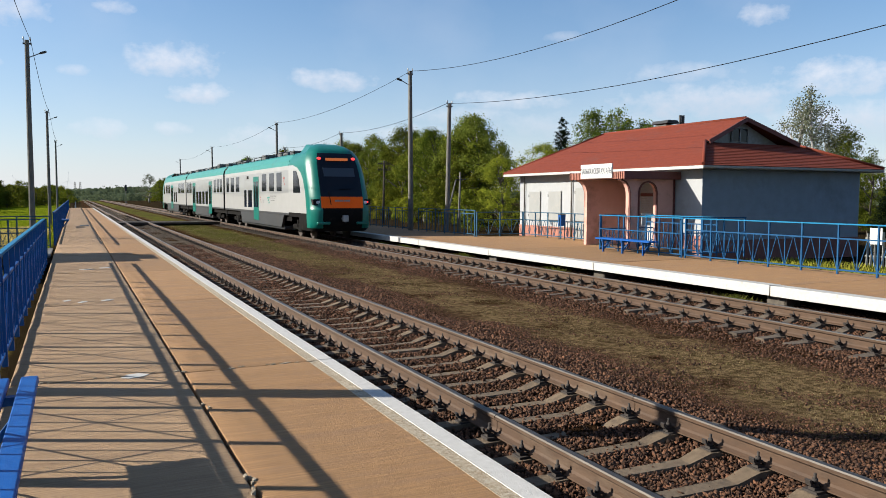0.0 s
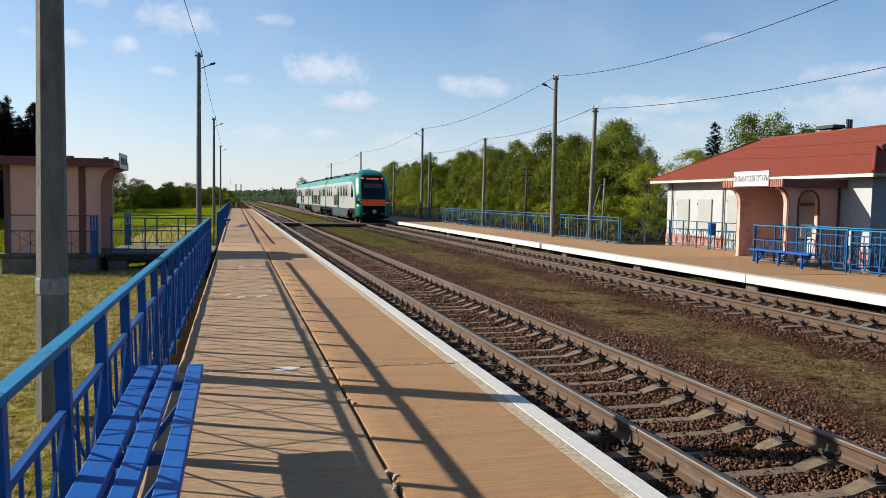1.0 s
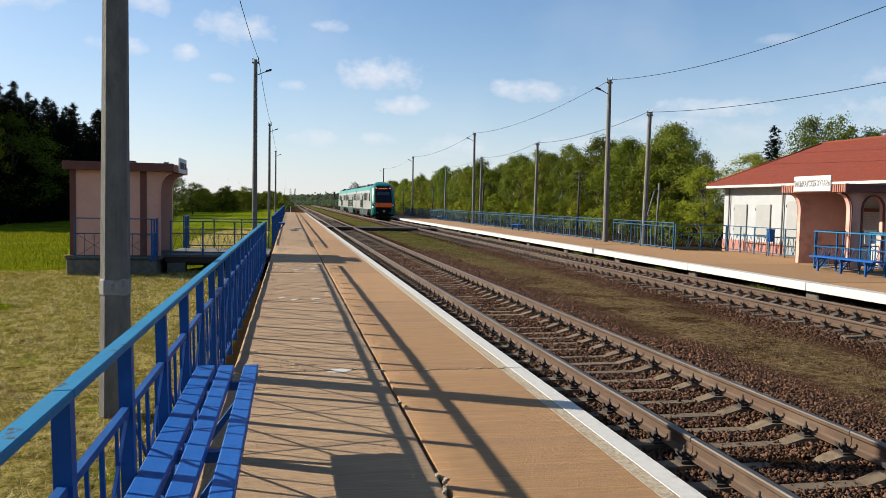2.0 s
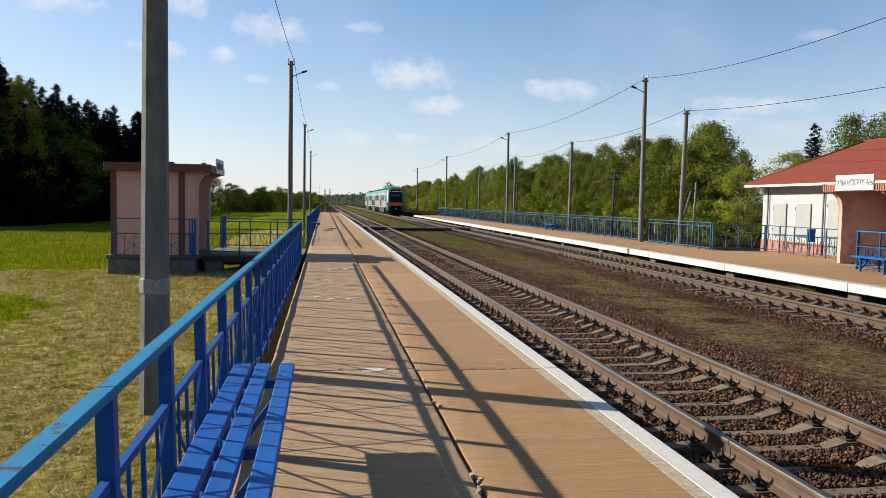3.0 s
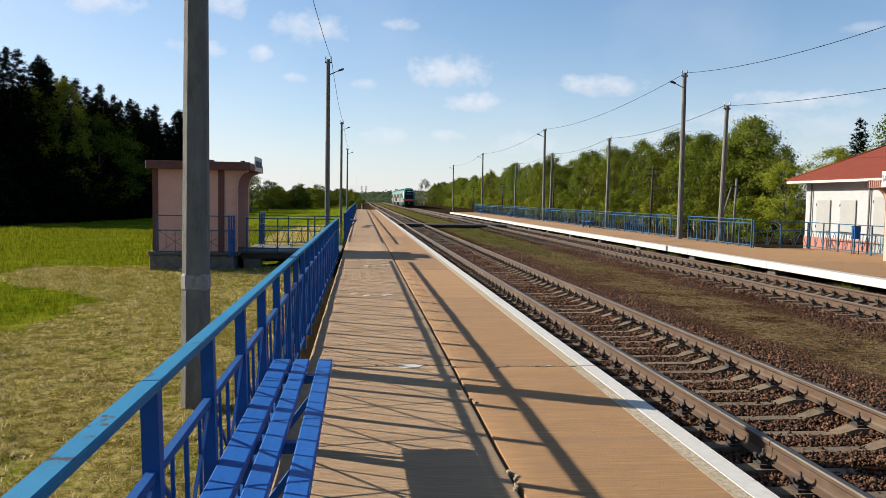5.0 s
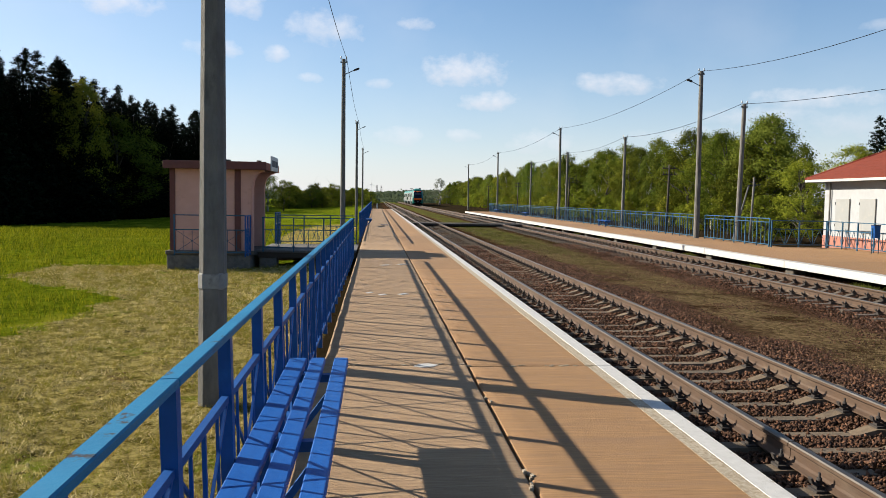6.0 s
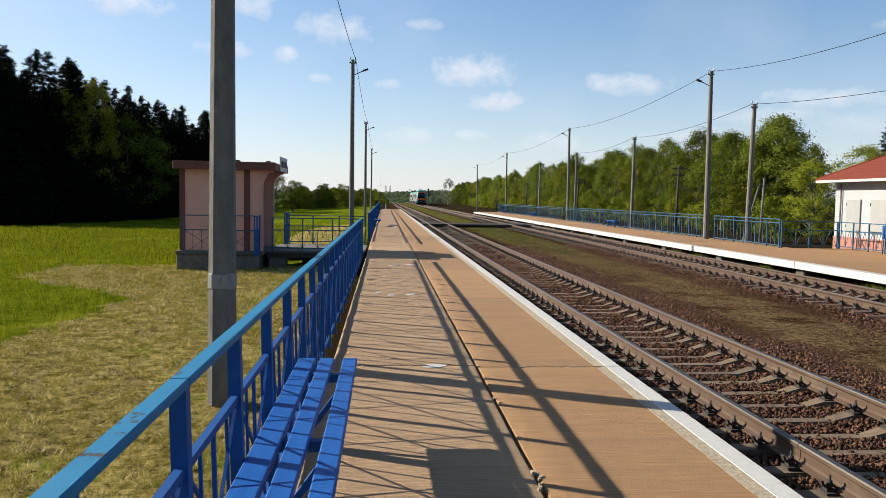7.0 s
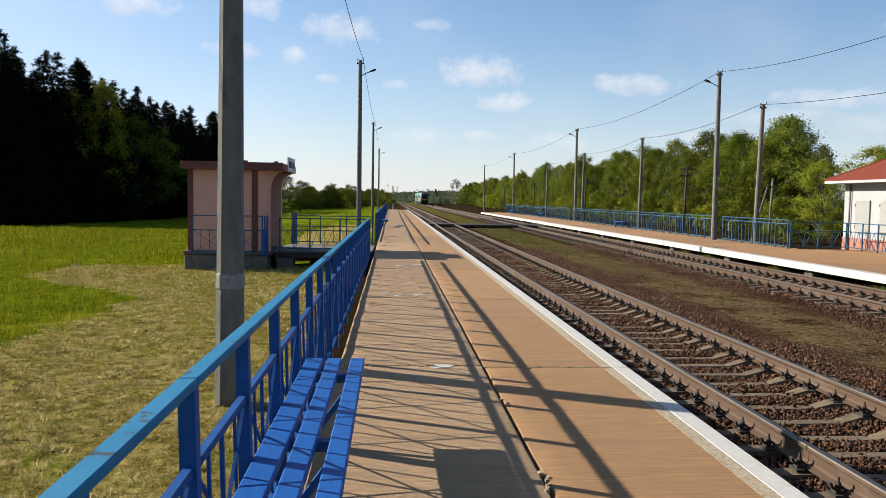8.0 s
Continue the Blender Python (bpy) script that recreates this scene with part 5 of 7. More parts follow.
def make_house():
    root = thing("station_house", "single-storey white station house with red metal roof", "house")
    t = 0.3
    bm = bmesh.new()
    box(bm, HX0, HX0 + t, HY0, HY1, -0.5, HZ)
    part("front_wall", bm, B["wall"], root, "white rendered wall")
    bm = bmesh.new()
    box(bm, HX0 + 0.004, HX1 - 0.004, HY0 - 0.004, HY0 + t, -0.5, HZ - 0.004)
    part("side_wall", bm, B["grey"], root, "grey rendered wall with sky-lit shade in its colour")
    bm = bmesh.new()
    box(bm, HX0 + t, HX1, HY1 - t, HY1, -0.5, HZ)
    part("side_wall", bm, B["wall"], root)
    bm = bmesh.new()
    box(bm, HX1 - t, HX1, HY0 + t, HY1 - t, -0.5, HZ)
    part("back_wall", bm, B["wall"], root)
    bm = bmesh.new()
    box(bm, HX0 - 0.03, HX0 + 0.02, HY0 - 0.02, 21.9, -0.5, 0.52, 0.006)
    part("plinth", bm, B["plinth"], root, "salmon painted plinth")
    bm = bmesh.new()
    box(bm, HX0 - 0.03, HX0 + 0.02, 24.5, HY1 + 0.02, -0.5, 0.52, 0.006)
    part("plinth", bm, B["plinth"], root, "salmon painted plinth")
    bm = bmesh.new()
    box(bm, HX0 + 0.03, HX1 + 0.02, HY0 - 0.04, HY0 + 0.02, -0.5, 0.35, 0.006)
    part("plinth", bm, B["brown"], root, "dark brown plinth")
    # eaves box and fascia
    bm = bmesh.new()
    box(bm, EX0 + 0.06, EX1 - 0.06, EY0 + 0.06, EY1 - 0.06, HZ - 0.002, HZ + 0.03)
    part("soffit", bm, B["fascia"], root)
    for nm in (0, 1, 2, 3):
        bm = bmesh.new()
        z0, z1 = HZ - 0.02, EZ - 0.005
        if nm == 0:
            box(bm, EX0, EX0 + 0.05, EY0, EY1, z0, z1)
        elif nm == 1:
            box(bm, EX0 + 0.05, EX1 - 0.05, EY0, EY0 + 0.05, z0 + 0.04, z1)
        elif nm == 2:
            box(bm, EX1 - 0.05, EX1, EY0, EY1, z0, z1)
        else:
            box(bm, EX0 + 0.05, EX1 - 0.05, EY1 - 0.05, EY1, z0, z1)
        part("fascia", bm, B["pale" if nm == 1 else "fascia"], root)
    # roof: two long slopes, a hip at the far end, a gablet over a skirt of tiles at the near end
    def sx(z):
        return EX0 + (RXM - EX0) * (z - EZ) / (RZ - EZ)
    gx0, gx1 = sx(GZ), 2 * RXM - sx(GZ)
    gy = 22.15
    for side in (0, 1):
        ex = EX0 if side == 0 else EX1
        gx = gx0 if side == 0 else gx1
        bm = bmesh.new()
        pts = [(ex, EY0, EZ), (gx, gy, GZ), (gx, gy - 0.25, GZ + 0.02), (RXM, RY0 - 0.45, RZ), (RXM, RY1, RZ), (ex, EY1, EZ)]
        vs = [bm.verts.new(p) for p in pts]
        f = bm.faces.new(vs)
        bmesh.ops.recalc_face_normals(bm, faces=[f])
        ext = bmesh.ops.extrude_face_region(bm, geom=[f])
        for v in ext["geom"]:
            if isinstance(v, bmesh.types.BMVert):
                v.co.z += 0.03
        part("roof_slope", bm, B["roof"], root)
        bm = bmesh.new()
        n = 13
        for k in range(n):
            z0 = EZ + (RZ - EZ) * k / n
            z1 = EZ + (RZ - EZ) * (k + 1) / n
            def ends(z):
                f_ = (z - EZ) / (RZ - EZ)
                far_y = EY1 + (RY1 - EY1) * f_
                near_y = EY0 + (gy - EY0) * (z - EZ) / (GZ - EZ) if z <= GZ else gy - 0.25 + (RY0 - 0.45 - gy + 0.25) * (z - GZ) / (RZ - GZ)
                x = ex + (RXM - ex) * f_
                return (x, near_y + 0.02, z), (x, far_y - 0.02, z)
            (a0, a1), (b0, b1) = ends(z0 + 0.001), ends(z1)
            up = 0.0385
            va = [bm.verts.new((p[0], p[1], p[2] + up)) for p in (a0, a1)]
            vb = [bm.verts.new((p[0], p[1], p[2] + 0.035)) for p in (b1, b0)]
            vd = [bm.verts.new((p[0], p[1], p[2] + 0.03)) for p in (a0, a1)]
            bm.faces.new(va + vb)
            bm.faces.new((vd[0], vd[1], va[1], va[0]))
        bmesh.ops.recalc_face_normals(bm, faces=list(bm.faces))
        part("tile_cladding", bm, B["roof"], root)
    bm = bmesh.new()
    roof_course(bm, (EX0, EY0, EZ), (EX1, EY0, EZ), (gx0, gy, GZ), (gx1, gy, GZ), 15, 0.018)
    part("tile_cladding", bm, B["roof"], root)
    bm = bmesh.new()
    roof_course(bm, (EX1, EY1, EZ), (EX0, EY1, EZ), (RXM + 0.02, RY1, RZ), (RXM - 0.02, RY1, RZ), 13, 0.05)
    part("tile_cladding", bm, B["roof"], root)
    bm = bmesh.new()
    tube(bm, (RXM, RY0 - 0.45, RZ + 0.03), (RXM, RY1, RZ + 0.03), 0.07, n=8)
    for s in (-1, 1):
        tube(bm, (RXM + s * (RXM - EX0), EY1, EZ + 0.03), (RXM, RY1, RZ + 0.03), 0.06, n=6)
        tube(bm, (RXM + s * (RXM - EX0), EY0, EZ + 0.05), (RXM + s * (RXM - gx0), gy, GZ + 0.05), 0.06, n=6)
    part("ridge_cap", bm, B["roof"], root)
    for s in (-1, 1):
        bm = bmesh.new()
        bar(bm, (RXM + s * (RXM - gx0 + 0.05), gy - 0.28, GZ), (RXM, RY0 - 0.5, RZ - 0.02), 0.05, 0.16)
        part("barge_board", bm, B["brown"], root)
    bm = bmesh.new()
    prism(bm, [(gx0 + 0.05, GZ - 0.05), (gx1 - 0.05, GZ - 0.05), (RXM, RZ - 0.06)], "y", gy + 0.52, gy + 0.6)
    gable = part("gablet_wall", bm, B["pale"], root, "weathered grey gable boards")
    bm = bmesh.new()
    box(bm, 23.1, 23.9, gy + 0.485, gy + 0.53, GZ + 0.12, GZ + 0.60)
    part("attic_window", bm, B["dark_glass"], gable)
    bm = bmesh.new()
    for x in (23.05, 23.48, 23.9):
        bar(bm, (x, gy + 0.475, GZ + 0.08), (x, gy + 0.475, GZ + 0.64), 0.05)
    bar(bm, (23.03, gy + 0.47, GZ + 0.64), (23.93, gy + 0.47, GZ + 0.64), 0.05)
    part("window_frame", bm, B["pale"], gable)
    bm = bmesh.new()
    box(bm, gx0 + 0.1, gx1 - 0.1, gy - 0.02, gy + 0.518, GZ - 0.08, GZ - 0.01)
    part("gablet_ledge", bm, M["timber"], root)
    # shutters, door, pipe
    for a, b, z0, z1 in ((30.75, 31.7, 0.74, 2.1), (29.05, 30.05, 0.74, 2.1), (27.0, 27.95, 0.06, 2.25)):
        bm = bmesh.new()
        box(bm, HX0 - 0.05, HX0 - 0.012, a, b, z0, z1, 0.008)
        sh = part("shutter", bm, B["shutter"], root, "white steel shutter")
        bm = bmesh.new()
        bar(bm, (HX0 - 0.035, a - 0.012, z0 - 0.01), (HX0 - 0.035, a - 0.012, z1 + 0.01), 0.016)
        part("hinge_edge", bm, M["pole"], sh)
        for z in (z0 + 0.25, z1 - 0.2):
            bm = bmesh.new()
            tube(bm, (HX0 - 0.05, b + 0.01, z - 0.06), (HX0 - 0.05, b + 0.01, z + 0.06), 0.02, n=6)
            part("hinge", bm, M["dark_metal"], sh)
    for y in (32.1, 28.2):
        bm = bmesh.new()
        tube(bm, (HX0 - 0.07, y, 0.0), (HX0 - 0.07, y, HZ - 0.04), 0.035, n=8)
        part("downpipe", bm, M["pole"], root)
    # chimney cowl and vent
    bm = bmesh.new()
    box(bm, 23.55, 24.05, 26.9, 27.6, RZ - 0.1, RZ + 0.16)
    part("chimney", bm, B["stone"], root)
    bm = bmesh.new()
    prism(bm, [(-0.35 + 23.8, RZ + 0.2), (0.35 + 23.8, RZ + 0.2), (23.8 + 0.25, RZ + 0.34), (23.8 - 0.25, RZ + 0.34)], "y", 26.75, 27.75)
    part("cowl", bm, M["dark_metal"], root)
    bm = bmesh.new()
    for dx in (0, 0.16):
        tube(bm, (23.75 + dx, 26.25, RZ - 0.1), (23.75 + dx, 26.25, RZ + 0.5), 0.06, n=8)
    part("vent_pipe", bm, M["dark_metal"], root)
    return root


make_house()


def flare(depth, top, foot=0.0, lip=0.36):
    """Side-wall outline: straight back, front edge that curls forward under the roof."""
    pts = [(0, foot), (-depth, foot), (-depth, top - 0.62)]
    for k in range(1, 8):
        a = k / 7 * math.pi / 2
        pts.append((-depth - lip * (1 - math.cos(a)), top - 0.62 + 0.55 * math.sin(a)))
    pts += [(-depth - lip, top), (0, top)]
    return pts


def make_pavilion(name, label, m, depth, width, height, arch, foot, plinth):
    """Open shelter that looks along -x, its back at x = 0, its sides at y = 0 and y = width."""
    root = thing(name, label, "shelter", m)
    t = 0.16
    for k, y in enumerate((0, width - t)):
        if k == 0 and arch:
            bm = bmesh.new()
            a0, a1, zs = -1.62, -0.82, 1.95
            prism(bm, [(-depth, foot)] + [p for p in flare(depth, height)[2:-1]] + [(a0, height), (a0, foot)], "y", y, y + t)
            prism(bm, [(a1, foot), (a1, height), (0, height), (0, foot)], "y", y, y + t)
            c, r = (a0 + a1) / 2, (a1 - a0) / 2
            arcp = [(c - r * math.cos(i / 8 * math.pi), zs + r * math.sin(i / 8 * math.pi)) for i in range(9)]
            prism(bm, [(a0, height)] + arcp + [(a1, height)], "y", y, y + t)
            wall = part("side_wall", bm, B["pink"], root)
            bm = bmesh.new()
            path = [(a0, foot)] + arcp + [(a1, foot)]
            for p, q in zip(path, path[1:]):
                bar(bm, (p[0], y - 0.015, p[1]), (q[0], y - 0.015, q[1]), 0.05, 0.06, up=(0, 1, 0))
            part("arch_trim", bm, B["brown"], wall)
        else:
            bm = bmesh.new()
            prism(bm, flare(depth, height, foot), "y", y, y + t)
            wall = part("side_wall", bm, B["pink"], root)
        ys = -0.012 if k == 0 else t + 0.012
        bm = bmesh.new()
        fl = flare(depth, height, foot)
        for p, q in zip(fl[1:-2], fl[2:-1]):
            bar(bm, (p[0] + 0.04, y + ys, p[1]), (q[0] + 0.04, y + ys, q[1]), 0.03, 0.09, up=(0, 1, 0))
        part("edge_trim", bm, B["brown" if arch else "pink"], wall)
        bm = bmesh.new()
        if not arch:
            bar(bm, (-0.09, y + ys, foot), (-0.09, y + ys, height), 0.18, 0.04, up=(0, 1, 0))
            part("pilaster", bm, B["brown"], wall)
            bm = bmesh.new()
            bar(bm, (-depth + 0.52, y + ys, foot), (-depth + 0.52, y + ys, height), 0.2, 0.04, up=(0, 1, 0))
        else:
            bar(bm, (-0.05, y + ys, foot), (-0.05, y + ys, height), 0.04, 0.09, up=(0, 1, 0))
        part("pilaster", bm, B["brown"], wall)
    if not arch:
        bm = bmesh.new()
        box(bm, -t, 0, t, width - t, foot, height)
        part("back_wall", bm, B["pink"], root)
        bm = bmesh.new()
        box(bm, -0.55, -0.2, t + 0.1, width - t - 0.1, foot + 0.4, foot + 0.45, 0.01)
        part("seat", bm, M["timber"], root)
        # crumbled roofing and moss on the slab
        rr = random.Random(17)
        for k in range(22):
            px, py, q = rr.uniform(-depth - 0.3, 0.05), rr.uniform(0.9, width + 0.25), rr.uniform(0.05, 0.13)
            bm = bmesh.new()
            prism(bm, [(px - q, py - q * 0.6), (px + q * 0.3, py - q), (px + q, py + q * 0.2), (px + q * 0.2, py + q), (px - q * 0.8, py + q * 0.5)], "z", height + 0.1, height + 0.2 + q * rr.uniform(0.3, 1.4))
            part("roof_rubble", bm, M["timber"], root)
    o = 0.3
    bm = bmesh.new()
    box(bm, -depth - 0.42, 0.12 if not arch else -0.005, -o, width + o, height + 0.002, height + 0.12)
    part("roof_slab", bm, B["brown"], root)
    bm = bmesh.new()
    box(bm, -depth - 0.46, 0.14 if not arch else -0.01, -o - 0.04, -o, height - 0.03, height + 0.24, 0.01)
    part("side_fascia", bm, B["brown"], root)
    bm = bmesh.new()
    box(bm, -depth - 0.46, 0.14 if not arch else -0.01, width + o, width + o + 0.04, height - 0.03, height + 0.24, 0.01)
    part("side_fascia", bm, B["brown"], root)
    bm = bmesh.new()
    n = int((width + 2 * o) / 0.1)
    for k in range(n):
        y = -o + (width + 2 * o) * k / n
        box(bm, -depth - 0.47, -depth - 0.425, y, y + 0.055, height - 0.02, height + 0.22)
    tagged(part("front_fascia", bm, B["plinth"], root, "ribbed salmon metal fascia"), kind="stuff")
    bm = bmesh.new()
    box(bm, -depth - 0.424, -depth - 0.40, -o, width + o, height - 0.03, height + 0.23)
    part("fascia_board", bm, B["brown"], root)
    if plinth:
        bm = bmesh.new()
        box(bm, -depth - 0.05, 0.14, -0.12, width + 0.12, foot - 0.14, foot - 0.004, 0.02)
        part("floor_slab", bm, M["support"], root)
        bm = bmesh.new()
        box(bm, -depth + 0.1, 0.1, -0.08, width + 0.08, foot - 0.75, foot - 0.144, 0.02)
        part("base", bm, B["stone"], root, "rough grey concrete base blocks")
    return root


make_pavilion("porch", "salmon porch with an arched side and ribbed fascia", pose(HX0 - 0.015, 21.85, 0.05), 2.05, 2.6, 2.46, True, 0.0, False)
make_pavilion("waiting_shelter", "small salmon waiting shelter with brown trim on a concrete base", pose(-6.86, 29.6, 0.0, 0, 0, 180), 2.75, 2.8, 2.74, False, -0.02, True)


def text_mesh(body, size, material, parent, m, name):
    cu = bpy.data.curves.new(name, "FONT")
    cu.body, cu.size, cu.align_x, cu.align_y, cu.extrude = body, size, "CENTER", "CENTER", 0.002
    cu.materials.append(material)
    ob = new(name, cu)
    ob.parent = parent
    ob.matrix_basis = m
    return ob


def make_sign():
    root = thing("station_sign", "white station name board above the porch front", "sign")
    bm = bmesh.new()
    box(bm, 17.02, 17.06, 22.15, 24.0, 2.52, 3.03, 0.006)
    part("board", bm, M["white"], root)
    t = text_mesh("ПАЛЫКАЎСКІЯ ХУТАРЫ", 0.25, M["ink"], root, pose(17.015, 23.075, 2.765, 90, 0, -90), "lettering")
    t.scale = (0.62, 1.15, 1)
    bm = bmesh.new()
    for y in (22.5, 23.6):
        bar(bm, (17.065, y, 2.55), (17.1, y, 2.55), 0.04)
    part("clamp", bm, M["dark_metal"], root)
    root2 = thing("station_sign", "white name board on the shelter roof edge", "sign")
    bm = bmesh.new()
    box(bm, -3.62, -3.58, 27.35, 29.15, 2.72, 3.22, 0.006)
    part("board", bm, M["white"], root2)
    bm = bmesh.new()
    for k in range(16):
        y = 27.5 + k * 0.095
        if k == 10:
            continue
        box(bm, -3.579, -3.574, y, y + 0.06, 2.86, 3.08)
    part("lettering_bars", bm, M["ink"], root2)
    return root


make_sign()


def make_notice():
    root = thing("notice_board", "pale timetable board on the station wall inside the porch", "notice board")
    bm = bmesh.new()
    box(bm, HX0 - 0.06, HX0 - 0.03, 22.9, 23.7, 0.95, 2.05, 0.01)
    part("board", bm, B["shutter"], root)
    bm = bmesh.new()
    for k in range(9):
        box(bm, HX0 - 0.066, HX0 - 0.0605, 22.98, 23.6, 1.06 + k * 0.09, 1.10 + k * 0.09)
    part("text_bars", bm, B["pale"], root)
    bm = bmesh.new()
    box(bm, HX0 - 0.07, HX0 - 0.0605, 22.95, 23.65, 1.88, 2.0)
    part("heading", bm, B["brown"], root)
    s = thing("paper_sheet", "white sheet fixed to the blue railing", "notice")
    bm = bmesh.new()
    box(bm, 18.2, 18.62, 21.94, 21.955, 0.85, 1.28)
    part("sheet", bm, M["white"], s)


make_notice()


def make_ramp():
    """Wooden walkway with railings from the platform to the shelter."""
    root = thing("walkway", "timber walkway on concrete blocks leading to the shelter", "walkway")
    for k in range(14):
        x = -0.66 - k * 0.245
        bm = bmesh.new()
        box(bm, x - 0.235, x, 27.3, 31.2, -0.10, -0.03, 0.006)
        part("plank", bm, B["deck"], root)
    bm = bmesh.new()
    box(bm, -4.05, -0.66, 27.35, 27.47, -0.28, -0.10)
    part("beam", bm, M["timber"], root)
    bm = bmesh.new()
    box(bm, -4.05, -0.66, 31.0, 31.12, -0.28, -0.10)
    part("beam", bm, M["timber"], root)
    bm = bmesh.new()
    box(bm, -4.05, -0.66, 30.86, 30.98, -0.95, -0.285)
    part("skirt_board", bm, M["timber"], root)
    for x in (-3.7, -1.2):
        bm = bmesh.new()
        box(bm, x - 0.3, x + 0.3, 27.4, 27.9, -0.9, -0.28, 0.03)
        part("block", bm, B["stone"], root)
    lab = "blue welded railing of the walkway"
    make_railing("railing", lab, pose(-3.85, 27.25, -0.03, 0, 0, -90), 3.1, 3, 1.15, 0.72, 0.1, "zigzag", M["blue_far"], M["blue_far"], 0.045, 0.045, 3, "walkway railings")
    make_railing("railing", lab, pose(-3.85, 31.25, -0.03, 0, 0, -90), 3.1, 3, 1.15, 0.72, 0.1, "zigzag", M["blue_far"], M["blue_far"], 0.045, 0.045, 3, "walkway railings")
    make_railing("railing", "short blue railing at the far side of the walkway", pose(-3.95, 31.35, -0.1), 1.5, 3, 1.3, 0.85, 0.05, "bars", M["blue"], M["blue"], 0.045, 0.045, 3, "walkway railings")
    make_railing("railing", "blue welded railing in front of the shelter side", pose(-4.2, 25.7, -0.1), 1.5, 3, 1.3, 0.85, 0.05, "cross", M["blue"], M["blue"], 0.045, 0.045, 3, "walkway railings")
    make_railing("railing", "thin dark railing beside the shelter wall", pose(-6.6, 26.3, -0.1, 0, 0, -90), 2.3, 2, 1.3, 0.8, 0.05, "cross", M["blue_far"], M["blue_far"], 0.04, 0.04, 2, "walkway railings")


make_ramp()


def make_pickets():
    root = thing("picket_fence", "grey weathered picket fence beside the house", "fence")
    rnd = random.Random(8)
    for k in range(44):
        y = 17.6 - k * 0.13
        h = 1.0 + rnd.uniform(-0.08, 0.08)
        bm = bmesh.new()
        bar(bm, (24.2 + k * 0.02, y, -0.5), (24.2 + k * 0.02 + rnd.uniform(-0.03, 0.03), y, h - 0.3), 0.02, 0.09, up=(1, 0, 0))
        part("picket", bm, B["pale"], root)
    bm = bmesh.new()
    for z in (-0.1, 0.5):
        bar(bm, (24.25, 17.7, z), (25.1, 11.9, z), 0.05)
    part("fence_rail", bm, B["pale"], root)
    s = thing("fence_sign", "plain white board on the picket fence", "sign")
    bm = bmesh.new()
    box(bm, 24.165, 24.192, 17.05, 17.5, 0.3, 0.85, 0.005)
    part("board", bm, M["white"], s)


make_pickets()


# ---- trees ----
L = dict(
    birch=leaf_mat("birch_leaf", (0.10, 0.155, 0.020), (0.23, 0.275, 0.045)),
    oak=leaf_mat("broad_leaf", (0.095, 0.14, 0.013), (0.23, 0.255, 0.03)),
    fresh=leaf_mat("fresh_leaf", (0.17, 0.215, 0.018), (0.32, 0.345, 0.036)),
    # needles near black: the wood's shade side is put into their colour
    spruce=leaf_mat("spruce_needle_shaded", (0.003, 0.0075, 0.0035), (0.009, 0.016, 0.006), 0.05),
    grey=leaf_mat("young_grey_leaf", (0.15, 0.17, 0.11), (0.24, 0.25, 0.17)),
    # haze of the distance is painted in as a paler, bluer leaf
    far=leaf_mat("distant_leaf_hazed", (0.12, 0.165, 0.09), (0.20, 0.245, 0.13), 0.3),
    bark=mat("bark", (0.10, 0.08, 0.06), (0.05, 0.04, 0.03), 8, 0.95, bump=0.5, stretch=(3, 3, 0.5)),
    birch_bark=mat("birch_bark", (0.50, 0.48, 0.44), (0.32, 0.30, 0.27), 5, 0.85, bump=0.3, stretch=(1, 1, 4), c3=(0.06, 0.055, 0.05), spot_scale=5),
)


def leaf_cards(rng, centres, spread, count, size, droop=0.0, heart=None):
    """Small leaf tufts round each centre, as quads that face outwards from their clump and from the tree's heart."""
    c = np.repeat(centres, count, axis=0)
    n = len(c)
    off = rng.normal(0, 1, (n, 3)) * spread
    off[:, 2] -= droop * np.abs(rng.normal(0, 1, n))
    p = c + off
    nrm = off / (np.linalg.norm(off, axis=1)[:, None] + 1e-6) + 0.45 * rng.normal(0, 1, (n, 3)) + np.array([0, 0, 0.25])
    if heart is not None:
        out = c - np.array(heart)
        nrm = nrm + 0.8 * out / (np.linalg.norm(out, axis=1)[:, None] + 1e-6)
    a = np.cross(nrm, rng.normal(0, 1, (n, 3)))
    if droop:
        a = a / np.linalg.norm(a, axis=1)[:, None] * 0.6 + np.array([0, 0, -0.85])
    a /= np.linalg.norm(a, axis=1)[:, None]
    b = np.cross(nrm, a)
    b /= np.linalg.norm(b, axis=1)[:, None]
    s = (size * rng.uniform(0.6, 1.4, n))[:, None]
    v = np.stack([p - a * s * 0.5, p + b * s * 0.38, p + a * s * 0.5, p - b * s * 0.38], 1).reshape(-1, 3)
    return v, np.arange(4 * n).reshape(-1, 4)


def crown_centres(rng, n, r, h, base, power, hollow=0.45):
    """Clump centres in an uneven, lobed volume."""
    out = []
    lobes = rng.uniform(0, 6.28, 5)
    while len(out) < n:
        t = rng.uniform(0, 1)
        prof = (math.sin(math.pi * min(1, t ** power))) ** 0.6 if power else (1 - t)
        ang = rng.uniform(0, 6.28)
        wob = 1 + 0.28 * math.sin(2 * ang + lobes[0] + 5 * t) + 0.2 * math.sin(3 * ang + lobes[1] - 7 * t)
        rad = r * prof * wob * math.sqrt(rng.uniform(hollow ** 2, 1))
        out.append((rad * math.cos(ang), rad * math.sin(ang), base + t * h))
    return np.array(out)


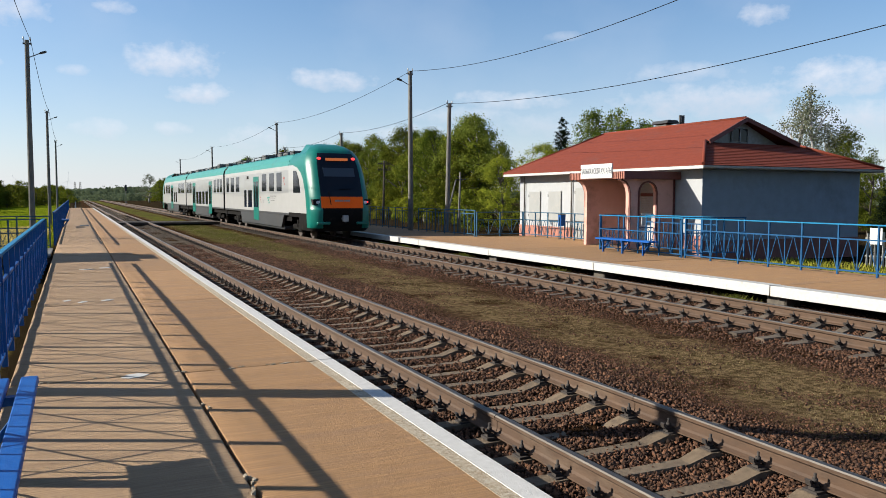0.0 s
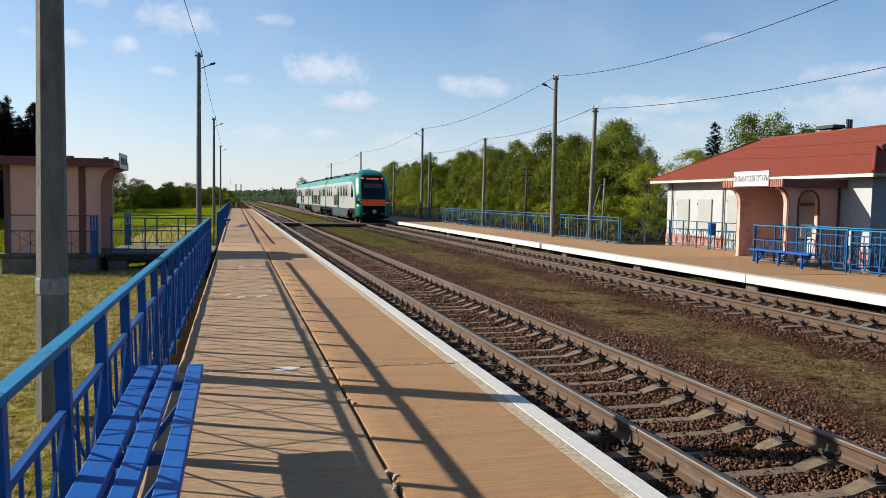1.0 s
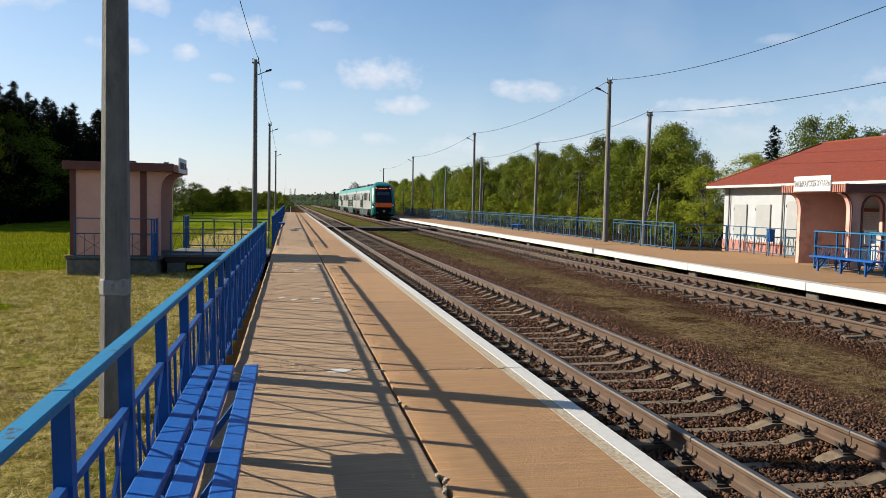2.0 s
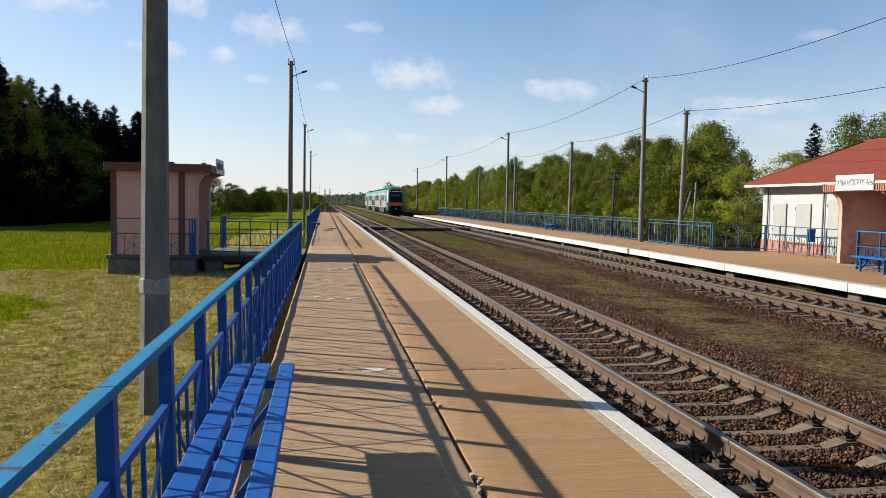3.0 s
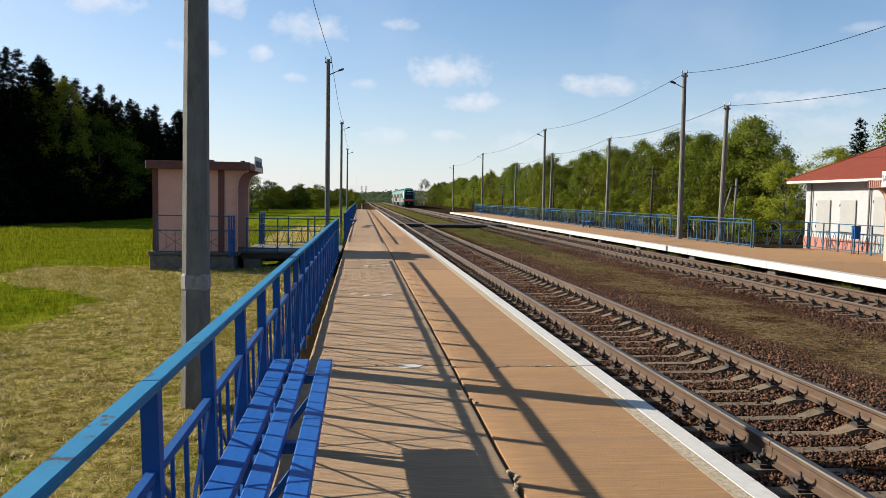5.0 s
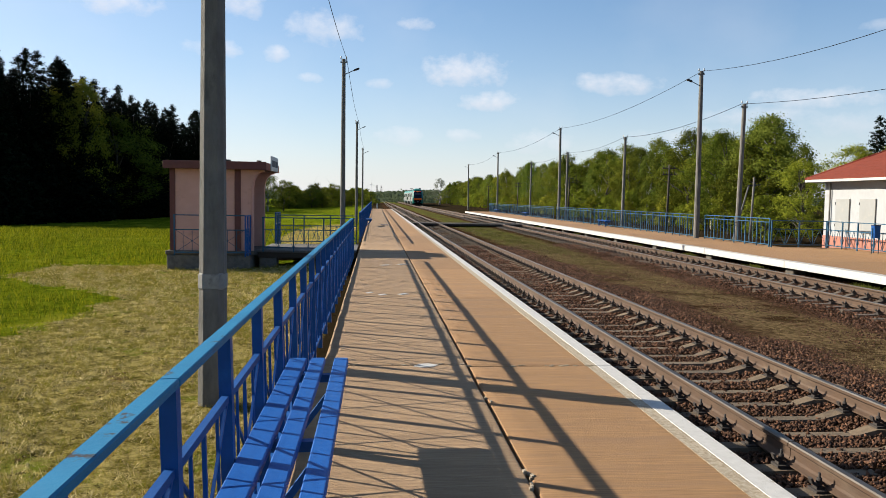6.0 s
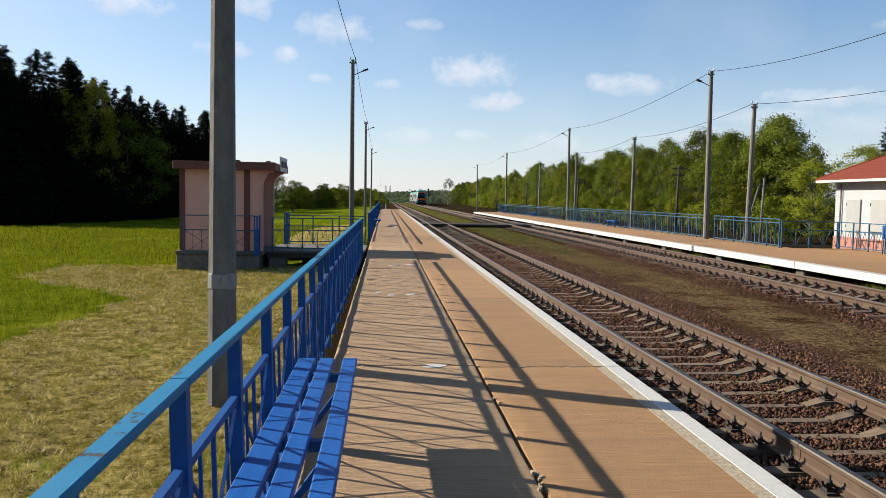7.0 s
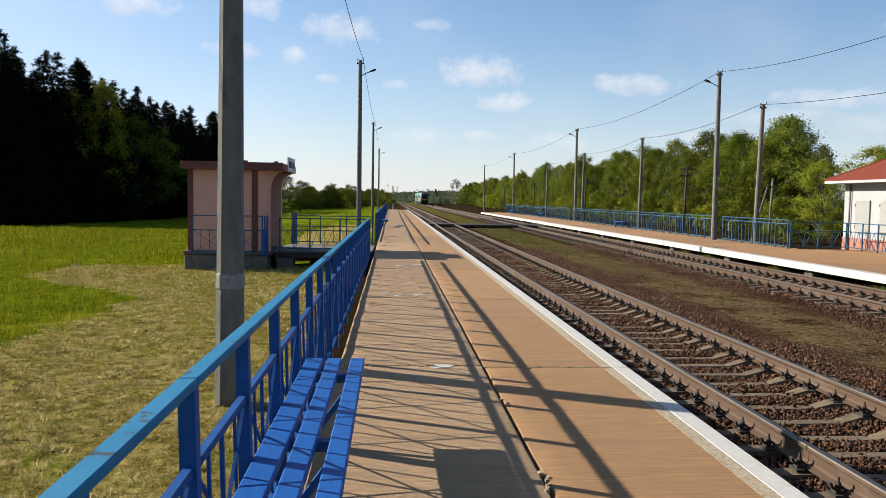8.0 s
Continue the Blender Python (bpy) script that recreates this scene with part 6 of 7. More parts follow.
def make_tree(name, label, seed, h, r, base, kind, leaves, bark, clumps=70, per=42, size=0.26):
    rng = np.random.default_rng(seed)
    root = thing(name, label, "tree", pose(0, 0, -50), "woodland trees")
    if kind == "spruce":
        cs = []
        tiers = 30
        for k in range(tiers):
            t = k / tiers
            z = base + (h - base) * t
            rr = r * (1 - t) ** 0.72 * rng.uniform(0.65, 1.2) + 0.02
            nb = max(3, int(9 * (1 - t) + 3))
            for j in range(nb):
                ang = 6.283 * (j + rng.uniform(-0.35, 0.35)) / nb + k
                for q in (0.35, 0.68, 1.0):
                    cs.append((rr * q * math.cos(ang), rr * q * math.sin(ang), z - 0.28 * q * rr + 0.1 + rng.uniform(-0.16, 0.16)))
        cs.append((0, 0, h - 0.1))
        cs = np.array(cs)
        slim = np.repeat(np.clip(1.15 - (cs[:, 2] - base) / (h - base), 0.45, 1.0), 22)[:, None]
        v, f = leaf_cards(rng, cs, np.array([0.19, 0.19, 0.15]) * slim, 22, size)
        # short twigs towards the tip
        mid = v.reshape(-1, 4, 3).mean(1, keepdims=True)
        v = (mid + (v.reshape(-1, 4, 3) - mid) * np.clip(slim * 1.2, 0.5, 1.0)[:, :, None]).reshape(-1, 3)
    else:
        cs = crown_centres(rng, clumps, r, h - base, base, {"round": 0.85, "birch": 0.62, "bush": 0.6}[kind])
        droop = 0.42 if kind == "birch" else 0.0
        v, f = leaf_cards(rng, cs, np.array([0.25, 0.25, 0.19]) * (r / 2.4), per, size, droop, (0, 0, base + (h - base) * 0.4))
    crown = big_mesh("crown", v, f, leaves, root)
    bm = bmesh.new()
    top = h * (0.84 if kind == "spruce" else 0.8)
    bend = [(rng.uniform(-0.12, 0.12) * k, rng.uniform(-0.12, 0.12) * k, top * k / 5) for k in range(6)]
    bend[0] = (0, 0, -0.3)
    r0 = (0.011 if kind == "spruce" else 0.02) * h
    for k in range(5):
        tube(bm, bend[k], bend[k + 1], r0 * (1 - k / 5.6), r0 * (1 - (k + 1) / 5.6), n=7)
    if kind != "spruce":
        picks = cs[rng.permutation(len(cs))[:14]]
        for p in picks:
            k = min(4, max(1, int(5 * (p[2] - 0.8) / top)))
            a = Vector(bend[k])
            m1 = a.lerp(Vector(p), 0.55) + Vector((0, 0, 0.15))
            tube(bm, a, m1, r0 * 0.38, r0 * 0.22, n=5)
            tube(bm, m1, Vector(p), r0 * 0.22, r0 * 0.06, n=5)
    part("trunk", bm, bark, root)
    return root


def plant(proto, x, y, s, turn, z=None, squash=1.0):
    zz = float(ground_height(np.array(x), np.array(y))) - 0.05 if z is None else z
    ob = copy_thing(proto, pose(x, y, zz, 0, 0, turn))
    ob.scale = (s * squash, s * squash, s)
    return ob


def make_woods():
    rnd = random.Random(21)
    P = [
        make_tree("birch_tree", "tall birch with drooping light green leaves", 1, 10, 2.5, 1.6, "birch", L["birch"], L["birch_bark"], 125, 100, 0.12),
        make_tree("birch_tree", "slender birch with light green leaves", 2, 10, 2.0, 1.8, "birch", L["birch"], L["birch_bark"], 100, 95, 0.12),
        make_tree("broadleaf_tree", "dense green broadleaf tree at the wood's edge", 3, 9, 2.7, 1.0, "round", L["oak"], L["bark"], 120, 105, 0.125),
        make_tree("broadleaf_tree", "yellow-green young broadleaf tree", 4, 8, 2.4, 0.8, "round", L["fresh"], L["bark"], 105, 100, 0.12),
        make_tree("bush", "low bright green bush at the wood's edge", 5, 3.4, 1.9, 0.2, "bush", L["fresh"], L["bark"], 60, 80, 0.115),
        make_tree("spruce_tree", "shade-dark spruce with layered branches", 6, 12, 2.2, 0.6, "spruce", L["spruce"], L["bark"], size=0.19),
        make_tree("spruce_tree", "tall narrow shade-dark spruce", 7, 13, 1.8, 0.8, "spruce", L["spruce"], L["bark"], size=0.19),
        make_tree("young_tree", "thin grey-green tree just in leaf", 8, 10, 1.9, 2.0, "birch", L["grey"], L["birch_bark"], 95, 60, 0.10),
    ]
    # wood along the far side of the line
    y = 47.0
    while y < 330:
        for row, x0 in enumerate((29.0, 33.0, 37.5)):
            if row == 2 and y > 150:
                continue
            if x0 / y > 0.535:
                continue
            k = rnd.choices((0, 1, 2, 3), (3, 2, 4, 2))[0]
            base_h = (10, 10, 9, 8)[k]
            h = rnd.uniform(6.2, 9.0) + (0.4 if row else 0) + (0.5 if 90 < y < 170 else 0)
            plant(P[k], x0 + rnd.uniform(-1.1, 1.1) + (1.0 if y > 200 else 0), y + rnd.uniform(-1.2, 1.2), h / base_h, rnd.uniform(0, 360), squash=rnd.uniform(0.85, 1.2))
        if rnd.random() < 0.5 and y > 50:
            plant(P[4], 26.6 + rnd.uniform(-0.6, 0.8), y + rnd.uniform(-1, 1), rnd.uniform(0.6, 1.15), rnd.uniform(0, 360))
        y += 2.9 if y < 130 else 4.0
    # the large birch and its neighbours near the house
    plant(P[0], 29.6, 57.0, 0.90, 40, squash=1.6)
    plant(P[0], 31.0, 60.5, 0.88, 190, squash=1.5)
    plant(P[2], 27.6, 60.5, 0.88, 200, squash=1.05)
    plant(P[2], 30.4, 58.6, 1.0, 290, squash=1.2)
    plant(P[3], 24.6, 43.2, 0.60, 70, squash=1.2)
    plant(P[4], 23.6, 45.5, 0.8, 10)
    plant(P[1], 27.2, 47.8, 0.62, 150, squash=1.1)
    # trees behind the house
    plant(P[5], 34.0, 50.4, 0.70, 15, squash=1.35)
    plant(P[6], 34.6, 51.2, 0.58, 75, squash=1.6)
    plant(P[0], 33.6, 46.0, 0.86, 130)
    plant(P[1], 36.2, 46.5, 0.88, 250, squash=1.3)
    plant(P[2], 34.9, 49.2, 0.72, 20, squash=1.2)
    plant(P[1], 37.9, 45.6, 0.80, 120, squash=1.3)
    plant(P[0], 39.2, 46.8, 0.78, 40, squash=1.1)
    plant(P[3], 33.4, 52.0, 0.80, 200, squash=1.2)
    plant(P[3], 32.2, 49.0, 0.72, 310)
    plant(P[3], 29.5, 45.5, 0.62, 90)
    plant(P[7], 41.5, 34.5, 0.92, 60, squash=1.15)
    plant(P[7], 42.2, 35.3, 0.84, 200, squash=1.5)
    plant(P[7], 43.4, 34.6, 0.70, 320, squash=1.6)
    plant(P[1], 43.6, 33.4, 0.68, 95, squash=1.3)
    plant(P[2], 41.0, 29.8, 0.52, 215)
    plant(P[5], 40.0, 27.6, 0.45, 130)
    for k in range(26):
        x = rnd.uniform(44, 62)
        plant(P[rnd.choice((0, 2, 3, 5))], x, 66 - (x - 40) * 1.2 + rnd.uniform(-6, 6), rnd.uniform(0.45, 0.62), rnd.uniform(0, 360))
    # wood across the meadow, on lower ground; its backlit shade is in the needle colour
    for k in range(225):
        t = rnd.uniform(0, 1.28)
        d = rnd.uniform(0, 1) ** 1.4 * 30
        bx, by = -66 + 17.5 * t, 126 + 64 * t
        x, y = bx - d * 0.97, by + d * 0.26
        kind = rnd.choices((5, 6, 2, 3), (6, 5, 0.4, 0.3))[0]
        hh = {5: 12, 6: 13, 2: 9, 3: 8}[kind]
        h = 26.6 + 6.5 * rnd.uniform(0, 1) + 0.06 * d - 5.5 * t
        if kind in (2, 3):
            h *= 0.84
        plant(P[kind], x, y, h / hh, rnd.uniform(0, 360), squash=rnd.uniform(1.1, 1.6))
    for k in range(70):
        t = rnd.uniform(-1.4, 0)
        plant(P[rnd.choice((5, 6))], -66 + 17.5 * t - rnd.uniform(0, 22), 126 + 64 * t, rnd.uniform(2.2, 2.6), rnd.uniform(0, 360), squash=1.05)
    for x, y, s, turn in ((-59.5, 150, 3.0, 45), (-56.0, 156, 3.3, 145), (-54.0, 170, 2.7, 80)):
        plant(P[3], x, y, s, turn, squash=0.68)
    plant(P[7], -69.5, 136, 3.0, 80, squash=0.9)
    # clump past the shelter and the hedge of the meadow
    plant(P[5], -20.0, 122.0, 0.62, 20, squash=1.3)
    plant(P[0], -19.0, 140.0, 0.72, 200, squash=1.5)
    plant(P[2], -16.5, 142.0, 0.62, 10, squash=1.3)
    plant(P[2], -22.5, 138.0, 0.66, 100, squash=1.4)
    for k in range(110):
        t = rnd.uniform(0, 1)
        plant(P[rnd.choice((2, 3, 4, 4))], -20 + 19 * t + rnd.uniform(-2, 2), 160 + 110 * t + rnd.uniform(0, 26), rnd.uniform(0.40, 0.70), rnd.uniform(0, 360), squash=1.5)
    plant(P[7], 21.5, 262.0, 0.9, 30, squash=2.0)
    plant(P[2], 23.5, 246.0, 0.75, 30, squash=1.4)
    for p in P:
        for o in list(p.children_recursive):
            bpy.data.objects.remove(o)
        bpy.data.objects.remove(p)


make_woods()


def make_far_woods():
    """Low wooded skyline, kilometres of it, as one mass of leaf tufts."""
    rng = np.random.default_rng(31)
    vs, fs, base = [], [], 0
    for dist, hgt, n, size in ((420, 5.5, 1300, 2.2), (700, 9.5, 1700, 3.4), (1200, 17.0, 2200, 5.6)):
        ang = np.radians(rng.uniform(-40, 75, n))
        ang = ang[(ang > np.radians(-7)) | (dist > 500)]
        dd = dist * rng.uniform(0.9, 1.15, len(ang))
        c = np.stack([dd * np.sin(ang), dd * np.cos(ang), rng.uniform(0.1, 0.78, len(ang)) ** 0.8 * hgt * (0.75 + 0.25 * np.sin(ang * 23 + dist)) - 1.5], 1)
        v, f = leaf_cards(rng, c, np.array([size, size, size * 0.32]), 26, size * 0.42)
        vs.append(v)
        fs.append(f + base)
        base += len(v)
        # solid mass of the wood below its crowns
        a = np.radians(np.arange(-40 if dist > 500 else -7, 75, 0.12))
        top = hgt * (0.75 + 0.25 * np.sin(a * 23 + dist)) * rng.uniform(0.82, 1.0, len(a)) - 1.2
        rows = []
        for dr, hh in ((-0.03, -3.0 + 0 * top), (-0.012, top * 0.8), (0.0, top), (0.02, top * 0.85), (0.03, -3.0 + 0 * top)):
            d2 = dist * (1.02 + dr + rng.uniform(-0.004, 0.004, len(a)))
            rows.append(np.stack([d2 * np.sin(a), d2 * np.cos(a), hh], 1))
        v = np.concatenate(rows)
        m_ = len(a)
        k = np.arange(m_ - 1)
        f = np.concatenate([np.stack([k + r * m_, k + 1 + r * m_, k + 1 + (r + 1) * m_, k + (r + 1) * m_], 1) for r in range(4)])
        vs.append(v)
        fs.append(f + base)
        base += len(v)
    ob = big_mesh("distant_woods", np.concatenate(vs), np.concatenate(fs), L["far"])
    tagged(ob, "low green woods along the horizon, haze in the leaf colour", "woods", kind="stuff")


make_far_woods()


def make_turbine(x, y, h, turn, spin):
    root = thing("wind_turbine", "distant pale wind turbine on the horizon", "wind turbine", pose(x, y, -2, 0, 0, turn), "wind turbines")
    bm = bmesh.new()
    tube(bm, (0, 0, 0), (0, 0, h), h * 0.015, h * 0.009, n=8)
    part("tower", bm, M["turbine"], root)
    bm = bmesh.new()
    box(bm, -h * 0.02, h * 0.02, -h * 0.05, h * 0.06, h * 0.985, h * 1.025)
    part("nacelle", bm, M["turbine"], root)
    for k in range(3):
        a = radians(spin + 120 * k)
        bm = bmesh.new()
        bar(bm, (0, -h * 0.055, h), (math.sin(a) * h * 0.5, -h * 0.055, h + math.cos(a) * h * 0.5), h * 0.013, h * 0.008)
        part("blade", bm, M["turbine"], root)


for az, spin, s in ((-4.48, 25, 1.0), (-3.29, 80, 0.95), (-0.34, 5, 1.0)):
    make_turbine(1900 * math.sin(radians(az)), 1900 * math.cos(radians(az)), 36.0 * s, 20, spin)


def make_mast(az):
    d = 1500
    root = thing("lattice_mast", "distant lattice mast on the horizon", "mast", pose(d * math.sin(radians(az)), d * math.cos(radians(az)), -2), "masts")
    bm = bmesh.new()
    for i, j in ((-1, -1), (1, -1), (1, 1), (-1, 1)):
        tube(bm, (i * 2.2, j * 2.2, 0), (i * 0.8, j * 0.8, 27), 0.35, n=5)
    for k in range(9):
        w = 2.2 - 1.4 * k / 9
        bar(bm, (-w, -w, k * 3), (w, -w, k * 3 + 3), 0.3)
        bar(bm, (w, -w, k * 3), (-w, -w, k * 3 + 3), 0.3)
    part("frame_work", bm, M["pole"], root)


make_mast(0.08)
make_mast(0.41)


# ---- ballast stones and meadow grass ----
def make_ballast():
    rng = np.random.default_rng(41)
    n = 262000
    u = rng.uniform(0, 1, n)
    x = np.where(u < 0.52, rng.uniform(2.76, 6.9, n), np.where(u < 0.70, rng.uniform(6.5, 9.3, n), rng.uniform(8.9, 13.5, n)))
    y = np.maximum(3.2, 0.7 * x - 1.2) + 34 * rng.uniform(0, 1, n) ** 1.9
    y = np.where(rng.uniform(0, 1, n) < 0.07, rng.uniform(-8, 6, n), y)
    z = ground_height(x, y) + rng.uniform(0, 0.016, n)
    s = (0.008 + 0.019 * rng.uniform(0, 1, n) ** 1.6) * np.clip(0.85 + y * 0.022, 0.85, 1.5)
    # heaped round the sleeper ends, hollow between the rails; the sleeper tops lie mostly bare
    for xl in (NEAR_L, FAR_L):
        d = np.abs(x - (xl + GAUGE / 2))
        z = z + np.interp(d, (0.0, 0.45, 0.72, 1.35, 1.75, 2.1), (0.004, 0.008, 0.040, 0.052, 0.030, 0.0))
        on = (d < 1.36) & (np.abs(((y + 8.0 + PITCH / 2) % PITCH) - PITCH / 2) < 0.085)
        s = np.where(on & (rng.uniform(0, 1, n) > np.interp(d, (0.7, 1.0, 1.3), (0.10, 0.22, 0.6))), s * 0.05, s)
    # trodden fine gravel on the path between the tracks
    clump = np.sin(x * 2.1 + 0.7 * np.sin(y * 1.3)) * np.sin(y * 1.7 + x) + 0.5 * np.sin(x * 5.3 + y * 2.9)
    path = np.clip(1.75 - np.abs(x - 7.85 - 0.25 * np.sin(y * 0.8)), 0, 1)
    s = s * (1 - path * np.where(clump + rng.normal(0, 0.5, n) > 0.55, 0.35, 0.88))
    # irregular split stones: a three-cornered girdle with a blunt tip above and below
    g = np.radians([0, 120, 240])
    base = np.array([(math.cos(t), math.sin(t), 0) for t in g] + [(0.25, 0.1, 0.85), (-0.2, -0.1, -0.85)]) * 1.3
    v = (base[None] * rng.uniform(0.65, 1.3, (n, 5, 1)) + rng.uniform(-0.4, 0.4, (n, 5, 3))) * rng.uniform(0.6, 1.3, (n, 1, 3)) * s[:, None, None]
    ang = rng.uniform(0, 6.28, (n, 2))
    ca, sa, cb, sb = np.cos(ang[:, 0]), np.sin(ang[:, 0]), np.cos(ang[:, 1]), np.sin(ang[:, 1])
    vx = v[..., 0] * ca[:, None] - v[..., 1] * sa[:, None]
    vy = v[..., 0] * sa[:, None] + v[..., 1] * ca[:, None]
    vy2 = vy * cb[:, None] - v[..., 2] * sb[:, None]
    vz = vy * sb[:, None] + v[..., 2] * cb[:, None]
    p = np.stack([vx + x[:, None], vy2 + y[:, None], vz * 0.9 + z[:, None]], 2).reshape(-1, 3)
    q = np.array([(0, 1, 3), (1, 2, 3), (2, 0, 3), (1, 0, 4), (2, 1, 4), (0, 2, 4)])
    f = (np.arange(n)[:, None, None] * 5 + q[None]).reshape(-1, 3)
    ob = big_mesh("ballast", p, f, M["stone"])
    tagged(ob, "loose brown and grey ballast stones between the rails", "gravel", kind="stuff")


make_ballast()


def blades(name, x, y, h, w, lean, material, label, seed):
    rng = np.random.default_rng(seed)
    n = len(x)
    z = ground_height(x, y) - 0.01
    a = rng.uniform(0, 6.28, n)
    l = lean * h * rng.uniform(0.3, 1.2, n)
    b = rng.uniform(0, 6.28, n)
    dx, dy = np.cos(a) * w, np.sin(a) * w
    tx, ty = np.cos(b) * l, np.sin(b) * l
    v = np.stack([np.stack([x - dx, y - dy, z], 1), np.stack([x + dx, y + dy, z], 1),
                  np.stack([x + dx * 0.3 + tx, y + dy * 0.3 + ty, z + h], 1), np.stack([x - dx * 0.3 + tx, y - dy * 0.3 + ty, z + h], 1)], 1).reshape(-1, 3)
    ob = big_mesh(name, v, np.arange(4 * n).reshape(-1, 4), material)
    return tagged(ob, label, "grass", kind="stuff")


def in_patch(x, y):
    """Uncut grass: the meadow behind a curving edge, and one tongue near the platform."""
    wob = 0.3 * np.sin(x * 3 + y) + 0.25 * np.sin(y * 2.7)
    strip = x + wob > -5.9
    wedge = (y + 1.05 * x + wob > 12.4) & (x + wob > -10.9)
    island = ((x + 3.6) / 2.3) ** 2 + ((y - 55) / 17) ** 2 < 1
    return ~(((strip | wedge) & (y + wob < 27.8)) | island)


def make_grass():
    rng = np.random.default_rng(51)
    hay = mat("cut_grass", (1.05, 0.84, 0.40), (0.58, 0.45, 0.16), 3, 0.9, piece=0.65, island=True)
    short = leaf_mat("short_grass", (0.225, 0.25, 0.02), (0.54, 0.47, 0.082), 0.3)
    tall = leaf_mat("meadow_grass", (0.055, 0.115, 0.004), (0.38, 0.43, 0.020), 0.35)
    straw = mat("trodden_straw", (0.44, 0.33, 0.15), (0.26, 0.19, 0.08), 3, 0.9, piece=0.5, island=True)
    weed = leaf_mat("weed_leaf", (0.11, 0.16, 0.02), (0.27, 0.27, 0.06), 0.3)
    n = 370000
    y = 2.0 + 29 * rng.uniform(0, 1, n) ** 1.9
    x = -1.0 - 12 * rng.uniform(0, 1, n) ** 1.4
    bare = np.sin(x * 1.9 + 2.2 * np.sin(y * 0.9)) * np.sin(y * 1.6 + 1.8 * np.sin(x * 1.1)) + 0.7 * np.sin(x * 5.7 + y * 2.3) * np.sin(y * 4.9 - x * 1.7)
    k = ~in_patch(x, y) & (rng.uniform(0, 1, n) < 0.72 + 0.55 * bare)
    x, y = x[k], y[k]
    half = rng.uniform(0, 1, len(x)) < 0.55
    grow = np.clip(0.8 + y * 0.03, 0.8, 1.6)
    blades("hay_litter", x[half], y[half], 0.03 * grow[half] * rng.uniform(0.3, 1.3, half.sum()), 0.0040 * grow[half] ** 1.4, 2.6, hay, "pale cut hay lying on mown ground", 52)
    o = ~half
    blades("short_grass", x[o], y[o], 0.04 * grow[o] * rng.uniform(0.4, 1.3, o.sum()), 0.0032 * grow[o] ** 1.5, 0.9, short, "short mown yellow-green grass", 53)
    # raked heaps and green tufts on the mown ground
    for nm, count, per, ma, hh, lab in (("hay_heaps", 2600, 16, hay, 0.045, "small raked heaps of dry hay"), ("grass_tufts", 2200, 16, short, 0.07, "low green tufts left by the mower")):
        cx, cy = -1.1 - 11 * rng.uniform(0, 1, count) ** 1.3, 3.0 + 27 * rng.uniform(0, 1, count) ** 1.5
        k = ~in_patch(cx, cy)
        cx, cy = np.repeat(cx[k], per), np.repeat(cy[k], per)
        grow = np.clip(0.8 + cy * 0.03, 0.8, 1.6)
        x, y = cx + rng.normal(0, 0.07, len(cx)), cy + rng.normal(0, 0.05, len(cx))
        blades(nm, x, y, hh * grow * rng.uniform(0.4, 1.4, len(x)), 0.0042 * grow ** 1.4, 1.2, ma, lab, count)
    n = 200000
    y = 8 + 62 * rng.uniform(0, 1, n) ** 1.8
    x = -1.2 - 34 * rng.uniform(0, 1, n) ** 0.9
    k = in_patch(x, y) & ~((x > -7.2) & (x < -0.6) & (y > 26) & (y < 31.5))
    x, y = x[k], y[k]
    grow = np.clip(0.7 + y * 0.022, 0.7, 2.0)
    tuft = np.sin(x * 1.7 + 2 * np.sin(y * 0.6)) * np.sin(y * 1.3 + np.sin(x * 2.2)) + 0.6 * np.sin(x * 4.1 + y * 2.3) * np.sin(y * 3.7 - x)
    k = rng.uniform(0, 1, len(x)) < 0.75 + 0.4 * tuft
    x, y, grow, tuft = x[k], y[k], grow[k], tuft[k]
    blades("meadow_grass", x, y, 0.10 * grow * rng.uniform(0.5, 1.4, len(x)) * (1.0 + 0.45 * tuft), 0.0075 * grow, 0.6, tall, "lush uncut bright green meadow grass", 54)
    n = 85000
    y = 5 + 60 * rng.uniform(0, 1, n) ** 1.5
    x = rng.normal(7.85, 0.75, n)
    k = rng.uniform(0, 1, n) < np.clip(0.45 + y * 0.025, 0, 1) * (0.3 + 0.7 * (np.sin(x * 2.3 + np.sin(y * 0.9)) * np.sin(y * 0.83 + x) > -0.15))
    x, y = x[k], y[k]
    dry = rng.uniform(0, 1, len(x)) < np.clip(0.78 - y * 0.012, 0.3, 1)
    for nm, kk, ma, lab in (("verge_weeds", ~dry, weed, "sparse weeds between the two tracks"), ("dry_verge_grass", dry, straw, "dry straw-coloured grass between the two tracks")):
        blades(nm, x[kk], y[kk], 0.028 * np.clip(y[kk] * 0.05, 0.8, 1.8) * rng.uniform(0.4, 1.3, kk.sum()), 0.0042 * np.clip(y[kk] * 0.05, 1, 2), 1.4, ma, lab, 55)
    n = 2600
    y = rng.choice((12.5, 19.3, 25.4, 31.0, 33.5, 37.5, 43.4, 49.0, 55.6, 61.0), n) + rng.normal(0, 0.3, n)
    x = EDGE2 - 0.12 + np.abs(rng.normal(0, 0.12, n))
    blades("edge_weeds", x, y, 0.10 * rng.uniform(0.5, 2.2, n), 0.009, 0.8, weed, "green weeds along the far platform foot", 57)
    n = 9000
    x, y = rng.uniform(17.1, 24, n), rng.uniform(8, 21, n)
    blades("lawn_grass", x, y, 0.12 * rng.uniform(0.5, 1.3, n), 0.012, 0.6, short, "uneven green grass behind the far railing", 56)


make_grass()


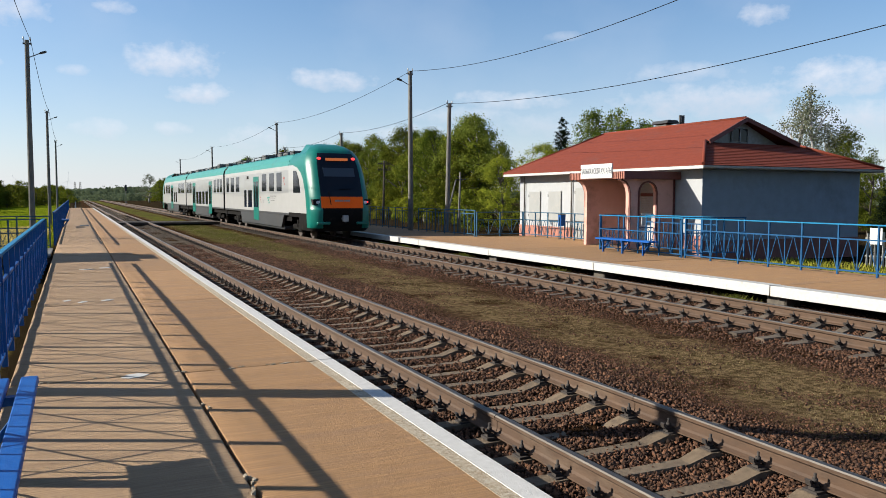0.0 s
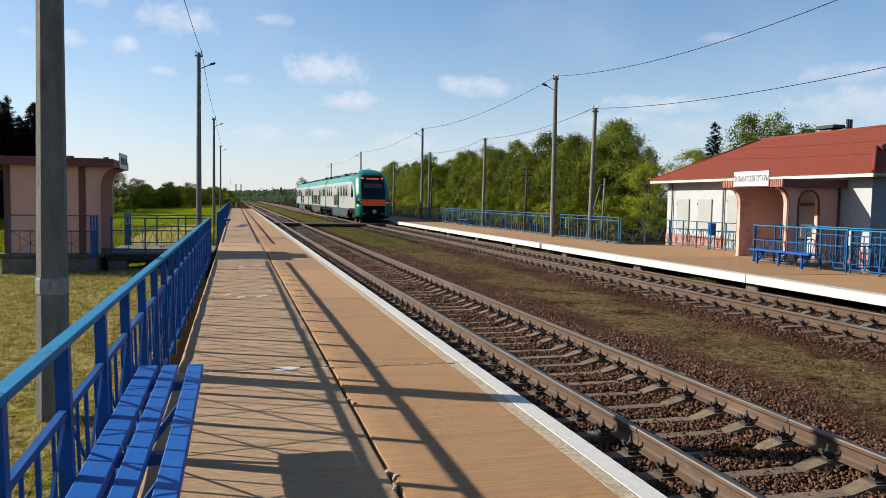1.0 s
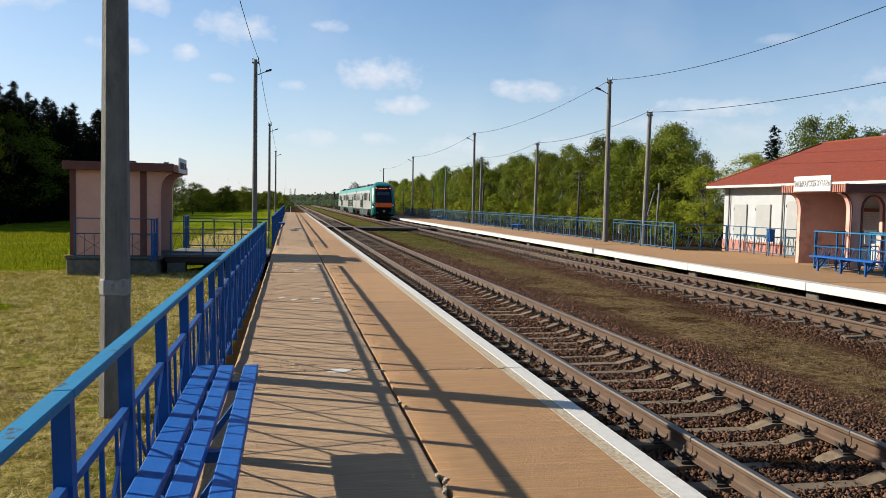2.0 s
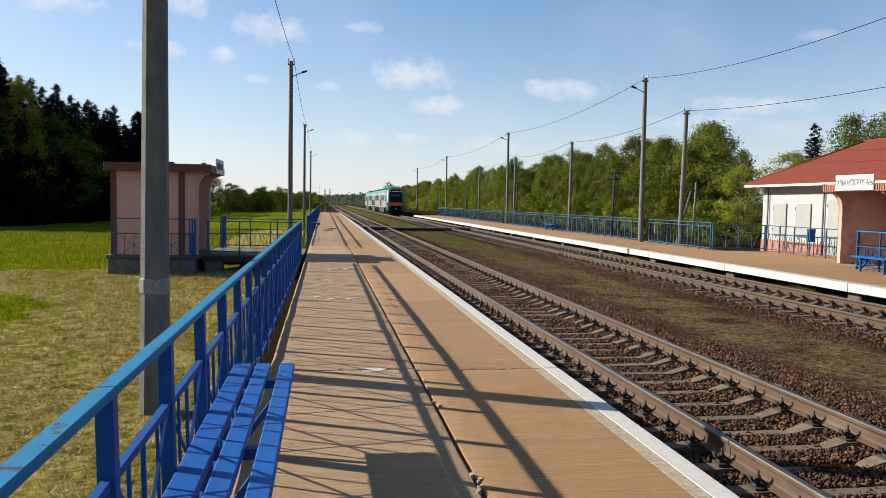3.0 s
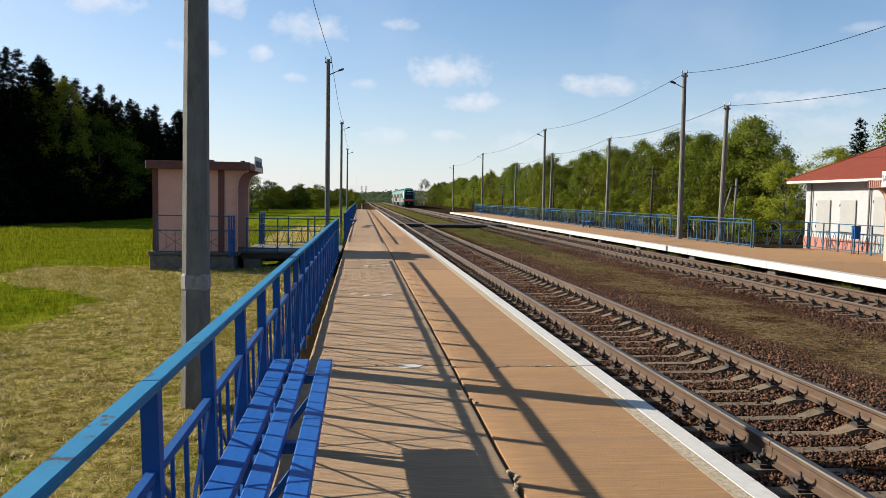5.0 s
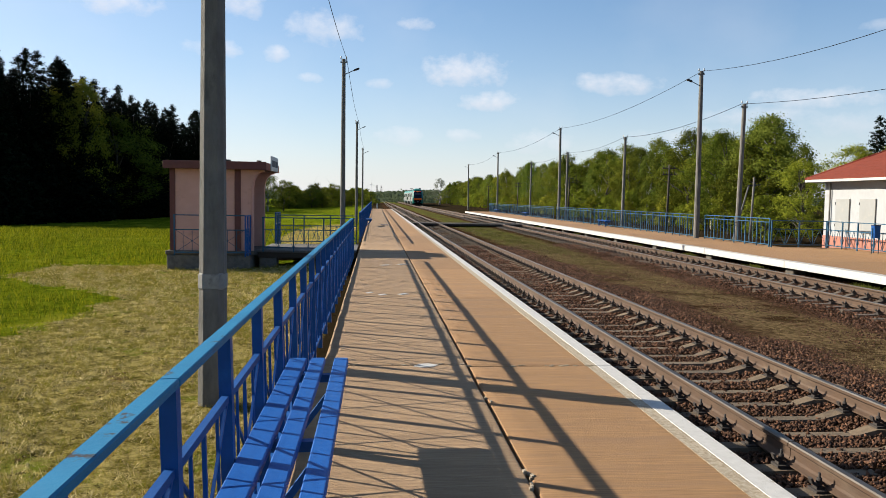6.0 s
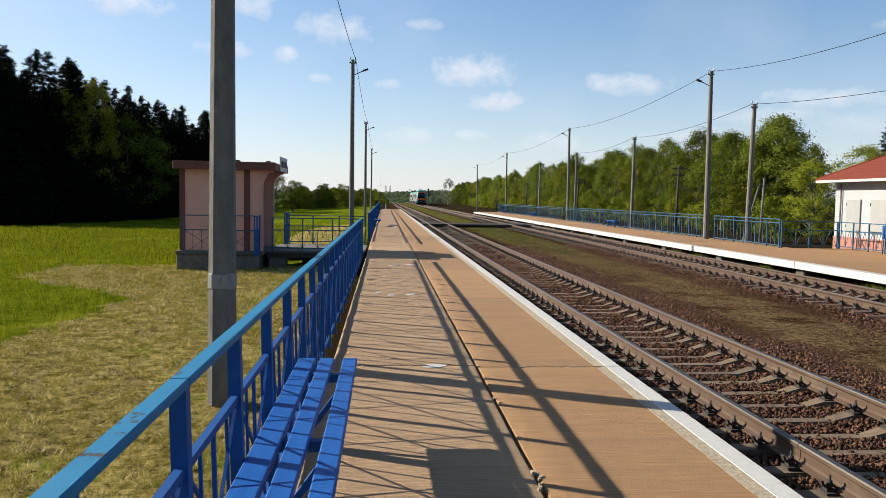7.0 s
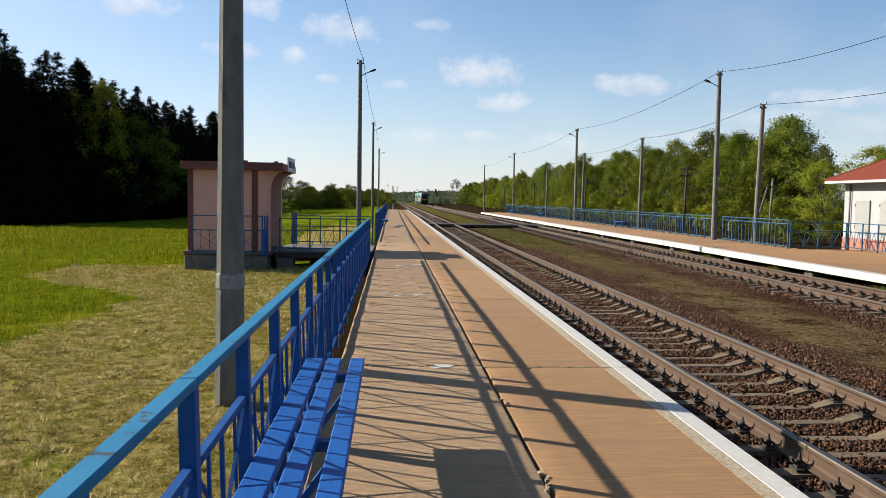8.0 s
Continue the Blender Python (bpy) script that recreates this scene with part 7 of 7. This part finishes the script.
def motions():
    x, z = FAR_L + GAUGE / 2, RAIL_TOP
    rows = [(0.0, 34.3), (0.5, 49.2), (1.0, 63.9), (1.5, 78.6), (2.0, 93.1), (3.5, 136.2), (4.5, 165.0), (6.0, 206.5), (7.0, 235.5), (8.0, 264.5)]
    walk(train, [(t, pose(x, y, z)) for t, y in rows])


motions()
